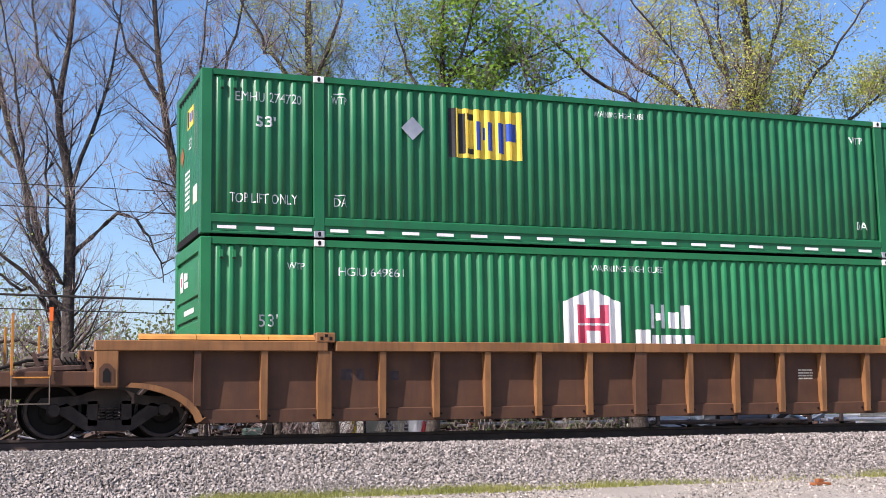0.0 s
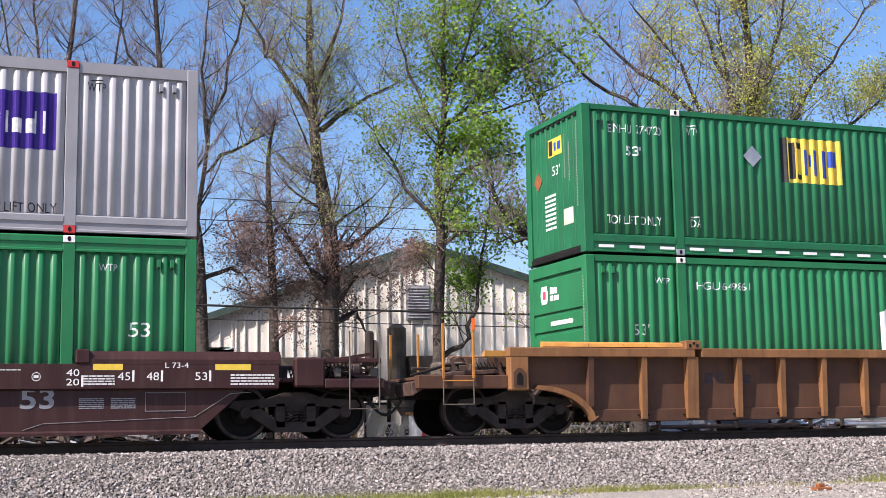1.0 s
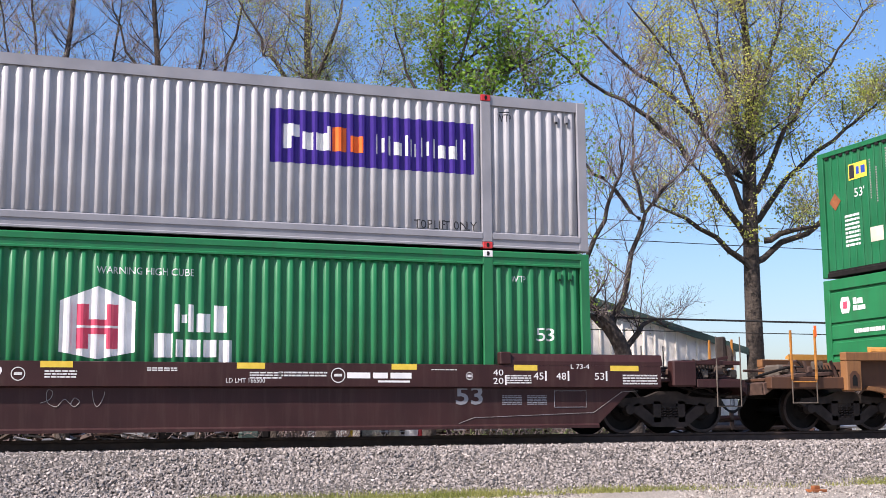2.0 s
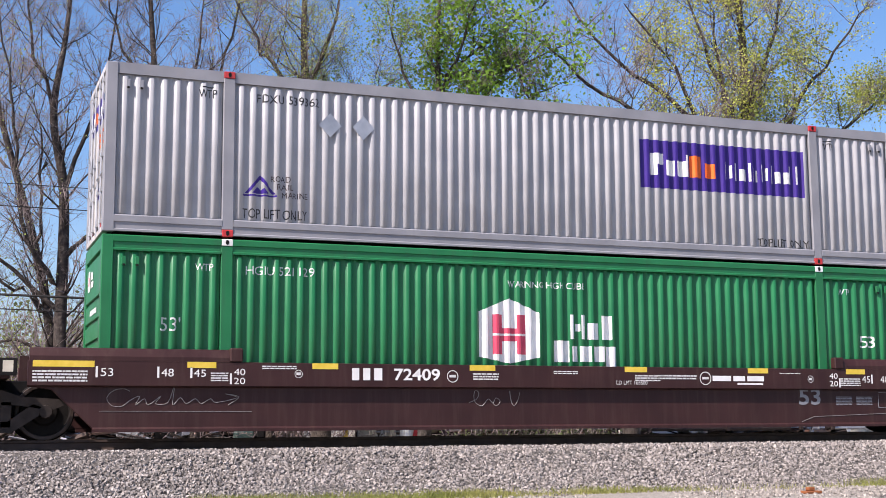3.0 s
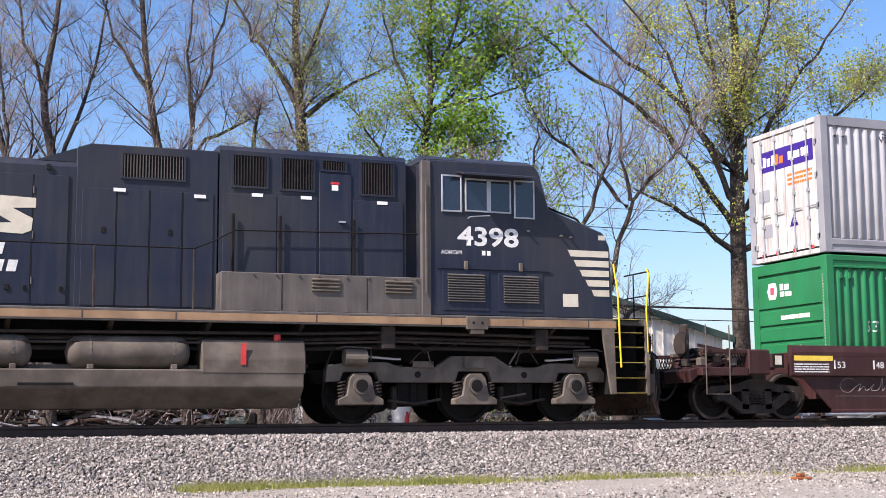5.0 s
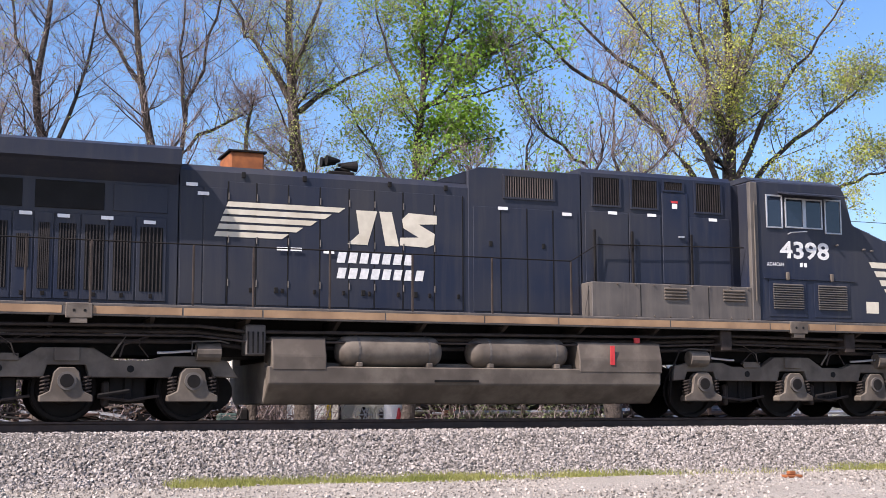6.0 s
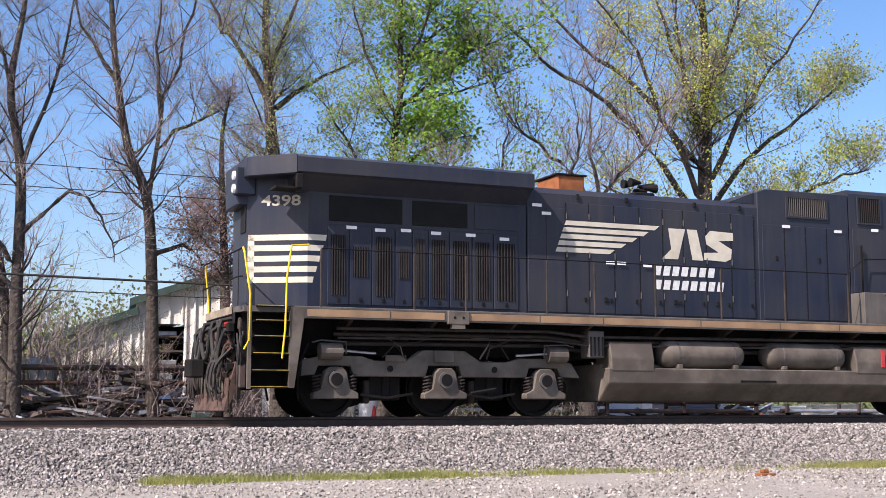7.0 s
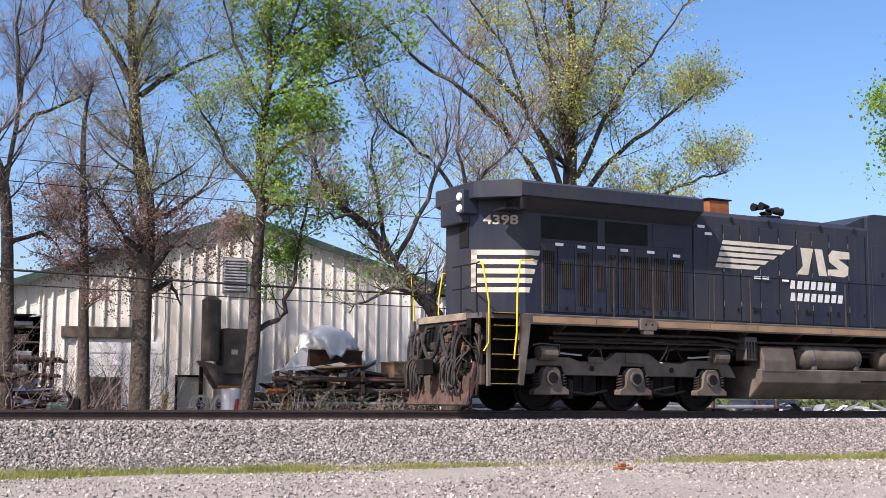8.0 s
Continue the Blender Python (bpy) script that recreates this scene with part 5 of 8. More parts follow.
# frame, walkway and sill stripe
part("walkway", one_box(-45.2, -25.0, -1.56, 1.56, 1.86, 1.91, bevel=0.01), M["loco_grey"], loco)
part("underframe", one_box(-45.9, -24.6, -0.62, 0.62, 1.1, 1.86, bevel=0.02), M["dark"], loco)
for s in (-1, 1):
    ya, yb = sorted((s * 1.5, s * 1.565))
    part("sill", one_box(-45.0, -25.1, ya, yb, 1.70, 1.865, bevel=0.008), M["loco_grey"], loco)
    x = -44.8
    k = 0
    for w in (1.55, 1.05, 0.32, 1.6, 1.35, 2.2, 1.9, 1.5, 2.4, 2.3, 0.6, 1.0, 1.35):
        if x + w > -25.1:
            break
        m_ = M["tan"]
        if k != 2:
            part("sill_stripe", one_box(x, x + w - 0.03, *sorted((s * 1.565, s * 1.572)), 1.735, 1.86), m_, loco)
        x += w
        k += 1
    part("sill_stripe", one_box(x, -25.12, *sorted((s * 1.565, s * 1.572)), 1.735, 1.86), M["tan"], loco)
    for x in (-41.95, -27.95):
        jp = part("jacking_pad", one_box(x - 0.22, x + 0.2, *sorted((s * 1.5, s * 1.6)), 1.66, 1.9, bevel=0.01), M["loco_dusty"], loco)
        for dx in (-0.09, 0.08):
            part("pad_hole", one_cyl((x + dx, s * 1.595, 1.78), (x + dx, s * 1.605, 1.78), 0.025, seg=8), M["hole"], jp)
        part("pad_foot", one_box(x - 0.14, x + 0.12, *sorted((s * 1.48, s * 1.59)), 1.58, 1.66), M["loco_dusty"], jp)
    # pipes and brackets in the shade under the walkway
    for z, y, r in ((1.55, 1.36, 0.03), (1.46, 1.2, 0.035), (1.38, 1.42, 0.02), (1.3, 1.05, 0.04)):
        part("pipe", one_tube([(-44.2, s * y, z), (-40.0, s * y, z + 0.03), (-39.2, s * y, z - 0.05), (-31.0, s * y, z), (-29.5, s * y, z + 0.05), (-25.6, s * y, z)], r, 6), M["truck"], loco)
    for i in range(12):
        x = -44.0 + i * 1.6
        part("walkway_bracket", one_prism([(s * 0.62, 1.3), (s * 1.5, 1.7), (s * 0.62, 1.7)], x, x + 0.07, "x"), M["truck"], loco)
    for x in (-29.6, -26.6):
        part("frame_gusset", one_box(x - 0.13, x + 0.13, *sorted((s * 1.2, s * 1.45)), 1.3, 1.7, bevel=0.02), M["truck"], loco)

# engine hood, alternator hood, blower hood
part("engine_hood", one_prism([(-1.06, 1.9), (1.06, 1.9), (1.06, 4.28), (0.95, 4.4), (-0.95, 4.4), (-1.06, 4.28)], -40.32, -34.95, "x"), M["loco"], loco)
part("alternator_hood", one_prism([(-34.95, 1.9), (-32.58, 1.9), (-32.58, 4.71), (-34.72, 4.70), (-34.95, 4.62)], -1.07, 1.07, "y", 0.015), M["loco"], loco)
part("hood_fairing", one_prism([(-35.6, 4.38), (-34.95, 4.38), (-34.95, 4.62)], -0.98, 0.98, "y"), M["loco"], loco)
part("blower_hood", one_prism([(-1.08, 1.9), (1.08, 1.9), (1.08, 4.74), (1.0, 4.83), (-1.0, 4.83), (-1.08, 4.74)], -32.56, -29.14, "x"), M["loco"], loco)
part("cab_link", one_box(-29.14, -28.86, -0.98, 0.98, 1.9, 4.7), M["loco"], loco)
for s in (-1, 1):
    bx = part("side_locker", one_box(-32.6, -28.92, *sorted((s * 1.07, s * 1.5)), 1.905, 2.57, bevel=0.012), M["loco_grey"], loco, "dusty grey equipment locker")
    for x0, x1 in ((-31.02, -30.53), (-29.68, -29.18)):
        for i in range(4):
            z = 2.27 + i * 0.062
            part("louver", one_prism([(s * 1.5, z), (s * 1.535, z + 0.012), (s * 1.535, z + 0.03), (s * 1.5, z + 0.05)], x0, x1, "x"), M["loco_dusty"], bx)
    for x in (-32.05, -31.65, -31.25, -30.9, -30.4, -30.0, -29.5, -29.1):
        for z in (2.54, 1.94):
            part("bolt", one_cyl((x, s * 1.5, z), (x, s * 1.525, z), 0.018, seg=6), M["loco_dusty"], bx)
    for x in (-31.55, -30.02):
        part("panel_joint", one_box(x - 0.006, x + 0.006, *sorted((s * 1.5, s * 1.506)), 1.94, 2.54), M["hole"], bx)


def grille(x0, x1, z0, z1, y, bars, parent, across=0, mat_bar=None):
    """Flat near-black sheet for a recess's shade, behind upright bars in a rim."""
    s = -1 if y < 0 else 1
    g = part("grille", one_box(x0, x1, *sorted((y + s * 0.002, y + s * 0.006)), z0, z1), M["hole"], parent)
    f = 0.035
    for a, b, c, d in ((x0 - f, x1 + f, z1, z1 + f), (x0 - f, x1 + f, z0 - f, z0), (x0 - f, x0, z0, z1), (x1, x1 + f, z0, z1)):
        part("grille_rim", one_box(a, b, *sorted((y, y + s * 0.03)), c, d), M["loco"], g)
    n = bars
    for i in range(n):
        x = x0 + (x1 - x0) * (i + 0.5) / n
        wd = (x1 - x0) / n * 0.28
        part("grille_bar", one_box(x - wd / 2, x + wd / 2, *sorted((y + s * 0.004, y + s * 0.026)), z0, z1), mat_bar or M["slat"], g)
    for i in range(across):
        z = z0 + (z1 - z0) * (i + 0.5) / across
        part("grille_wire", one_box(x0, x1, *sorted((y + s * 0.012, y + s * 0.02)), z - 0.005, z + 0.005), M["dark"], g)
    return g


for s in (-1, 1):
    y3 = s * 1.08
    grille(-32.32, -31.74, 4.12, 4.66, y3, 11, loco, 6)
    grille(-31.46, -30.89, 4.11, 4.66, y3, 11, loco, 6)
    grille(-30.72, -30.3, 4.5, 4.66, y3, 9, loco, 3)
    grille(-29.99, -29.4, 4.1, 4.68, y3, 11, loco, 6)
    grille(-34.2, -33.18, 4.16, 4.56, s * 1.07, 20, loco, 0, M["loco_grey"])
    # hood doors: raised leaves with hinges and latch
    seams = [-39.46, -38.96, -38.39, -37.81, -37.27, -36.79, -36.24, -35.63, -35.06]
    for a, b in zip(seams, seams[1:]):
        d = part("hood_door", one_box(a + 0.008, b - 0.008, *sorted((s * 1.058, s * 1.076)), 1.98, 4.12, bevel=0.006), M["loco"], loco)
        for z in (2.3, 3.05, 3.8):
            part("hinge", one_cyl((a + 0.012, s * 1.08, z), (a + 0.012, s * 1.08, z + 0.12), 0.014, seg=6), M["loco_grey"], d)
        part("latch", one_box(b - 0.12, b - 0.07, *sorted((s * 1.076, s * 1.1)), 2.2, 2.28, bevel=0.006), M["dark"], d)
    for x in seams:
        part("door_seam", one_box(x - 0.009, x + 0.009, *sorted((s * 1.06, s * 1.0785)), 1.98, 4.12), M["hole"], loco)
    for x in (-34.29, -33.74, -33.19):
        part("door_seam", one_box(x - 0.009, x + 0.009, *sorted((s * 1.07, s * 1.0885)), 1.98, 3.95), M["hole"], loco)
    for x, z in ((-39.2, 4.2), (-38.1, 4.2), (-36.5, 4.2), (-35.4, 4.2), (-36.0, 2.2), (-37.0, 2.2), (-38.6, 2.2), (-34.5, 3.2), (-33.4, 3.2)):
        part("latch", one_box(x - 0.035, x + 0.035, *sorted((s * 1.07, s * 1.1)), z, z + 0.1, bevel=0.006), M["hole"], loco)
    for a, b in ((-40.28, -39.9), (-39.88, -39.48)):
        part("hood_door", one_box(a, b, *sorted((s * 1.058, s * 1.074)), 1.98, 4.0, bevel=0.006), M["loco"], loco)
    for a, b in ((-34.85, -34.3), (-34.28, -33.75), (-33.73, -33.2), (-33.18, -32.66)):
        part("hood_door", one_box(a, b, *sorted((s * 1.068, s * 1.086)), 1.98, 3.95, bevel=0.006), M["loco"], loco)
    for a, b in ((-32.5, -31.55), (-31.53, -30.82), (-30.14, -29.2)):
        part("hood_door", one_box(a, b, *sorted((s * 1.078, s * 1.098)), 2.6, 3.98, bevel=0.006), M["loco"], loco)
    dr = part("access_door", one_box(-30.78, -30.17, *sorted((s * 1.078, s * 1.1)), 2.62, 4.44, bevel=0.012), M["loco"], loco)
    part("door_handle", one_box(-30.42, -30.3, *sorted((s * 1.1, s * 1.14)), 3.55, 3.58), M["steel"], dr)
    mark(loco, rects((0, 0.16, 0, 0.045)), -30.57, 4.24, M["red"], None, y=-1.1) if s < 0 else None
    mark(loco, rects((0, 0.12, 0, 0.1)), -30.55, 4.13, M["white"], None, y=-1.1) if s < 0 else None
    # upright grab bars beside the blower doors
    for x in (-32.33, -31.5, -30.15):
        part("grab_bar", one_box(x - 0.025, x + 0.025, *sorted((s * 1.14, s * 1.17)), 2.42, 3.62, bevel=0.008), M["dark"], loco)
# small white warning labels on the hood
for x, z in ((-32.0, 3.94), (-31.12, 3.94), (-29.7, 3.92), (-33.0, 3.86), (-34.35, 3.9), (-40.0, 3.85), (-40.2, 4.0), (-38.6, 2.95), (-38.35, 2.95), (-37.75, 2.93), (-43.95, 3.36), (-43.4, 3.34), (-42.9, 3.36), (-42.3, 3.34), (-41.6, 3.34), (-40.9, 3.3)):
    mark(loco, rects((0, 0.2, 0, 0.06)), x, z, M["white"], None, y=-1.1, off=0.006, name="warning_label")

# cab
CAB = [(-28.9, 1.9), (-28.9, 4.74), (-26.73, 4.76), (-26.62, 4.6), (-26.44, 3.95), (-25.3, 3.54), (-25.17, 3.28), (-25.12, 1.9)]
part("cab_body", one_prism(CAB, -1.5, 1.5, "y", 0.03), M["loco"], loco)
part("cab_roof", one_prism([(-1.44, 4.755), (1.44, 4.755), (1.2, 4.86), (-1.2, 4.86)], -28.88, -26.74, "x"), M["loco"], loco)
part("roof_antenna", one_box(-28.3, -27.2, -0.6, 0.6, 4.86, 4.92, bevel=0.02), M["dark"], loco)
for s in (-1, 1):
    y = s * 1.5
    post = part("cab_post", one_box(-29.0, -28.82, *sorted((s * 1.42, s * 1.53)), 1.9, 4.7, bevel=0.012), M["loco_grey"], loco, "dusty grey cab corner post")
    part("cab_grab_iron", one_tube([(-28.93, s * 1.56, 2.3), (-28.93, s * 1.56, 4.3)], 0.014), M["loco_dusty"], loco)
    for x0, x1, z0, z1, nm in ((-28.58, -28.24, 3.82, 4.44, "side_window"), (-28.12, -27.26, 3.84, 4.4, "sliding_window"), (-27.14, -26.78, 3.76, 4.42, "front_window")):
        wnd = part(nm, one_box(x0, x1, *sorted((y, y + s * 0.012)), z0, z1), M["glass"], loco, "dark tinted cab window")
        f = 0.03
        for a, b, c, d in ((x0 - f, x1 + f, z1, z1 + f), (x0 - f, x1 + f, z0 - f, z0), (x0 - f, x0, z0, z1), (x1, x1 + f, z0, z1)):
            part("window_frame", one_box(a, b, *sorted((y, y + s * 0.03)), c, d, bevel=0.004), M["steel"], wnd)
    part("window_mullion", one_box(-27.72, -27.64, *sorted((y + s * 0.012, y + s * 0.03)), 3.84, 4.4), M["steel"], loco)
    part("sun_visor", one_prism([(s * 1.5, 4.52), (s * 1.5, 4.55), (s * 1.86, 4.46), (s * 1.86, 4.43)], -28.3, -26.85, "x"), M["loco"], loco)
    part("mirror_arm", one_tube([(-28.1, s * 1.52, 3.68), (-28.1, s * 1.62, 3.7), (-27.7, s * 1.62, 3.74)], 0.012), M["steel"], loco)
    for x0, x1 in ((-28.5, -27.78), (-27.4, -26.7)):
        pn = part("vent_panel", one_box(x0 - 0.1, x1 + 0.1, *sorted((y, y + s * 0.012)), 2.0, 2.75, bevel=0.006), M["loco"], loco)
        for i in range(11):
            z = 2.16 + i * 0.047
            part("louver", one_prism([(s * 1.512, z), (s * 1.55, z + 0.004), (s * 1.55, z + 0.016), (s * 1.512, z + 0.034)], x0, x1, "x"), M["loco_grey"], pn)
        part("panel_hinge", one_box((x0 + x1) / 2 - 0.04, (x0 + x1) / 2 + 0.03, *sorted((y, y + s * 0.05)), 2.74, 2.9, bevel=0.01), M["loco_dusty"], pn)
    part("panel_ledge", one_box(-28.7, -26.45, *sorted((y, y + s * 0.03)), 2.76, 2.785), M["loco"], loco)
    for x, z in ((-26.9, 3.5), (-26.22, 3.44), (-26.02, 3.42)):
        part("grab_lug", one_cyl((x, y, z), (x, y + s * 0.08, z), 0.02, seg=8), M["loco_grey"], loco)
words(loco, "4398", -28.3, 3.18, 0.36, None, M["chalk"], w=1.22, y=-1.5, bold=0.025)
words(loco, "AC44C6M", -28.62, 3.02, 0.075, None, M["white"], w=0.4, y=-1.5)
mark(loco, rects((0, 0.07, 0, 0.085), (0.1, 0.17, 0, 0.085)), -27.82, 3.02, M["white"], None, y=-1.5)
for i in range(5):
    z = 3.07 - i * 0.185
    mark(loco, flat([(-0.86 + i * 0.12, 0.12), (-0.8 + i * 0.12, 0.0), (0, 0), (0, 0.12)]), -25.16 - 0.05, z, M["cream"], None, y=-1.5, name="nose_stripe")
mark(loco, rects((0, 0.32, 0, 0.24)), -26.19, 2.12, M["cream"], None, y=-1.5, name="data_plate")
mark(loco, rects((0, 0.14, 0, 0.09)), -25.42, 3.4, M["cream"], None, y=-1.5)
part("nose_hatch", one_box(-25.2, -25.08, -0.5, 0.5, 1.95, 3.3, bevel=0.03), M["loco"], loco)
part("nose_handrail", one_tube([(-26.35, -1.0, 3.95), (-26.2, -1.0, 4.05), (-25.9, -1.0, 3.95), (-25.6, -1.0, 3.86), (-25.4, -1.0, 3.62)], 0.02), M["dark"], loco)

# radiator cab at the rear: overhanging wing above the hood, angled corners
REAR = [(-40.3, -1.06), (-44.65, -1.06), (-45.62, -0.5), (-45.62, 0.5), (-44.65, 1.06), (-40.3, 1.06)]
part("radiator_hood", one_prism(REAR, 1.9, 4.3, "z"), M["loco"], loco)
WING = [(-1.5, 4.54), (-1.5, 4.28), (-1.4, 4.24), (-1.05, 4.0), (1.05, 4.0), (1.4, 4.24), (1.5, 4.28), (1.5, 4.54), (1.3, 4.62), (-1.3, 4.62)]
part("radiator_wing", one_prism(WING, -44.98, -40.35, "x"), M["loco"], loco)
part("wing_end", one_prism([(-44.98, -1.49), (-45.72, -0.8), (-45.72, 0.8), (-44.98, 1.49)], 4.24, 4.6, "z", 0.02), M["loco"], loco)
part("rear_number_face", one_prism([(-45.55, -0.5), (-45.8, -0.42), (-45.8, 0.42), (-45.55, 0.5)], 3.78, 4.3, "z", 0.02), M["loco"], loco)
lampb = part("headlight_housing", one_box(-45.86, -45.5, -0.62, -0.38, 3.95, 4.45, bevel=0.02), M["loco"], loco)
for z in (4.06, 4.3):
    part("headlight", one_cyl((-45.86, -0.5, z), (-45.9, -0.5, z), 0.085, 0.075, 14), M["lamp"], lampb, "round clear headlight")
part("rear_louver", one_box(-45.64, -45.61, -0.45, -0.1, 3.3, 3.85), M["hole"], loco)
part("wing_step", one_box(-45.35, -44.9, -1.42, -1.0, 3.98, 4.02), M["dark"], loco)
part("wing_hook", one_box(-45.0, -44.88, -1.5, -1.4, 3.98, 4.24, bevel=0.01), M["dark"], loco)
for s in (-1, 1):
    for x0, x1 in ((-44.26, -42.86), (-42.66, -41.55)):
        # solid near-black panel: the shade behind the screen is painted on
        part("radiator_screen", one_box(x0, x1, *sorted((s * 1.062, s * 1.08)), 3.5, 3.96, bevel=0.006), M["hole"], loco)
    part("radiator_panel", one_box(-41.4, -40.5, *sorted((s * 1.062, s * 1.08)), 3.5, 3.96, bevel=0.006), M["loco"], loco)
    leaves = [-44.3, -43.88, -43.45, -43.0, -42.66, -42.34, -41.92, -41.46, -41.02, -40.5]
    for k, (a, b) in enumerate(zip(leaves, leaves[1:])):
        d = part("radiator_door", one_box(a + 0.012, b - 0.012, *sorted((s * 1.062, s * 1.085)), 2.0, 3.42, bevel=0.006), M["loco"], loco)
        z0, z1 = (2.16, 3.25) if k not in (1, 3) else (2.5, 3.05)
        # a flat near-black patch stands in for the opening's shaded depth
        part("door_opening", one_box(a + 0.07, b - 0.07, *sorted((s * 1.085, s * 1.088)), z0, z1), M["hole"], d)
        n = 6
        for i in range(n):
            x = a + 0.07 + (b - a - 0.14) * (i + 0.5) / n
            part("door_slat", one_box(x - 0.009, x + 0.009, *sorted((s * 1.087, s * 1.102)), z0, z1), M["slat"], d)
        part("door_latch", one_box((a + b) / 2 - 0.03, (a + b) / 2 + 0.03, *sorted((s * 1.085, s * 1.1)), 2.05, 2.12, bevel=0.005), M["dark"], d)

# marks on the angled rear corner
corner = Vector((-45.62 + 44.65, -0.5 + 1.06, 0)).normalized()


def on_corner(bm, u, z, off=0.005):
    """Lays a flat mesh on the angled rear corner, u metres from its hood edge towards the rear; the mesh reads left to right."""
    base, nrm = Vector((-44.65, -1.06, 0)), Vector((corner.y, -corner.x, 0))
    if nrm.y > 0:
        nrm = -nrm
    for v in bm.verts:
        p = base + corner * (u - v.co.x) + nrm * off
        v.co = Vector((p.x, p.y, z + v.co.y))
    return bm


part("lettering", on_corner(writing_mesh("4398", 0.72, 0.2, 0.02), 0.86, 3.75), M["tan_chalk"], loco)
for i in range(5):
    z = 3.13 - i * 0.19
    part("corner_stripe", on_corner(rects((0, 1.1, 0, 0.105)), 1.1, z), M["cream"], loco)
    mark(loco, flat([(0, 0), (0.34 - i * 0.06, 0), (0.36 - i * 0.06, 0.105), (0, 0.105)]), -44.66, z, M["cream"], None, y=-1.06, name="corner_stripe")
part("corner_stripe", on_corner(rects((0, 0.12, -0.76, 0.105)), 1.1, 3.13), M["cream"], loco)

# white running-horse panel as plain bars and blocks
for i in range(5):
    w0 = 0.13 * i
    mark(loco, flat([(0.0 - 0.05 * i, 0.09), (-0.04 - 0.05 * i, 0.0), (2.0 - 0.26 * i, 0.0), (2.12 - 0.26 * i, 0.09)]), -39.46, 3.68 - i * 0.132, M["cream"], None, y=-1.08, name="company_stripe")
for poly in ([(0.1, 0.62), (0.5, 0.62), (0.32, 0.0), (-0.06, 0.0), (0.16, 0.2)], [(0.54, 0.62), (0.78, 0.62), (0.92, 0.0), (0.66, 0.0)], [(0.98, 0.5), (1.1, 0.62), (1.66, 0.6), (1.66, 0.44), (1.3, 0.42), (1.62, 0.26), (1.6, 0.06), (1.46, 0.0), (0.94, 0.02), (0.94, 0.16), (1.3, 0.18), (1.0, 0.34)]):
    mark(loco, flat(poly), -37.24, 3.12, M["cream"], None, y=-1.08, name="company_block")
for row, z, x0 in ((7, 2.78, -37.5), (8, 2.5, -37.5)):
    for i in range(row):
        mark(loco, flat([(0.0, 0), (0.15, 0), (0.19, 0.19), (0.04, 0.19)]), x0 + i * 0.212, z, M["chalk"], None, y=-1.08, name="company_block")

# roof: exhaust, horns, hatches
part("exhaust_pipe", one_prism([(-39.3, -0.45), (-38.68, -0.45), (-38.68, 0.45), (-39.3, 0.45)], 4.38, 4.79, "z", 0.03), M["stack"], loco, "rusty orange exhaust stack")
part("stack_cover", one_box(-39.34, -38.64, -0.48, 0.48, 4.79, 4.82), M["dark"], loco)
hornb = part("horn_base", one_box(-37.4, -36.9, -0.25, 0.25, 4.38, 4.6, bevel=0.02), M["dark"], loco)
for i, (dy, dz, l) in enumerate(((-0.2, 0.12, 0.3), (0.0, 0.18, 0.36), (0.2, 0.12, 0.28), (-0.1, 0.24, -0.26), (0.12, 0.24, -0.3))):
    part("horn_bell", one_cyl((-37.15, dy, 4.58 + dz), (-37.15 + l, dy, 4.58 + dz), 0.03, 0.1, 12), M["dark"], hornb)
part("roof_hatch", one_box(-41.8, -40.7, -0.7, 0.7, 4.6, 4.66, bevel=0.01), M["loco"], loco)

# walkway handrails
stanch = [-44.55, -42.8, -41.79, -40.13, -39.11, -37.76, -36.23, -34.68, -33.06]
for s in (-1, 1):
    for x in stanch:
        part("handrail_stanchion", one_box(x - 0.018, x + 0.018, s * 1.54 - 0.018, s * 1.54 + 0.018, 1.75, 2.92, bevel=0.006), M["truck"], loco)
    part("handrail", one_tube([(-44.55, s * 1.54, 2.93), (-33.06, s * 1.54, 2.93), (-32.7, s * 1.3, 3.1), (-32.3, s * 1.2, 3.32), (-28.95, s * 1.2, 3.4)], 0.012), M["dark"], loco)

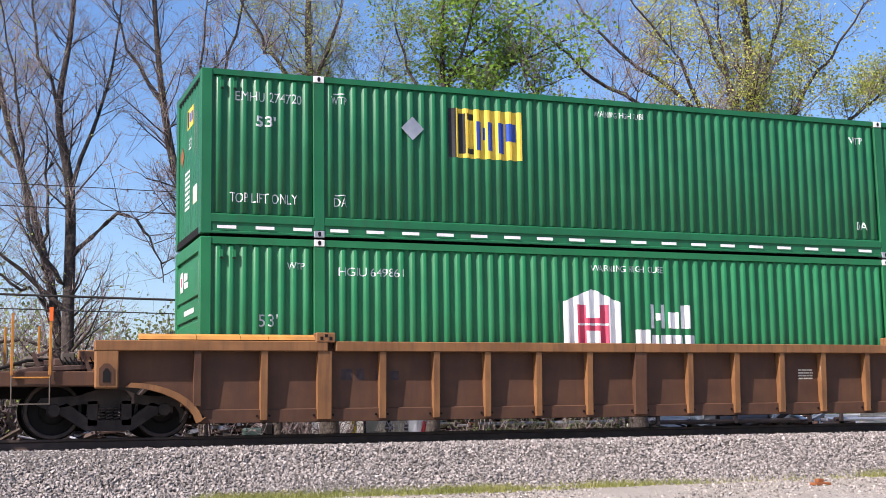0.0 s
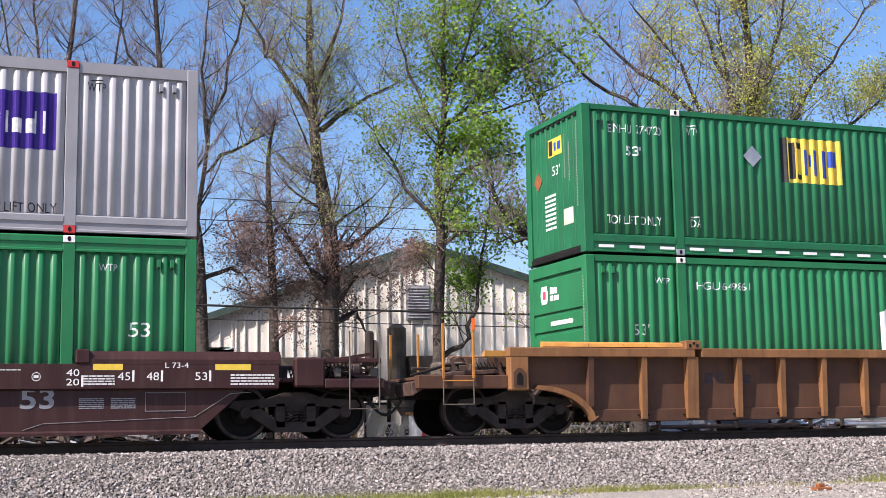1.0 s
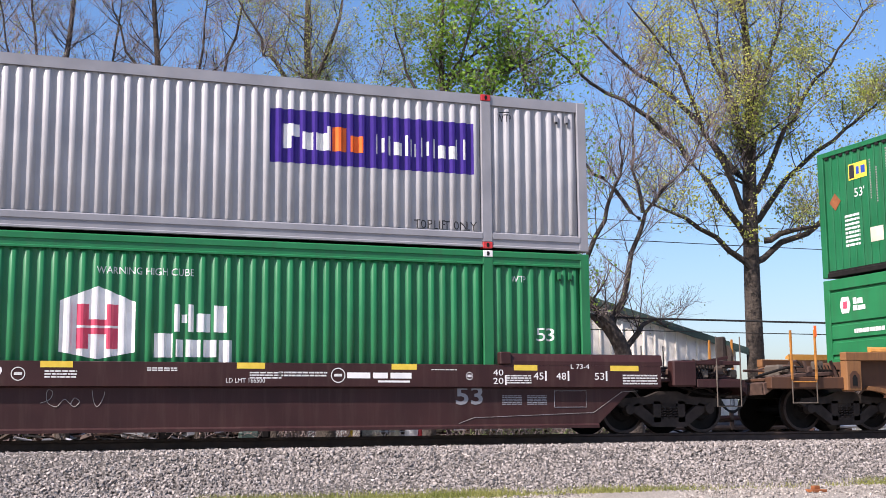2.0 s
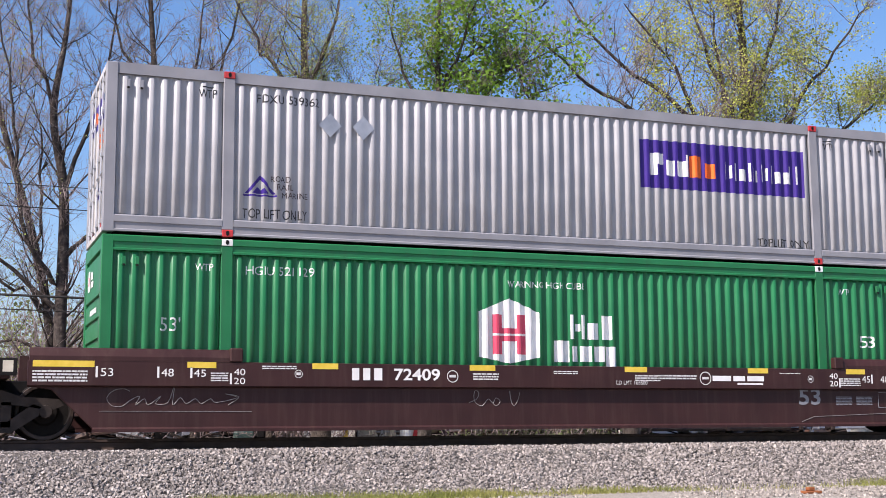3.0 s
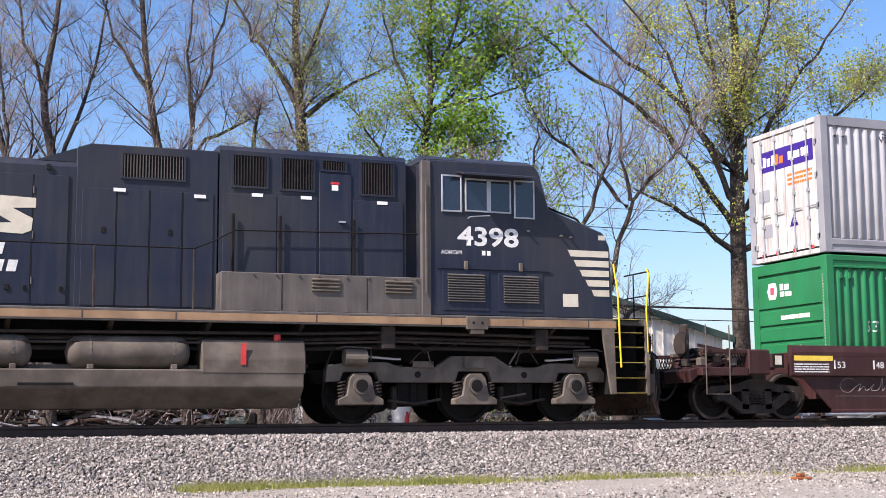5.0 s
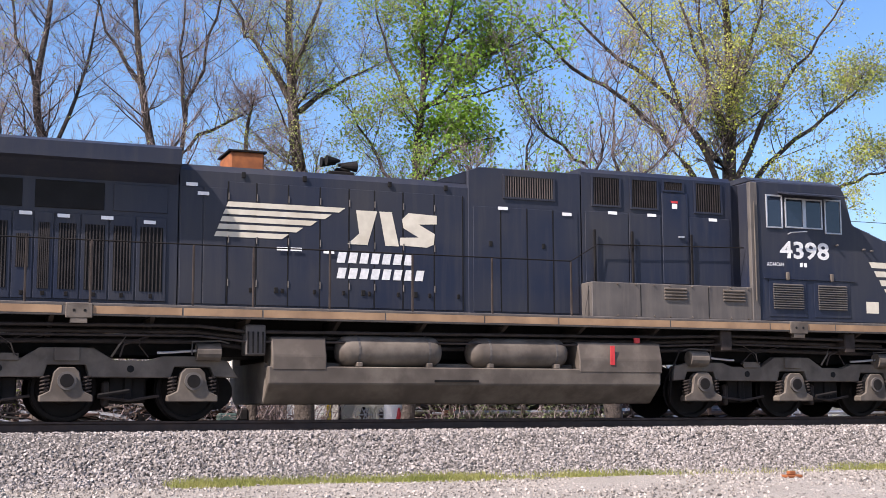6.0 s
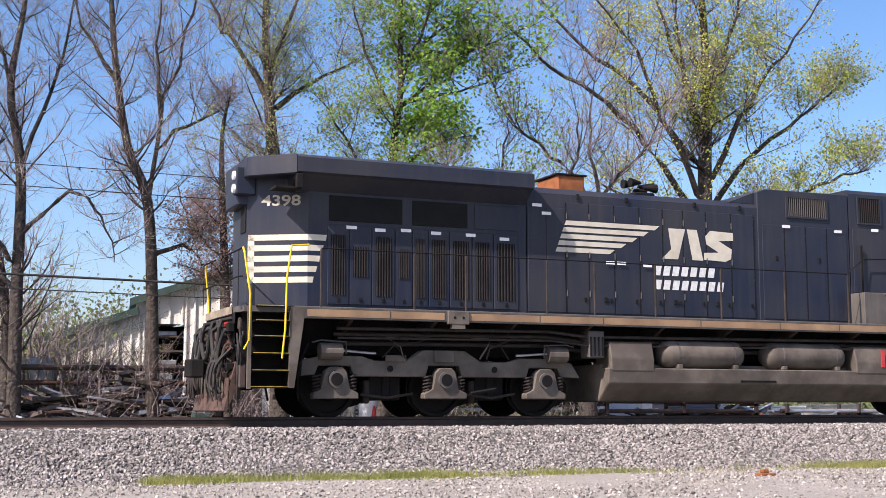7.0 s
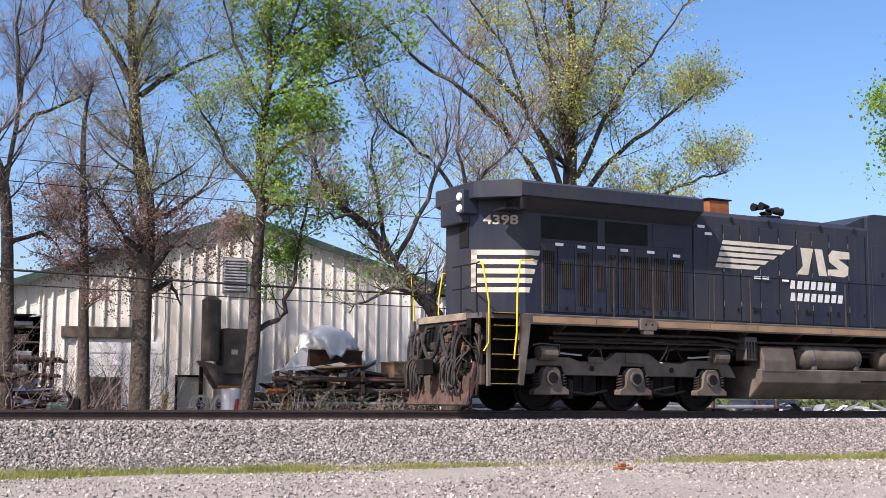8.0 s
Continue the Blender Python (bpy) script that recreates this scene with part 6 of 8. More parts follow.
# fuel tank and air reservoirs
TANK = [(-1.1, 0.28), (-1.5, 0.62), (-1.52, 0.92), (-1.2, 0.92), (-1.2, 1.0), (1.2, 1.0), (1.2, 0.92), (1.52, 0.92), (1.5, 0.62), (1.1, 0.28)]
part("fuel_tank", one_prism(TANK, -38.82, -31.15, "x", 0.02), M["loco_dusty"], loco, "dusty grey-brown steel fuel tank")
for s in (-1, 1):
    for a, b in ((-38.76, -37.8), (-32.9, -31.12)):
        part("tank_shoulder", one_prism([(s * 0.9, 0.85), (s * 1.525, 0.85), (s * 1.525, 1.1), (s * 1.44, 1.42), (s * 0.9, 1.42)], a, b, "x", 0.02), M["loco_dusty"], loco)
    part("tank_step", one_box(-35.8, -34.95, *sorted((s * 1.3, s * 1.528)), 0.66, 0.7), M["dark"], loco)
    for a, b in ((-37.57, -35.58), (-35.07, -33.05)):
        bm = bmesh.new()
        n = 18
        prof = [(a, 0.05), (a + 0.04, 0.18), (a + 0.14, 0.265), (a + 0.25, 0.28), (b - 0.25, 0.28), (b - 0.14, 0.265), (b - 0.04, 0.18), (b, 0.05)]
        rings = [[bm.verts.new((x, s * 1.22 + r * math.cos(t), 1.2 + r * math.sin(t))) for t in (2 * math.pi * k / n for k in range(n))] for x, r in prof]
        for p, q in zip(rings, rings[1:]):
            for k in range(n):
                bm.faces.new((p[k], p[(k + 1) % n], q[(k + 1) % n], q[k]))
        bm.faces.new(rings[0])
        bm.faces.new(rings[-1])
        bmesh.ops.recalc_face_normals(bm, faces=bm.faces)
        tk = part("air_reservoir", bm, M["loco_dusty"], loco, "rounded dusty air reservoir", smooth=True)
        for x in (a + 0.38, b - 0.3):
            part("reservoir_strap", one_cyl((x - 0.02, s * 1.22, 1.2), (x + 0.02, s * 1.22, 1.2), 0.287, seg=18), M["loco_grey"], tk)
            part("reservoir_foot", one_box(x - 0.05, x + 0.05, *sorted((s * 1.3, s * 1.5)), 0.92, 1.0, bevel=0.01), M["loco_dusty"], tk)
    part("fill_cap", one_cyl((-31.6, s * 1.4, 1.42), (-31.6, s * 1.4, 1.52), 0.06, seg=10), M["red"], loco)
    part("sight_glass", one_box(-32.25, -32.16, *sorted((s * 1.525, s * 1.54)), 1.0, 1.36), M["red"], loco)
    sb = part("sand_valve_box", one_box(-39.2, -38.86, *sorted((s * 1.1, s * 1.45)), 1.1, 1.62, bevel=0.02), M["loco_grey"], loco)
    for i in range(4):
        part("box_rib", one_box(-39.18 + i * 0.085, -39.15 + i * 0.085, *sorted((s * 1.45, s * 1.47)), 1.14, 1.5), M["dark"], sb)


# three-axle trucks
def loco_truck(axles, flip):
    xc = sum(axles) / 3
    r = 0.53
    for x in axles:
        wheelset(loco, x, r)
    a, c = axles[0], axles[2]
    for s in (-1, 1):
        ya, yb = sorted((s * 1.02, s * 1.2))
        mid = axles[1]
        poly = [(a - 0.62, 0.72), (a - 0.6, 1.0), (a - 0.2, 1.08), (a + 0.5, 1.08), (a + 0.75, 1.0), (mid - 0.75, 1.0), (mid - 0.42, 1.2), (mid + 0.42, 1.2), (mid + 0.75, 1.0), (c - 0.75, 1.0), (c - 0.5, 1.08), (c + 0.2, 1.08), (c + 0.6, 1.0), (c + 0.78, 0.72),
                (c + 0.36, 0.74), (c + 0.3, 0.9), (c - 0.3, 0.9), (c - 0.36, 0.72), (mid + 0.36, 0.72), (mid + 0.3, 0.92), (mid - 0.3, 0.92), (mid - 0.36, 0.72), (a + 0.36, 0.72), (a + 0.3, 0.9), (a - 0.3, 0.9), (a - 0.36, 0.74)]
        fr = part("truck_frame", one_prism(poly, ya, yb, "y", 0.012), M["loco_dusty"], loco, "dusty cast steel truck frame")
        for k, x in enumerate(axles):
            jy = sorted((s * 1.1, s * 1.3))
            jb = part("journal_box", one_prism([(x - 0.42, 0.32), (x + 0.42, 0.32), (x + 0.42, 0.42), (x + 0.26, 0.5), (x + 0.2, 0.8), (x + 0.12, 0.88), (x - 0.12, 0.88), (x - 0.2, 0.8), (x - 0.26, 0.5), (x - 0.42, 0.42)], *jy, "y", 0.015), M["loco_dusty"], loco)
            part("journal_cap", one_cyl((x, s * 1.3, 0.66), (x, s * 1.35, 0.66), 0.15, seg=18), M["loco_grey"], jb)
            part("cap_ring", one_cyl((x, s * 1.345, 0.66), (x, s * 1.36, 0.66), 0.11, seg=18), M["dark"], jb)
            for sx in (-1, 1):
                part("spring", one_tube([(x + sx * 0.33 + 0.07 * math.cos(i * 0.9), s * 1.2 + 0.07 * math.sin(i * 0.9), 0.44 + i * 0.0085) for i in range(36)], 0.016, 5), M["truck"], jb)
        for x, k in ((mid, 0), ((a + mid) / 2 + 0.1, 1)):
            part("frame_pad", one_box(x - 0.2, x + 0.2, *sorted((s * 1.2, s * 1.24)), 0.98, 1.2 if k == 0 else 1.1, bevel=0.01), M["loco_dusty"], fr)
        for x in ((a + mid) / 2, (mid + c) / 2):
            part("frame_hole", one_cyl((x, s * 1.2, 0.86), (x, s * 1.21, 0.86), 0.06, seg=12), M["hole"], fr)
            part("brake_hanger", one_box(x - 0.07, x + 0.07, *sorted((s * 0.8, s * 1.0)), 0.3, 0.8, bevel=0.02), M["dark"], fr)
        for x, e in ((a - 0.1, 1), (c + 0.25, -1)):
            bc = part("brake_cylinder", one_cyl((x - 0.2, s * 1.25, 1.15), (x + 0.2, s * 1.25, 1.15), 0.15, seg=14), M["loco_dusty"], loco)
            part("brake_rod", one_tube([(x + e * 0.2, s * 1.25, 1.17), (x + e * 0.75, s * 1.25, 1.13), (x + e * 0.85, s * 1.25, 1.13)], 0.022), M["steel"], bc)
            part("brake_pipe", one_tube([(x + e * 0.28, s * 1.3, 1.1), (x + e * 0.28, s * 1.3, 1.32), (x - e * 0.2, s * 1.3, 1.34), (x - e * 0.35, s * 1.3, 1.3)], 0.014), M["loco_grey"], bc)
        part("sand_hose", one_tube([(a - 0.5, s * 1.25, 1.3), (a - 0.66, s * 1.2, 0.9), (a - 0.6, s * 1.0, 0.3)], 0.02), M["dark"], loco)
        part("damper", one_tube([(mid + 1.0, s * 1.28, 0.5), (mid + 0.5, s * 1.28, 0.42)], 0.035), M["dark"], loco)
    g = random.Random(77)
    for x in ((a + axles[1]) / 2, (axles[1] + c) / 2):
        part("brake_rigging", one_box(x - 0.32, x + 0.3, -0.95, 0.95, 0.3, 0.74, bevel=0.03), M["dark"], loco)
        for s in (-1, 1):
            part("brake_shoe", one_box(x - 0.42, x - 0.3, *sorted((s * 0.7, s * 0.98)), 0.24, 0.66, bevel=0.03), M["truck"], loco)
            part("brake_link", one_tube([(x - 0.5, s * 1.02, 0.4), (x, s * 1.06, 0.34), (x + 0.5, s * 1.02, 0.42)], 0.026, 6), M["truck"], loco)
            for k in range(3):
                u = x + g.uniform(-0.4, 0.4)
                part("truck_pipe", one_tube([(u, s * 1.24, 1.05), (u + g.uniform(-0.2, 0.2), s * 1.28, 1.25), (u + g.uniform(-0.6, 0.6), s * 1.2, 1.42), (u + g.uniform(-0.9, 0.9), s * 1.1, 1.5)], g.choice((0.012, 0.018)), 5), M["loco_dusty"] if k == 0 else M["truck"], loco)
    part("truck_bolster", one_box(a - 0.4, c + 0.4, -1.0, 1.0, 0.72, 0.98, bevel=0.02), M["dark"], loco)
    for x in axles:
        part("traction_motor", one_cyl((x + 0.5, -0.6, 0.5), (x + 0.5, 0.6, 0.5), 0.32, seg=14), M["dark"], loco)


loco_truck((-44.18, -42.09, -40.05), 1)
loco_truck((-30.06, -27.88, -25.86), -1)


# end steps, pilot and rails: rear at the west end, front beside the cab
def loco_end(x_in, e, deep):
    """Stairs, pilot plate, coupler and rails beyond x_in; e: the way the end points; deep: how far the platform reaches."""
    def X(d):
        return x_in + e * (d if d < 0.8 else 0.8 + (d - 0.8) * deep if d < 1.5 else 0.8 + 0.7 * deep + (d - 1.5) * 0.8)
    rr = random.Random(5)
    for s in (-1, 1):
        well = part("stair_side", one_prism([(X(-0.25), 1.88), (X(0.02), 1.88), (X(0.04), 0.5), (X(-0.06), 0.5)], *sorted((s * 1.5, s * 1.57)), "y"), M["loco_dusty"], loco)
        # near-black linings and treads paint the shade inside the stair recess
        part("stair_inner", one_box(*sorted((X(0.0), X(0.75))), *sorted((s * 1.05, s * 1.1)), 0.5, 1.88), M["dark"], loco)
        part("stair_back", one_box(*sorted((X(-0.02), X(0.02))), *sorted((s * 1.08, s * 1.5)), 0.5, 1.86), M["dark"], loco)
        for i, z in enumerate((0.5, 0.78, 1.07, 1.36, 1.63, 1.88)):
            st = part("stair_tread", one_box(*sorted((X(0.02), X(0.7 - 0.02 * i))), *sorted((s * 1.1, s * 1.56)), z, z + 0.03), M["dark"], loco)
            part("tread_edge", one_box(*sorted((X(0.02), X(0.7 - 0.02 * i))), *sorted((s * 1.56, s * 1.568)), z + 0.016, z + 0.03), M["worn_yellow"], st)
        part("stair_post", one_box(*sorted((X(0.7), X(0.76))), *sorted((s * 1.5, s * 1.57)), 0.48, 1.88), M["loco_dusty"], loco)
        part("step_handrail", one_tube([(X(0.16), s * 1.56, 1.0), (X(0.12), s * 1.6, 1.5), (X(0.1), s * 1.6, 2.4)] + ([(X(0.02), s * 1.58, 2.95), (X(-0.3), s * 1.55, 2.98)] if e < 0 else [(X(0.07), s * 1.5, 2.95)]), 0.018, 8), M["hi_yellow"], loco, "bright yellow step handrail")
        part("step_handrail", one_tube([(X(0.86), s * 1.5, 1.15), (X(0.74), s * 1.56, 1.3), (X(0.73), s * 1.56, 2.1), (X(0.98), s * 1.5, 2.8), (X(1.0), s * 1.4, 2.9)], 0.018, 8), M["hi_yellow"], loco, "bright yellow step handrail")
        for y in (1.35, 0.75):
            part("end_rail_post", one_box(*sorted((X(1.42), X(1.46))), s * y - 0.02, s * y + 0.02, 1.9, 2.85), M["dark"], loco)
        part("end_rail", one_tube([(X(1.0), s * 1.4, 2.9), (X(1.44), s * 1.35, 2.86), (X(1.44), s * 0.4, 2.86)], 0.016), M["dark"], loco)
        part("end_rail", one_tube([(X(1.0), s * 1.4, 2.4), (X(1.44), s * 1.35, 2.4), (X(1.44), s * 0.4, 2.4)], 0.014), M["dark"], loco)
    part("end_walkway", one_prism([(X(0.0), -1.5), (X(0.8), -1.42), (X(1.3), -1.15), (X(1.5), -0.9), (X(1.5), 0.9), (X(1.3), 1.15), (X(0.8), 1.3), (X(0.0), 1.5)], 1.8, 1.9, "z"), M["loco_grey"], loco)
    part("end_edge", one_box(*sorted((X(1.49), X(1.53))), -1.0, 1.0, 1.77, 1.915, bevel=0.01), M["tan_dust"], loco, "pale dusty platform edge")
    for k in range(6):
        y = -1.3 + k * 0.4
        part("pilot_plate", one_box(*sorted((X(1.62), X(1.66))), y, y + 0.28, 0.14, rr.uniform(0.55, 0.75), bevel=0.01), M["loco_dusty"] if k % 3 else M["rigging"], loco)
    part("end_plate", one_box(*sorted((X(1.36), X(1.46))), -1.15, 1.05, 0.95, 1.8, bevel=0.01), M["dark"], loco)
    part("pilot", one_prism([(X(1.3), 0.95), (X(1.46), 0.95), (X(1.74), 0.12), (X(1.68), 0.1), (X(1.3), 0.5)], -1.3, 1.15, "y"), M["rigging"], loco)
    coupler(loco, X(1.3), X(2.0))
    part("coupler_pocket", one_box(*sorted((X(1.4), X(1.62))), -0.4, 0.4, 0.66, 1.1, bevel=0.03), M["loco_dusty"], loco)
    for i in range(9):
        y = -1.12 + i * 0.13 if i < 5 else 0.55 + (i - 5) * 0.15
        z1 = rr.uniform(1.2, 1.6)
        part("air_hose", one_tube(smooth_line([Vector(p) for p in ((X(1.46), y, z1), (X(1.66), y + 0.03, z1 + 0.02), (X(1.78), y + rr.uniform(-0.08, 0.08), z1 - 0.35), (X(1.82), y + rr.uniform(-0.1, 0.1), 0.6), (X(1.76), y, 0.42))], 4), 0.026, 6), M["hose"] if i % 3 else M["truck"], loco)
        part("hose_valve", one_box(*sorted((X(1.46), X(1.58))), y - 0.05, y + 0.05, z1 - 0.06, z1 + 0.06, bevel=0.02), M["rigging"] if i % 4 == 0 else M["truck"], loco)
    for k, (ya, yb) in enumerate(((-0.95, -0.35), (-0.3, 0.5), (0.35, 1.0))):
        part("jumper_cable", one_tube([(X(1.5), ya, 1.7), (X(1.72), ya, 1.66)] + sag((X(1.76), ya, 1.55), (X(1.76), yb, 1.5), 0.5, 8) + [(X(1.5), yb, 1.66)], 0.04, 8), M["hose"], loco)
    for i in range(34):
        y, z = rr.uniform(-1.2, 0.95), rr.uniform(0.4, 1.7)
        part("end_fitting", one_box(*sorted((X(1.46), X(1.46) + e * rr.uniform(0.05, 0.2))), y - rr.uniform(0.03, 0.1), y + rr.uniform(0.03, 0.1), z - rr.uniform(0.04, 0.1), z + rr.uniform(0.04, 0.1), bevel=0.015), rr.choice([M["dark"], M["truck"], M["rigging"], M["truck"], M["loco_dusty"]]), loco)
        part("end_pipe", one_tube([(X(1.5), y, z), (X(1.6), y + rr.uniform(-0.2, 0.2), z - 0.1), (X(1.62), y + rr.uniform(-0.3, 0.3), z - rr.uniform(0.1, 0.4)), (X(1.5), y + rr.uniform(-0.3, 0.3), z - 0.35)], 0.018, 5), rr.choice([M["dark"], M["hose"], M["rail"]]), loco)
    # pipes and hoses crowding the corners beside the stairs
    for s in (-1, 1):
        for k in range(9):
            u, z = 0.8 + 0.07 * k, rr.uniform(1.15, 1.72)
            line = [(X(u), s * rr.uniform(1.15, 1.3), z), (X(u + 0.12), s * rr.uniform(1.32, 1.46), z - rr.uniform(0.05, 0.2)), (X(u + rr.uniform(0.0, 0.25)), s * rr.uniform(1.35, 1.5), z - rr.uniform(0.3, 0.5)), (X(u + rr.uniform(-0.05, 0.2)), s * 1.3, rr.uniform(0.3, 0.7))]
            part("corner_hose", one_tube(smooth_line([Vector(p) for p in line], 4), rr.choice([0.018, 0.024, 0.03]), 6), rr.choice([M["hose"], M["dark"], M["truck"], M["rigging"]]), loco)
        for k in range(5):
            u, z = 0.85 + 0.13 * k, rr.uniform(0.8, 1.6)
            part("corner_valve", one_box(*sorted((X(u), X(u + 0.12))), *sorted((s * 1.25, s * 1.42)), z, z + rr.uniform(0.08, 0.16), bevel=0.02), rr.choice([M["rail"], M["loco_dusty"], M["rust_side"]]), loco)
        for k in range(6):
            part("pilot_hose", one_tube(smooth_line([Vector(p) for p in ((X(1.5), s * (0.5 + 0.13 * k), 1.1 + 0.06 * (k % 3)), (X(1.82), s * (0.48 + 0.13 * k), 0.95), (X(1.9), s * (0.5 + 0.12 * k) + rr.uniform(-0.1, 0.1), rr.uniform(0.5, 0.7)), (X(1.84), s * (0.52 + 0.12 * k) + rr.uniform(-0.12, 0.12), rr.uniform(0.25, 0.5)))], 4), rr.choice([0.016, 0.022, 0.03]), 6), M["hose"] if k % 2 else M["truck"], loco)
    part("glad_hand", one_cyl((X(1.5), -0.62, 1.62), (X(1.58), -0.62, 1.62), 0.1, seg=12), M["red"], loco)
    part("jumper_socket", one_box(*sorted((X(1.46), X(1.6))), -0.95, -0.6, 1.1, 1.35, bevel=0.03), M["stack"], loco)
    part("step_platform", one_box(*sorted((X(0.76), X(1.4))), -1.5, -1.1, 0.5, 0.9, bevel=0.02), M["rail"], loco)
    part("step_platform", one_box(*sorted((X(0.76), X(1.4))), 1.1, 1.5, 0.5, 0.9, bevel=0.02), M["rail"], loco)


loco_end(-45.08, -1, 0.14)
loco_end(-25.18, 1, 0.2)

# ---- behind the track: warehouse ----
G = -0.7
RX, RZ, WY = 14.1, 6.0, 16.0
E0, E1 = 1.9, 25.0


def roof_z(x):
    """Underside of the roof: the main gable, and west of x = 7 a lower lean-to."""
    if x >= RX:
        return RZ - 0.305 * (x - RX)
    return RZ - 0.345 * (RX - x) if x >= 6.7 else 3.1 - 0.33 * (6.7 - x)


shed = thing("warehouse", RX, WY + 12, G, "cream ribbed metal warehouse with a low green-trimmed gable", "warehouse")
PW = 0.38
holes = [(9.3, 11.75, 2.05), (7.1, 8.1, 2.75)]
cuts = sorted([E0 + k * PW for k in range(int((E1 - E0) / PW) + 1)] + [E1, 6.7, 6.701] + [v for a, b, t in holes for v in (a, b)])
for x, x1 in zip(cuts, cuts[1:]):
    if x1 - x < 0.01:
        continue
    x1 -= 0.0005
    bottom = G
    for a, b, top in holes:
        if x1 > a + 0.02 and x < b - 0.02:
            bottom = top
    bm = bmesh.new()
    zt0, zt1 = roof_z(x) - 0.02, roof_z(x1) - 0.02
    pr = [(0.0, 0.0), (0.025, 0.0), (0.045, -0.06), (0.08, -0.06), (0.1, 0.0), (PW, 0.0)]
    lo, hi = [], []
    for u, d in pr:
        xx_ = min(x + u, x1)
        lo.append(bm.verts.new((xx_, WY + d, bottom)))
        hi.append(bm.verts.new((xx_, WY + d, roof_z(xx_) - 0.02)))
    for i in range(len(pr) - 1):
        if (lo[i].co - lo[i + 1].co).length > 1e-5:
            bm.faces.new((lo[i], lo[i + 1], hi[i + 1], hi[i]))
    part("cladding_panel", bm, M["metal_wall"], shed)
part("side_wall", one_box(E0, E0 + 0.1, WY + 0.1, WY + 24, G, roof_z(E0) - 0.05), M["metal_wall"], shed)
part("side_wall", one_box(E1 - 0.1, E1, WY + 0.1, WY + 24, G, roof_z(E1) - 0.05), M["metal_wall"], shed)
part("back_wall", one_prism([(E0, G), (E1, G), (E1, roof_z(E1) - 0.05), (RX, RZ - 0.05), (6.7, 3.4), (6.69, 3.0), (E0, roof_z(E0) - 0.05)], WY + 24, WY + 24.1), M["metal_wall"], shed)
for xa, xb, za, zb in ((RX, E1 + 0.35, RZ, roof_z(E1 + 0.35)), (RX, 6.45, RZ, RZ - 0.345 * (RX - 6.45)), (6.7, E0 - 0.35, 3.1, roof_z(E0 - 0.35))):
    part("roof_slope", one_prism([(xa, za + 0.06), (xb, zb + 0.06), (xb, zb + 0.13), (xa, za + 0.13)], WY - 0.2, WY + 24.3), M["roof_trim"], shed)
    part("gable_trim", one_prism([(xa, za - 0.09), (xb, zb - 0.09), (xb, zb + 0.145), (xa, za + 0.145)], WY - 0.26, WY - 0.2), M["roof_trim"], shed, "dull green gable trim")
part("eave_wall", one_box(6.65, 6.7, WY + 0.04, WY + 24, 2.95, 3.42), M["metal_wall"], shed)
door = part("roller_door", one_box(9.3, 11.75, WY - 0.03, WY + 0.05, G, 2.05), M["white"], shed, "large white roller door, closed")
for i in range(7):
    part("door_slat", one_box(9.32, 11.73, WY - 0.05, WY - 0.03, G + 0.05 + i * 0.38, G + 0.37 + i * 0.38), M["white"], door)
part("door_header", one_box(8.7, 11.0, WY - 0.12, WY + 0.02, 2.07, 2.42, bevel=0.02), M["loco_dusty"], shed)
part("door_window", one_box(9.75, 10.1, WY - 0.062, WY - 0.05, 0.35, 0.55), M["rail_grey"], door)
# an added dark sheet stands in for the shade deep inside the bay
part("bay_shade_sheet", one_box(7.0, 8.2, WY + 1.2, WY + 1.25, G, 2.75), M["dark"], shed)
for i in range(7):
    z = G + 0.35 + i * 0.45
    part("bay_shelf", one_box(7.05, 8.15, WY + 0.15, WY + 0.9, z, z + 0.05), M["loco_dusty"], shed)
    part("shelf_load", one_box(7.15 + 0.07 * (i % 3), 7.9 - 0.1 * (i % 2), WY + 0.2, WY + 0.7, z + 0.05, z + 0.2 + 0.05 * (i % 2), bevel=0.02), M[("steel", "rail_grey", "rigging")[i % 3]], shed)
lv = part("wall_louver", one_box(13.55, 14.35, WY - 0.1, WY + 0.02, 3.6, 4.72, bevel=0.01), M["rail_grey"], shed)
for i in range(11):
    part("louver_slat", one_prism([(WY - 0.14, 3.66 + i * 0.095), (WY - 0.1, 3.66 + i * 0.095), (WY - 0.1, 3.73 + i * 0.095)], 13.6, 14.3, "x"), M["rail_grey"], lv)

# the building stands slightly askew to the track
turn = pose(RX, WY, 0) @ pose(0, 0, 0, 0, 0, -9) @ pose(-RX, -WY, 0)
shed.matrix_world = turn @ pose(*ORG[shed])

dust = thing("dust_collector", 13.7, 15.3, G, "dark grey dust collector with a drum and boxy hopper", "dust collector")
part("drum", one_cyl((13.3, 15.3, 1.4), (13.3, 15.3, 3.25), 0.3, seg=18), M["loco_dusty"], dust)
part("drum_cap", one_cyl((13.3, 15.3, 3.25), (13.3, 15.3, 3.4), 0.32, 0.1, 18), M["loco_dusty"], dust)
part("cabinet", one_box(13.62, 14.4, 14.95, 15.7, 1.0, 2.4, bevel=0.02), M["loco_dusty"], dust)
part("hopper", one_prism([(12.95, 1.4), (14.4, 1.0), (14.3, 0.6), (13.5, 0.55)], 15.0, 15.6, "y"), M["loco_dusty"], dust)
part("data_plate", one_box(13.85, 14.05, 14.94, 14.95, 1.6, 1.75), M["cream"], dust)
for xx_ in (13.0, 14.3):
    part("leg", one_box(xx_ - 0.05, xx_ + 0.05, 15.2, 15.3, G, 1.2), M["dark"], dust)

dust.location.x -= 0.33

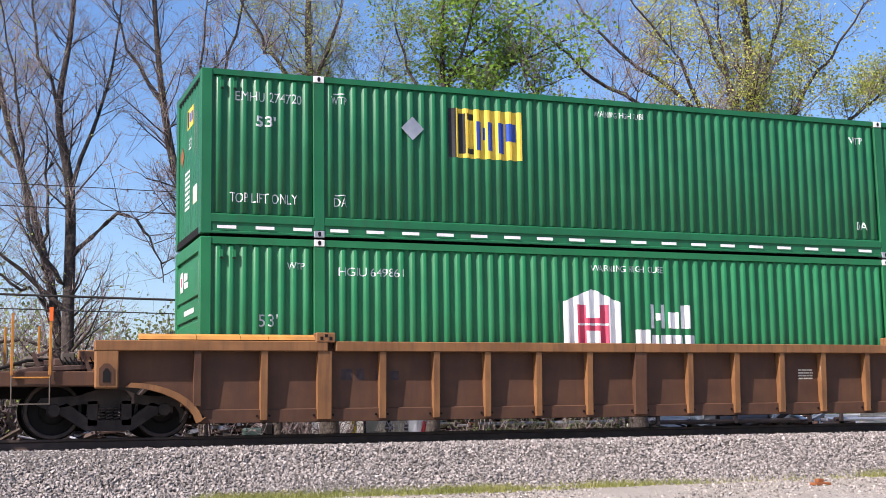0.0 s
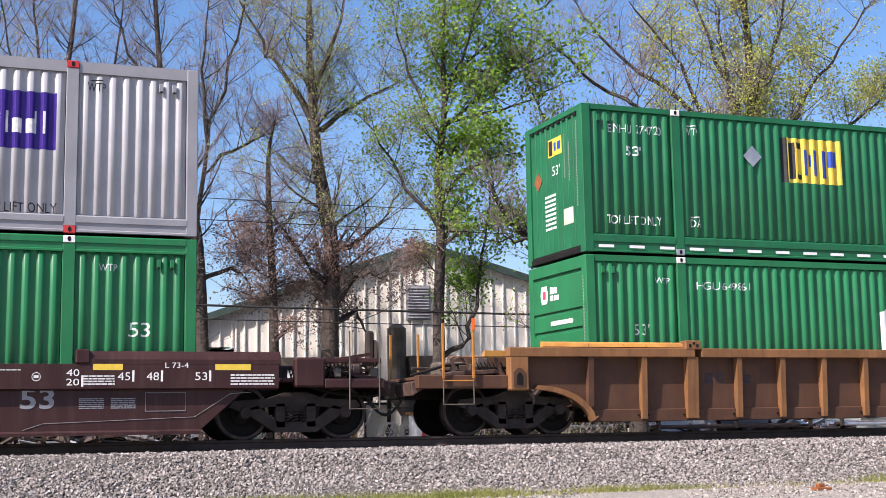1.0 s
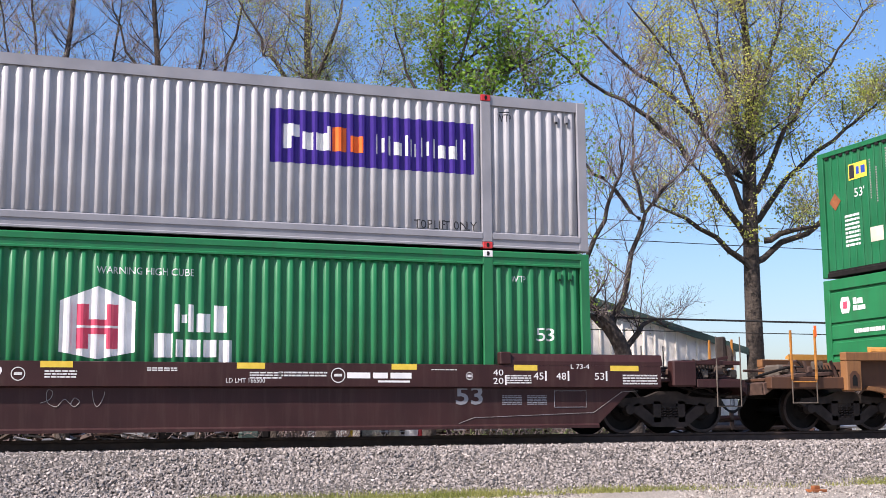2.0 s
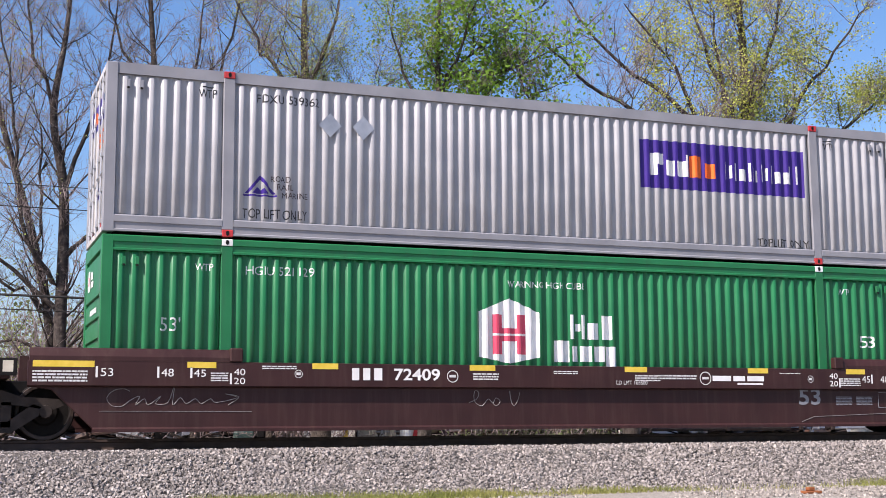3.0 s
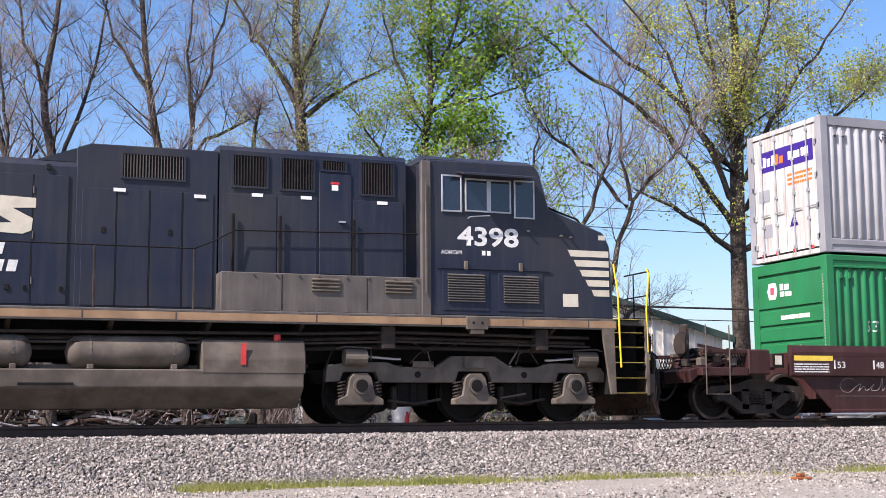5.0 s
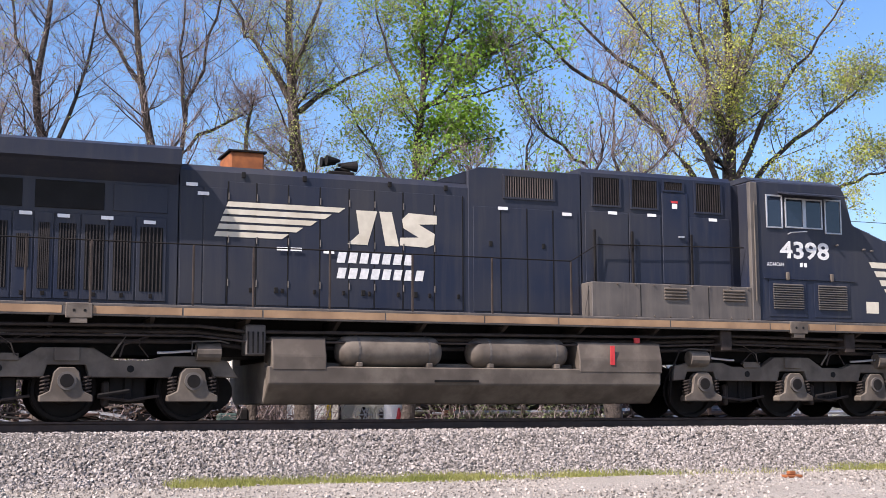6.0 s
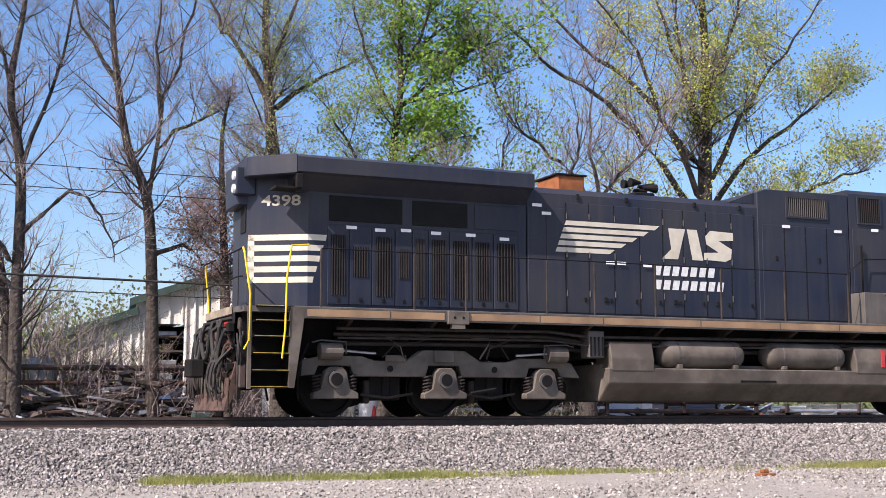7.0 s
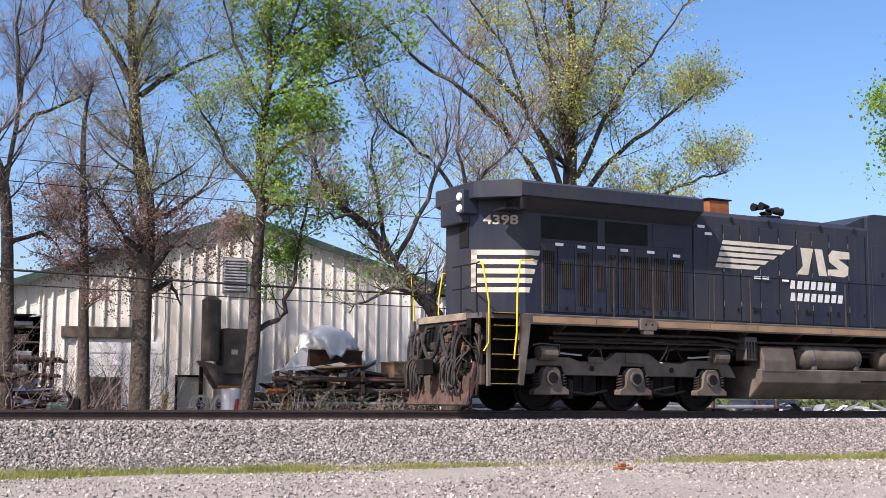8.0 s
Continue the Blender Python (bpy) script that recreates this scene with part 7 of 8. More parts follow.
frame_sign = thing("door_panel", 12.6, 15.7, G, "pale framed panel leaning on the warehouse wall", "panel")
part("board", one_box(12.25, 12.98, 15.7, 15.74, G, 0.9), M["cream"], frame_sign)
for a, b, c, d in ((12.2, 12.27, G, 0.95), (12.96, 13.03, G, 0.95), (12.2, 13.03, 0.9, 0.97)):
    part("frame_bar", one_box(a, b, 15.66, 15.7, c, d), M["dark"], frame_sign)


def reel(xc, y, r):
    t = thing("cable_reel", xc, y, G, "round pale cable reel standing on edge", "cable reel", "cable reels")
    for dy in (-0.14, 0.14):
        bm = bmesh.new()
        n = 20
        rings = [[bm.verts.new((xc + k_ * r * math.cos(q), y + dy + w_, 0.05 + k_ * r * math.sin(q))) for q in (2 * math.pi * k / n for k in range(n))] for k_, w_ in ((0.8, -0.02), (1.0, -0.02), (1.0, 0.02), (0.8, 0.02))]
        for p, q in zip(rings, rings[1:] + rings[:1]):
            for k in range(n):
                bm.faces.new((p[k], p[(k + 1) % n], q[(k + 1) % n], q[k]))
        bmesh.ops.recalc_face_normals(bm, faces=bm.faces)
        part("rim", bm, M["cream"], t)
        for k in range(3):
            q = k * math.pi / 3
            part("spoke", one_tube([(xc - r * 0.85 * math.cos(q), y + dy, 0.05 - r * 0.85 * math.sin(q)), (xc + r * 0.85 * math.cos(q), y + dy, 0.05 + r * 0.85 * math.sin(q))], 0.016, 5), M["steel"], t)
    part("hub", one_cyl((xc, y - 0.14, 0.05), (xc, y + 0.14, 0.05), r * 0.3, seg=14), M["timber"], t)
    part("cradle", one_box(xc - r, xc + r, y - 0.16, y + 0.16, G, 0.05 - r + 0.02), M["stack"], t)


frame_sign.location.x -= 0.2
reel(12.0, 13.2, 0.3)
reel(12.6, 13.2, 0.3)

drum = thing("plastic_drum", 12.85, 13.0, G, "white plastic drum with an orange cone before it", "drum")
part("body", one_prism([(12.85 + 0.3 * math.cos(k * math.pi / 8), 13.0 + 0.3 * math.sin(k * math.pi / 8)) for k in range(16)], G, 0.55, "z", 0.03), M["white"], drum)
part("lid", one_box(12.5, 13.2, 12.75, 13.25, 0.55, 0.62, bevel=0.02), M["hi_orange"], drum)
cone = thing("traffic_cone", 12.8, 12.4, G, "small faded red traffic cone", "traffic cone")
part("cone_body", one_cyl((12.8, 12.4, G + 0.04), (12.8, 12.4, 0.24), 0.18, 0.03, 14), M["red"], cone)
part("cone_base", one_box(12.62, 12.98, 12.22, 12.58, G, G + 0.04), M["red"], cone)
bol = thing("bollard", 10.75, 12.6, G, "yellow painted steel bollard", "bollard")
part("post", one_cyl((10.75, 12.6, G), (10.75, 12.6, 0.3), 0.07, seg=12), M["hi_yellow"], bol)
part("post_cap", one_cyl((10.75, 12.6, 0.3), (10.75, 12.6, 0.36), 0.07, 0.02, 12), M["hi_yellow"], bol)


def pipe_rack(x0, x1, y, levels, label, mats, seed):
    """A low rack of long bars and pipes lying along the track."""
    r = random.Random(seed)
    t = thing("pipe_rack", (x0 + x1) / 2, y, G, label, "pipe rack", "pipe racks")
    for xx in (x0 + 0.5, (x0 + x1) / 2, x1 - 0.5):
        for dy in (-0.5, 0.5):
            part("upright", one_box(xx - 0.05, xx + 0.05, y + dy - 0.05, y + dy + 0.05, G, levels[-1] + 0.3), M["rail"], t)
        for z in levels:
            part("cross_arm", one_box(xx - 0.05, xx + 0.05, y - 0.55, y + 0.55, z - 0.08, z), M["rail"], t)
    for z in levels:
        for k in range(6):
            rad = r.uniform(0.03, 0.07)
            yy_ = y - 0.42 + k * 0.16
            a, b = x0 + r.uniform(0, 0.7), x1 - r.uniform(0, 0.9)
            part("pipe", one_cyl((a, yy_, z + rad), (b, yy_, z + rad + r.uniform(-0.01, 0.01)), rad, seg=8), r.choice(mats), t)
    return t


pipe_rack(13.4, 18.9, 11.6, (-0.35, 0.05, 0.4, 0.75), "low rack of rusty red and grey pipes", [M["stack"], M["rail"], M["rust_side"], M["steel"], M["red"]], 3)
pipe_rack(2.4, 8.2, 13.4, (-0.3, 0.2, 0.8, 1.2), "tall rack of rusty brown pipes", [M["stack"], M["rail"], M["rust_side"], M["ochre"]], 4)
pipe_rack(19.5, 26.0, 12.0, (-0.35, 0.0, 0.3), "low rack of dull steel bars", [M["steel"], M["rail"], M["rail_grey"], M["maroon"]], 5)
pipe_rack(27.0, 34.0, 13.0, (-0.35, 0.0), "low rack of pale pipes", [M["steel"], M["rail"], M["rail_grey"]], 6)
pipe_rack(-5.0, 1.5, 13.5, (-0.3, 0.1, 0.6), "rack of rusty bars beside trees", [M["stack"], M["rail"], M["maroon"]], 7)


def crate(x, y, w, d, h, material, label, base=G):
    t = thing("crate", x, y, base, label, "crate", "stored crates")
    for k in range(max(2, int(h / 0.14))):
        z = base + 0.02 + k * h / max(2, int(h / 0.14))
        part("board", one_box(x - w / 2, x + w / 2, y - d / 2, y - d / 2 + 0.03, z, z + h / max(2, int(h / 0.14)) - 0.025), material, t)
    part("body", one_box(x - w / 2 + 0.02, x + w / 2 - 0.02, y - d / 2 + 0.03, y + d / 2, base, base + h), material, t)
    part("lid", one_box(x - w / 2 - 0.03, x + w / 2 + 0.03, y - d / 2 - 0.03, y + d / 2 + 0.03, base + h, base + h + 0.04), material, t)


for x, y, w, d, h, mt, lb in ((9.4, 14.2, 0.9, 0.8, 1.5, "loco_dusty", "dusty grey steel crate by the roller door"), (15.2, 14.0, 1.4, 0.9, 1.4, "timber", "dark timber crate on the yard ground"), (16.75, 14.9, 1.8, 1.2, 2.45, "rust_side", "rust-brown steel crate among racks"), (18.9, 13.8, 1.2, 1.0, 2.1, "tan", "tan plywood crate beside the racks"),
                              (5.2, 15.0, 1.2, 0.8, 1.7, "rail_grey", "pale grey wire crate by the wall"), (3.6, 14.8, 0.9, 0.9, 2.2, "steel", "galvanised metal crate by the wall"), (0.8, 15.5, 1.6, 1.0, 1.5, "maroon", "dark red metal crate under trees"), (21.4, 13.9, 1.5, 1.0, 1.2, "white", "white wrapped crate in the yard"),
                              (24.0, 13.4, 1.8, 1.0, 1.0, "rail_grey", "grey steel crate in the yard"), (29.5, 16, 2.2, 1.0, 0.9, "white", "white wrapped crate in the yard"), (7.9, 12.6, 0.5, 0.5, 0.7, "dark", "dark plastic crate on the ground"), (-1.5, 15, 1.4, 1.0, 1.2, "timber", "dark timber crate on the yard ground"), (33, 17, 2.0, 1.2, 0.95, "cream", "cream painted crate in the yard"), (38, 18, 2.6, 1.2, 1.0, "rail_grey", "grey steel crate in the yard")):
    crate(x, y, w, d, h, M[mt], lb)

# covered heap and ladder frame beside the crates
heap = thing("covered_heap", 16.7, 14.9, 1.8, "crumpled white tarpaulin over a rusty crate", "tarpaulin")
bm = bmesh.new()
bmesh.ops.create_icosphere(bm, subdivisions=4, radius=1.0)
for v in bm.verts:
    k = 1 + 0.16 * noise.noise(v.co * 2.3) + 0.08 * noise.noise(v.co * 6.0)
    v.co = Vector((16.7 + v.co.x * 0.98 * k, 14.9 + v.co.y * 0.78 * k, max(1.795, 1.95 + v.co.z * 0.6 * k) - (0.3 * (1 + noise.noise(v.co * 3)) if abs(v.co.x) > 0.93 or abs(v.co.y) > 0.93 else 0)))
part("tarpaulin", bm, M["white"], heap, smooth=True)
lean = thing("leaning_panel", 14.3, 12.4, G, "white framed panel tilted against the racks", "panel")
part("sheet", one_prism([(13.8, 1.0), (15.2, 1.12), (15.0, 1.2), (14.1, 1.12)], 12.2, 12.5), M["white"], lean)
part("panel_face", one_prism([(14.2, 1.15), (14.75, 1.75), (14.95, 1.72), (14.9, 1.2)], 12.3, 12.34), M["white"], lean)
for xx_ in (13.95, 15.0):
    part("leg", one_box(xx_ - 0.03, xx_ + 0.03, 12.3, 12.36, G, 1.05), M["rail"], lean)
cart = thing("garden_tractor", 7.6, 11.6, G, "small green tractor parked beyond the track", "tractor")
part("hood", one_box(7.35, 7.85, 11.4, 11.8, -0.2, 0.12, bevel=0.05), M["roof_trim"], cart)
part("seat", one_box(7.9, 8.15, 11.42, 11.78, -0.1, 0.25, bevel=0.05), M["dark"], cart)
for xx_, rr_ in ((7.4, 0.2), (8.0, 0.28)):
    for yy_ in (11.35, 11.85):
        w_ = part("wheel", one_cyl((xx_, yy_ - 0.08, G + rr_), (xx_, yy_ + 0.08, G + rr_), rr_, seg=16), M["hose"], cart)
        part("rim", one_cyl((xx_, yy_ - 0.09, G + rr_), (xx_, yy_ + 0.09, G + rr_), rr_ * 0.5, seg=12), M["steel"], w_)
part("steering_wheel", one_cyl((7.86, 11.6, 0.3), (7.9, 11.6, 0.32), 0.13, seg=12), M["dark"], cart)
part("chassis", one_box(7.35, 8.1, 11.45, 11.75, -0.45, -0.2), M["roof_trim"], cart)

def scrap_heap(x0, x1, y, height, n, mats, label, seed):
    """A jumble of bars, plates and boards, piled highest in its middle."""
    rng = random.Random(seed)
    t = thing("scrap_heap", (x0 + x1) / 2, y, G, label, "scrap heap", "scrap heaps")
    for m_ in mats:
        bm = bmesh.new()
        for i in range(n // len(mats)):
            u = rng.random()
            top = G + height * (0.35 + 0.65 * math.sin(math.pi * u)) * (0.75 + 0.4 * noise.noise((u * 6, seed, 0)))
            x, yy_, z = x0 + (x1 - x0) * u, y + rng.uniform(-0.6, 0.6), rng.uniform(G + 0.05, max(G + 0.1, top))
            l, w_, h_ = rng.choice(((1.4, 0.05, 0.05), (0.9, 0.08, 0.05), (0.5, 0.3, 0.04), (0.35, 0.3, 0.3), (2.0, 0.04, 0.04), (0.6, 0.12, 0.12), (1.8, 0.25, 0.05), (1.1, 0.4, 0.1)))
            vs_ = box(bm, -l / 2, l / 2, -w_ / 2, w_ / 2, -h_ / 2, h_ / 2)
            m4 = pose(x, yy_, z, rng.gauss(0, 20), rng.gauss(0, 13), rng.gauss(0, 22))
            for v in vs_:
                v.co = m4 @ v.co
                v.co.z = max(v.co.z, G)
        tagged(part("scrap", bm, m_, t), kind="stuff")
    return t


scrap_heap(13.6, 19.2, 12.9, 2.3, 900, [M["rail"], M["dark"], M["rust_side"], M["rigging"], M["timber"], M["rail_grey"], M["tan"], M["cream"], M["maroon"]], "jumbled heap of rusty bars and scrap", 51)
scrap_heap(2.2, 8.4, 12.6, 1.9, 700, [M["rail"], M["dark"], M["rail_grey"], M["loco_dusty"], M["timber"], M["rigging"], M["steel"]], "heap of brown and red scrap under trees", 52)
scrap_heap(20.0, 30.0, 13.2, 1.0, 300, [M["rail"], M["dark"], M["rust_side"], M["steel"], M["timber"]], "low heap of dull scrap steel", 53)
scrap_heap(-6.0, 1.5, 12.8, 1.6, 420, [M["rail"], M["dark"], M["maroon"], M["timber"]], "dark heap of scrap beside trees", 54)
scrap_heap(31.0, 46.0, 16.0, 0.95, 220, [M["rail"], M["dark"], M["rail_grey"], M["white"]], "long low heap of mixed scrap", 55)

# overhead cables on two poles beyond the ends of the view
for xp in (-28.0, 78.0):
    pl = thing("utility_pole", xp, 9.0, G, "tall brown timber utility pole carrying cables", "utility pole", "utility poles")
    part("mast", one_cyl((xp, 9.0, G), (xp, 9.0, 7.2), 0.16, 0.11, 12), M["timber"], pl)
    part("cross_arm", one_box(xp - 0.06, xp + 0.06, 8.0, 10.0, 6.3, 6.45), M["timber"], pl)
for z, y, r_, dr_ in ((4.2, 9.05, 0.03, 1.1), (3.9, 9.05, 0.014, 1.15), (5.9, 8.9, 0.012, 0.6), (6.4, 9.1, 0.01, 0.5)):
    c = thing("overhead_cable", 25, y, z, "black overhead utility cable", "cable", "overhead cables")
    part("wire", one_tube(sag((-28.0, y, z), (78.0, y, z + 0.1), dr_, 40), r_, 5), M["hose"], c)


# ---- trees ----
def spread_tubes(branches, seg):
    """Many tapered tubes as vertex and face lists."""
    vs, fs = [], []
    for pts, r0, r1 in branches:
        n = len(pts)
        first = len(vs)
        for i, p in enumerate(pts):
            d = (pts[min(i + 1, n - 1)] - pts[max(i - 1, 0)])
            d = d.normalized() if d.length > 1e-6 else Vector((0, 0, 1))
            a = d.orthogonal().normalized()
            b = d.cross(a)
            r = r0 + (r1 - r0) * i / (n - 1)
            for k in range(seg):
                t = 2 * math.pi * k / seg
                vs.append(p + (a * math.cos(t) + b * math.sin(t)) * r)
        for i in range(n - 1):
            o = first + i * seg
            for k in range(seg):
                fs.append((o + k, o + (k + 1) % seg, o + seg + (k + 1) % seg, o + seg + k))
        if seg > 4:
            fs.append(tuple(first + (n - 1) * seg + k for k in range(seg)))
    return vs, fs


def mesh_part(name, vs, fs, material, parent, smooth=False, kind=""):
    o = ORG[parent]
    me = bpy.data.meshes.new(name)
    me.from_pydata([v - o for v in vs], [], fs)
    me.materials.append(material)
    if smooth:
        me.polygons.foreach_set("use_smooth", [True] * len(me.polygons))
    ob = new(name, me)
    ob.parent = parent
    return tagged(ob, kind=kind)


def bend(p, d, length, rng, n, wild, lift):
    pts = [p.copy()]
    d = d.normalized()
    for i in range(n):
        d = (d + Vector((rng.gauss(0, wild), rng.gauss(0, wild), rng.gauss(0, wild) + lift))).normalized()
        pts.append(pts[-1] + d * (length / n))
    return pts


def at(pts, u):
    k = u * (len(pts) - 1)
    i = min(int(k), len(pts) - 2)
    return pts[i].lerp(pts[i + 1], k - i), (pts[i + 1] - pts[i]).normalized()


def tree(label, y, stem, r0, limbs, leaves, seed, n1=10, n2=11, n3=11, len1=2.2, droop=0.05, bark="bark", deep=1.0, start=0.3):
    """A tree: a guided stem and limbs, three orders of random branches, leaf tufts. leaves: (material, count, size, z from, z to, x from, x to)."""
    rng = random.Random(seed)
    t = thing("tree", stem[0][0], y, G, label, "tree", "trees behind the track")
    guide = smooth_line([Vector((a, y + rng.uniform(-0.15, 0.15), b)) for a, b in stem], 5)
    main = [(guide, r0, r0 * 0.18)]
    for pts in limbs:
        out = rng.choice((-1, 1)) * rng.uniform(0.3, 1.2) * deep
        line = smooth_line([Vector((a, y + out * k / (len(pts) - 1), b)) for k, (a, b) in enumerate(pts)], 4)
        h = min(1.0, max(0.0, (pts[0][1] - stem[0][1]) / (stem[-1][1] - stem[0][1])))
        rr = r0 * (0.46 - 0.24 * h)
        line = [p + Vector((rng.gauss(0, 0.05), rng.gauss(0, 0.08), rng.gauss(0, 0.05))) if 0 < i < len(line) - 1 else p for i, p in enumerate(line)]
        main.append((line, rr, rr * 0.16))
    vs, fs = spread_tubes(main, 10)
    mesh_part("trunk", vs, fs, M[bark], t, True)
    l1, l2, l3 = [], [], []
    for k, (pts, a, b) in enumerate(main):
        total = sum((q - p).length for p, q in zip(pts, pts[1:]))
        for i in range(max(3, round(n1 * total / 5))):
            u = rng.uniform(start if k == 0 else 0.2, 1.0)
            p, d = at(pts, u)
            ang = rng.uniform(0, 2 * math.pi)
            out = Vector((math.cos(ang), math.sin(ang) * deep, rng.uniform(0.1, 0.8)))
            ln = len1 * rng.uniform(0.5, 1.15) * (1.15 - 0.5 * u)
            l1.append((bend(p, d * 0.35 + out, ln, rng, 7, 0.1, droop + 0.03), max(0.014, (a + (b - a) * u) * 0.25), 0.006))
    for pts, a, b in l1:
        for i in range(n2):
            p, d = at(pts, rng.uniform(0.15, 1.0))
            out = Vector((rng.gauss(0, 1), rng.gauss(0, 1), rng.gauss(0.25, 0.8))).normalized()
            l2.append((bend(p, d * 0.7 + out * 0.8, len1 * rng.uniform(0.22, 0.55), rng, 4, 0.13, droop + 0.04), max(0.0058, a * 0.36), 0.003))
    for pts, a, b in l2:
        for i in range(n3):
            p, d = at(pts, rng.uniform(0.1, 1.0))
            out = Vector((rng.gauss(0, 1), rng.gauss(0, 1), rng.gauss(0.2, 0.8))).normalized()
            l3.append((bend(p, d * 0.7 + out * 0.8, len1 * rng.uniform(0.08, 0.24), rng, 1, 0.15, droop), 0.0038, 0.0016))
    for nm, ls, sg in (("bough", l1, 5), ("branch", l2, 3), ("twig", l3, 3)):
        vs, fs = spread_tubes(ls, sg)
        mesh_part(nm, vs, fs, M[bark] if nm == "bough" else M["twig"], t, nm == "bough", "stuff")
    tips = [q for pts, a, b in l3 for q in (pts[-1], (pts[0] + pts[-1]) / 2)] + [pts[-1] for pts, a, b in l2]
    for mname, count, size, za, zb, xa, xb in leaves:
        ok = [p for p in tips if za <= p.z <= zb and xa <= p.x <= xb and noise.noise(p * 0.7) > -0.2 - 0.3 * rng.random()]
        if not ok:
            continue
        vs, fs = [], []
        for i in range(count):
            c = rng.choice(ok) + Vector((rng.gauss(0, 1), rng.gauss(0, 1), rng.gauss(0, 1))) * size * 1.5
            u = Vector((rng.gauss(0, 1), rng.gauss(0, 1), rng.gauss(0, 0.7))).normalized()
            w = u.orthogonal().normalized()
            w = (w * math.cos(i) + u.cross(w) * math.sin(i)) * 0.42
            sz = size * rng.uniform(0.6, 1.3)
            o = len(vs)
            vs += [c, c + (u * 0.5 + w) * sz, c + u * sz, c + (u * 0.5 - w) * sz]
            fs.append((o, o + 1, o + 2, o + 3))
        mesh_part("foliage", vs, fs, M[mname], t, False, "stuff")
    return t


ANY = (-99, 99)
tree("bare forked tree with sparse pale buds", 12.0, [(2.85, G), (2.8, 2.7), (2.8, 6.3), (2.45, 8.5), (2.7, 10.7), (2.9, 13.4)], 0.2,
     [[(2.8, 3.8), (1.9, 5.0), (1.5, 7.4), (1.2, 9.4), (0.7, 12)], [(2.75, 6.3), (3.5, 8.6), (4.0, 10.8), (4.2, 13)], [(2.8, 4.6), (4.0, 5.8), (4.9, 5.2), (5.2, 4.0)], [(2.8, 3.2), (1.2, 4.6), (-0.4, 5.6)], [(2.5, 8.4), (1.8, 10.6), (1.6, 13)]],
     [("leaf_pale", 1400, 0.05, 0, 20, *ANY)], 11, bark="bark_dark", n1=16, n2=8, n3=6, len1=2.0, start=0.08)
tree("bare tree leaning beside a forked one", 12.7, [(2.65, G), (2.62, 2.6), (2.1, 5.2), (1.55, 7.1), (1.05, 8.9), (0.8, 11.2), (0.9, 13.2)], 0.155,
     [[(2.5, 3.2), (1.6, 3.9), (0.6, 4.2), (0.0, 3.6)], [(2.1, 5.0), (2.3, 7.0), (1.9, 9.2)], [(2.6, 2.2), (1.5, 2.6), (0.7, 2.2)], [(1.6, 7.0), (0.4, 8.4), (-0.4, 10)]], [("leaf_pale", 700, 0.055, 0, 20, *ANY)], 21, bark="bark_dark", n1=14, n2=8, n3=5, len1=2.0, start=0.1)
tree("tall bare tree with a forked trunk", 12.0, [(6.35, G), (6.3, 2.7), (6.1, 5.7), (5.5, 7.2), (5.1, 9.5), (4.9, 12), (4.7, 14.2)], 0.2,
     [[(6.1, 5.2), (6.45, 8.2), (7.0, 10.2), (7.5, 12.4), (7.6, 14)], [(6.4, 8.0), (6.15, 10), (6.3, 12.6)], [(6.3, 7.2), (7.6, 8.2), (8.8, 9.2)], [(5.2, 8.8), (4.2, 10.4), (3.6, 12.6)], [(6.2, 4.2), (7.4, 4.6), (7.9, 3.6)]],
     [("leaf_pale", 900, 0.06, 5, 20, *ANY), ("leaf_brown", 500, 0.07, 2, 7, *ANY)], 12, n1=16, n2=9, n3=6, len1=2.1)
tree("slim tree hung with dead brown leaves", 11.6, [(8.3, G), (8.2, 2.2), (8.15, 4.2), (8.05, 6.3), (8.0, 7.8), (8.2, 8.8)], 0.17,
     [[(8.1, 5.4), (8.8, 6.4), (9.0, 7.6)], [(8.1, 4.2), (7.3, 5.2), (6.9, 6.4)]], [("leaf_brown", 6500, 0.065, 0.4, 6.4, *ANY)], 13, len1=1.5, droop=-0.1, n1=22, n3=8, start=0.22)
tree("large tree with dead brown leaves below and fresh green above", 11.0, [(9.55, G), (9.6, 2.4), (9.65, 5.2), (9.3, 7.5), (9.1, 9.2), (9.0, 11), (9.1, 13.4)], 0.29,
     [[(9.2, 8.4), (8.4, 10), (7.7, 10.9), (7.0, 12.4)], [(9.35, 8.4), (10.6, 9.4), (12, 10.3)], [(9.65, 5.0), (10.8, 5.6), (11.8, 6.8)], [(9.6, 3.9), (8.5, 5), (7.6, 6.2)], [(9.1, 9.2), (9.7, 11), (10.1, 13)], [(9.6, 2.9), (10.4, 3.4), (10.9, 2.8)], [(9.6, 3.5), (10.3, 4.3), (10.8, 4.2)]],
     [("leaf_pale", 26000, 0.042, 5.6, 20, *ANY), ("leaf_yellow", 4000, 0.05, 7.6, 20, *ANY), ("leaf_brown", 9500, 0.065, 0.6, 5.4, *ANY)], 14, n1=16, n2=9, n3=5, start=0.2, bark="bark")
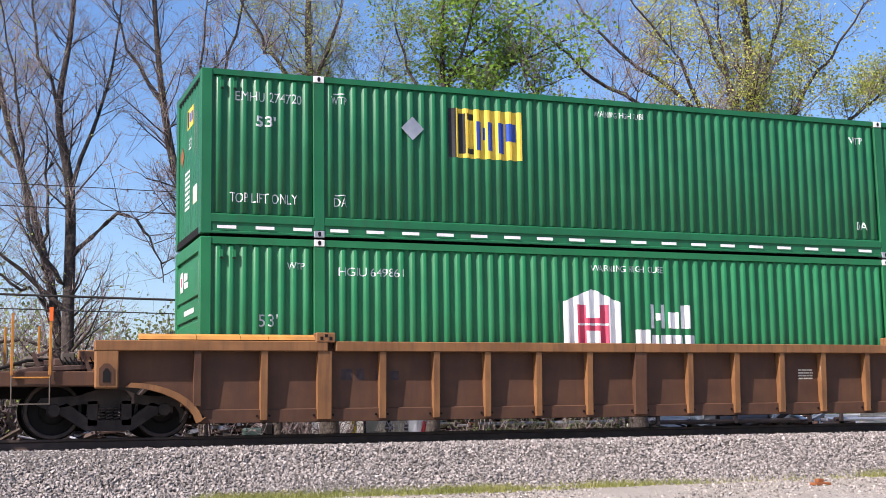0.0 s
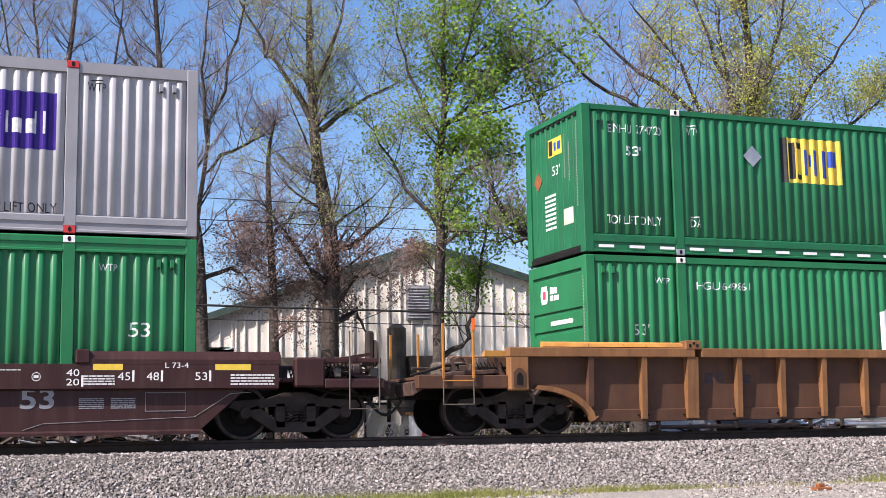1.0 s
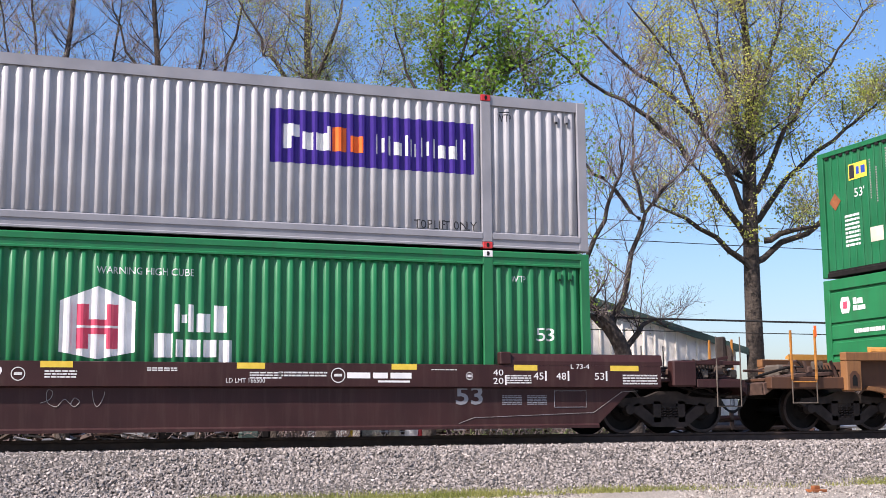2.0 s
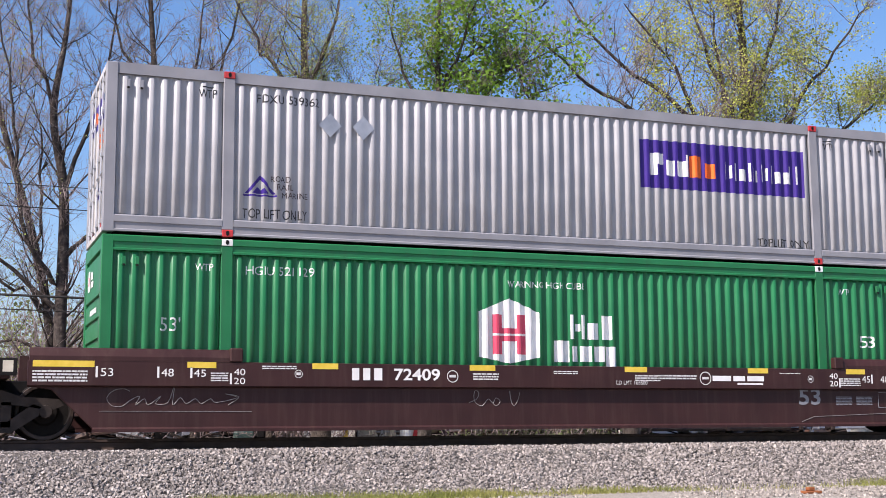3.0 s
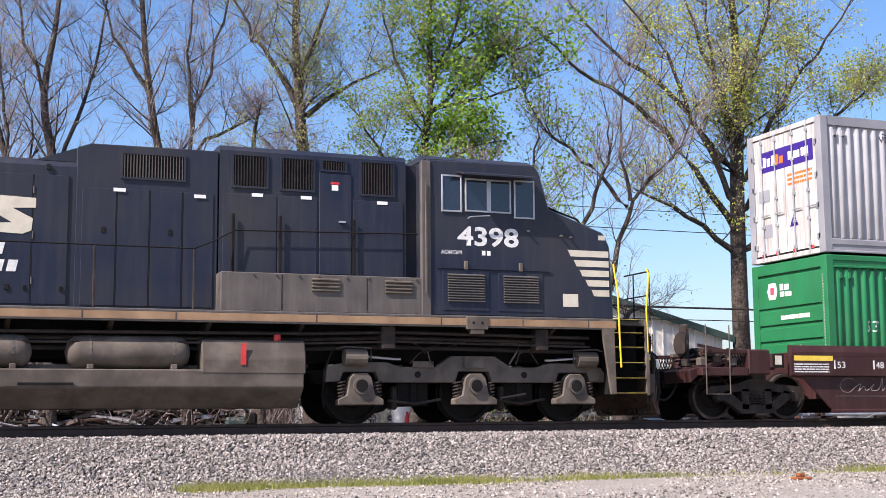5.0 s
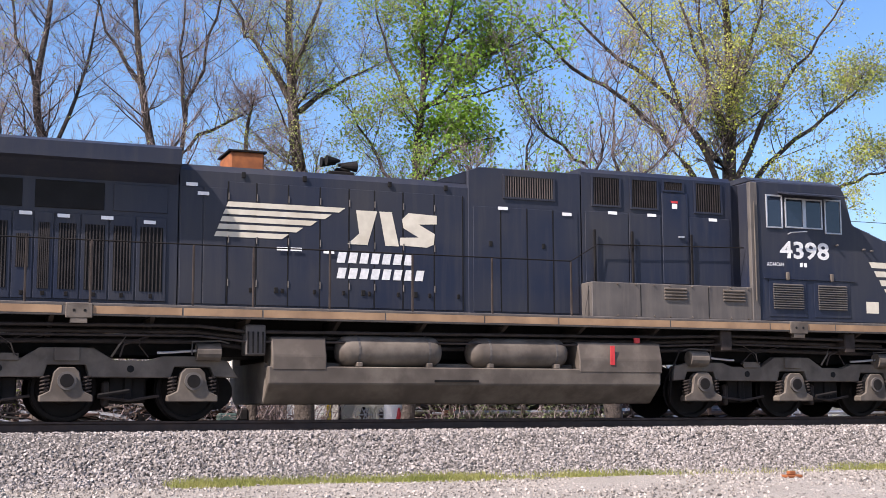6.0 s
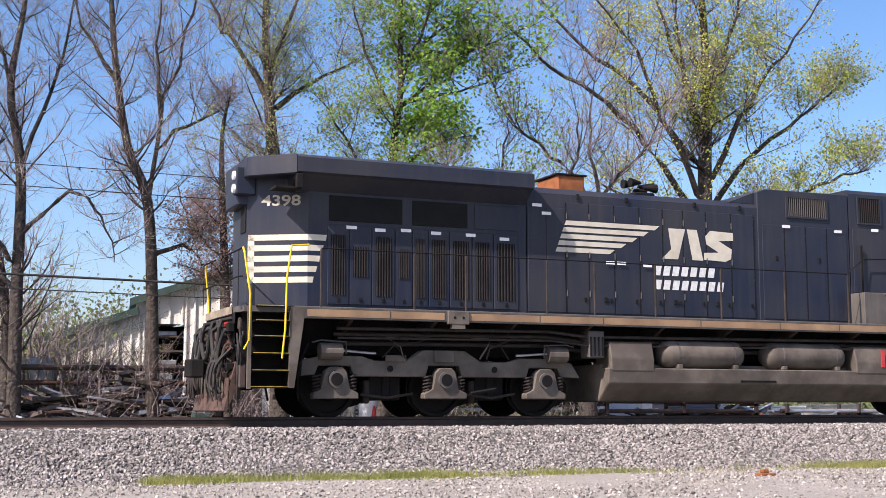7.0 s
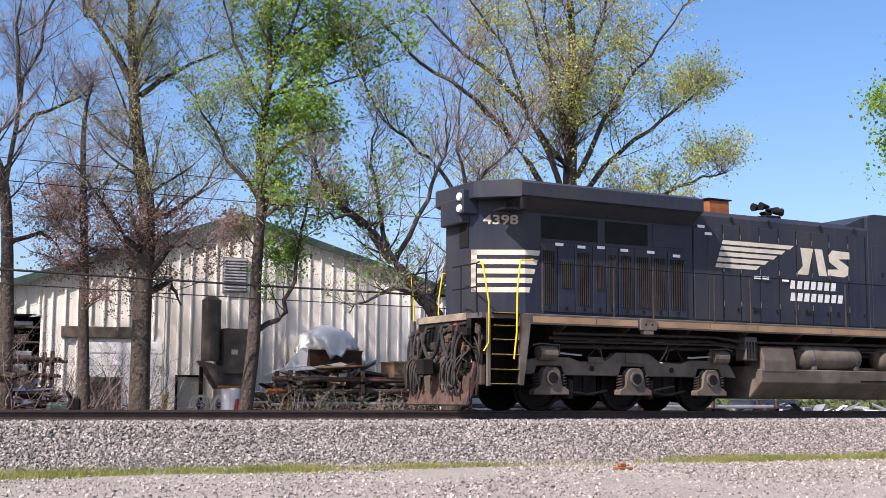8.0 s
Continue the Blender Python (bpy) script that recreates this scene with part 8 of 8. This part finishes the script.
tree("tall slender tree in fresh green leaf", 10.0, [(12.15, G), (12.3, 1.6), (12.42, 3.4), (12.45, 5.3), (12.5, 7.3), (12.6, 8.9), (12.7, 11.3), (12.9, 13.8)], 0.2,
     [[(12.3, 1.9), (13.2, 2.6), (13.65, 4), (14.05, 6), (14.3, 7.2)], [(12.5, 7.2), (13.7, 8.8), (14.8, 10.4)], [(12.6, 8.4), (14.2, 9.8), (16.0, 10.8)], [(12.7, 9.6), (14.4, 11.4), (16.2, 12.6)], [(12.45, 5.6), (11.4, 7.2), (10.6, 8.6)], [(12.5, 6.6), (13.4, 7.4), (14.3, 7.6)], [(12.6, 9), (13.2, 11), (13.8, 13)], [(12.4, 5.0), (13.2, 5.6), (14.0, 5.7)], [(12.6, 8.2), (11.8, 10), (11.4, 12)], [(12.6, 8.6), (14.2, 9.0), (15.8, 9.7)], [(12.7, 10.0), (14.8, 10.4), (16.5, 11.3)]],
     [("leaf_green", 10500, 0.11, 8.0, 20, 12.3, 99), ("leaf_green", 4600, 0.1, 5.6, 8.4, 12.3, 99), ("leaf_pale", 8000, 0.06, 4.5, 20, -99, 12.4), ("leaf_green", 2200, 0.08, 6.0, 20, -99, 12.4), ("leaf_green", 3000, 0.09, 4.2, 6.0, 12.6, 99), ("leaf_green", 800, 0.085, 0.8, 4.5, 12.5, 99)], 15, n1=11, n2=9, n3=6, len1=1.8, start=0.35, bark="bark_dark")
tree("dark leaning tree with bare crooked limbs and small buds", 9.0, [(18.0, G), (17.7, 1.9), (17.1, 3.0), (16.0, 4.1), (15.2, 5.0), (14.2, 5.7), (13.5, 6.8)], 0.27,
     [[(17.3, 2.8), (17.9, 4.6), (18.4, 6.2), (19.6, 7.5), (20.6, 9.2)], [(16.1, 4.0), (16.9, 5.8), (17.3, 7.2), (17.2, 8.4)], [(18.3, 6.0), (17.2, 7.1), (15.9, 8.0), (15.1, 9.3), (14.8, 10.8)], [(15.95, 4.2), (15.7, 5.7), (15.7, 7.3), (16, 8.6)], [(17.2, 2.9), (15.8, 3.3), (14.4, 2.5)], [(18.4, 6.2), (18.2, 8), (18.6, 10)], [(15.2, 5), (14.4, 5.2), (13.4, 5.0)], [(17.6, 2.2), (18.8, 3.2), (19.8, 3.0)]],
     [("leaf_green", 3600, 0.085, 2, 20, -99, 16.8), ("leaf_pale", 1200, 0.06, 2, 20, 15, 99)], 16, bark="bark_dark", n1=19, n2=9, n3=5, len1=1.7)
tree("broad spreading tree with thin yellow-green spring leaves", 14.0, [(25.5, G), (25.5, 4), (25.6, 8.4), (25.6, 10.4), (25.7, 12.5), (25.6, 14.6), (25.4, 17)], 0.33,
     [[(25.5, 7.2), (23.9, 9.4), (22.3, 12), (20.3, 13.9)], [(25.45, 6.2), (23, 9.0), (20.8, 10.4), (18.7, 11.4), (16.8, 12.6)], [(25.5, 7.8), (26.8, 10.1), (28.4, 12.6), (30.3, 15)], [(25.5, 6.8), (27.8, 9.2), (30.3, 11), (31.8, 12)], [(25.5, 5.6), (28.5, 7.2), (30.8, 8.4), (32.4, 8.8)], [(25.6, 9.5), (24.4, 12.7), (23.5, 15.4)], [(25.6, 10), (26.5, 13), (27.3, 16)], [(25.45, 5.4), (23.5, 6.8), (21.4, 7.8)], [(25.6, 8.6), (24.9, 12), (24.6, 15)], [(26.0, 6.4), (27.4, 6.9), (29.4, 7.0)], [(25.5, 8.2), (22.6, 11), (20.0, 12.4), (18.4, 14.2)]],
     [("leaf_yellow", 25000, 0.085, 5.5, 15.5, 21.2, 33), ("leaf_pale", 9000, 0.095, 5, 14, 25, 34)], 17, n1=16, n2=10, n3=4, len1=2.2)
far_tree = tree("leafy green tree standing alone", 20.0, [(51, G), (51, 5), (50.8, 10), (50.6, 14), (50.6, 18)], 0.4, [[(51, 6), (49.5, 9), (48.2, 12)], [(50.8, 9), (49.2, 12), (47.9, 14.6)], [(51, 7), (53, 10), (54, 13)], [(50.7, 11), (51.6, 14), (52.4, 17)]],
     [("leaf_green", 17000, 0.2, 5, 22, *ANY)], 18, n1=9, n3=4, len1=2.6)
far_tree.location.x += 1.3
tree("bare grey tree behind the yard", 20.0, [(-0.6, G), (-0.5, 4), (-0.8, 8), (-0.6, 12), (-0.4, 16)], 0.2, [[(-0.5, 4), (0.8, 8), (1.4, 12)], [(-0.7, 6), (-2, 9), (-2.8, 13)], [(-0.6, 8), (0.5, 11), (0.6, 15)]], [("leaf_pale", 1500, 0.08, 2, 20, *ANY)], 19, n2=8, n3=3, len1=2.6)


def thicket(name, x0, x1, y0, y1, height, n, leaf, label, seed, twigs=True, size=0.12):
    """Tangled low growth: upright bent stems with small leaves."""
    rng = random.Random(seed)
    t = thing(name, (x0 + x1) / 2, (y0 + y1) / 2, G, label, name.replace("_", " "), kind="stuff")
    stems, vs, fs = [], [], []
    for i in range(n):
        x, y = rng.uniform(x0, x1), rng.uniform(y0, y1)
        h = height * rng.uniform(0.3, 1.0) * (0.75 + 0.45 * noise.noise((x * 0.22, y * 0.1, seed)))
        pts = bend(Vector((x, y, G)), Vector((rng.gauss(0, 0.35), rng.gauss(0, 0.35), 1)), h, rng, 5, 0.22, 0.0)
        stems.append((pts, 0.012 * height / 2 + 0.004, 0.004))
        for k in range(4):
            p, d = at(pts, rng.uniform(0.2, 1))
            q = bend(p, d + Vector((rng.gauss(0, 1), rng.gauss(0, 1), rng.gauss(0, 0.6))), h * rng.uniform(0.15, 0.4), rng, 3, 0.2, 0.0)
            stems.append((q, 0.006, 0.003))
            for c0 in q[1:]:
                for _ in range(leaf[1]):
                    c = c0 + Vector((rng.gauss(0, size * 1.3), rng.gauss(0, size * 1.3), rng.gauss(0, size * 1.3)))
                    if c.z < G:
                        continue
                    u = Vector((rng.gauss(0, 1), rng.gauss(0, 1), rng.gauss(0, 1))).normalized() * size * rng.uniform(0.5, 1.2)
                    w = u.orthogonal() * 0.4
                    o = len(vs)
                    vs += [c, c + u * 0.5 + w, c + u, c + u * 0.5 - w]
                    fs.append((o, o + 1, o + 2, o + 3))
    a, b = spread_tubes(stems, 3)
    mesh_part("stem", a, b, M["twig"], t, False, "stuff")
    if vs:
        mesh_part("foliage", vs, fs, M[leaf[0]], t, False, "stuff")
    return t


thicket("brambles", 4.6, 10.4, 11.9, 13.0, 3.0, 270, ("leaf_brown", 1), "tangled brown leafless brambles by the trees", 31, size=0.05)
thicket("undergrowth", 13.4, 18.6, 10.2, 11.0, 2.2, 210, ("leaf_far", 1), "low spring undergrowth before the pipe racks", 32, size=0.07)
thicket("brush", -6, 4.2, 14.4, 17.4, 7.6, 900, ("leaf_pale", 1), "pale budding brush behind the yard", 33, size=0.09)
thicket("distant_woods", -40, 14, 44, 58, 12.5, 620, ("leaf_far", 6), "distant budding spring woods", 34, size=0.24)
thicket("brush", 3.6, 7.0, 13.6, 15.6, 4.4, 260, ("leaf_pale", 1), "bare tangled brush beside the warehouse", 36, size=0.05)
thicket("distant_woods", 26, 130, 50, 68, 3.6, 620, ("leaf_far", 4), "low distant green hedge and woods", 35, size=0.42)

# each with the take-up of the couplers ahead of it
MOVING = [(a_top, 0.0), (a_low, 0.0), (b_top, 0.22), (b_low, 0.22), (car_a, 0.0), (car_b, 0.2), (loco, 0.2)]


# ---- what moves ----
def motions():
    """The train rolls along the track; every wheelset turns on its own axle."""
    for ob, lead in MOVING:
        o = ORG[ob]
        walk(ob, [(t, pose(o.x + lead + s, o.y, o.z)) for t, s in RUN])
    for ws, radius in WHEELSETS:
        rows = []
        for i in range(121):
            t = i / 15
            turn = math.degrees(float(np.interp(t, RUN_T, RUN_S)) / radius)
            rows.append((t, Matrix.Translation(AXLE[ws]) @ Matrix.Rotation(radians(turn), 4, "Y")))
        walk(ws, rows)


motions()
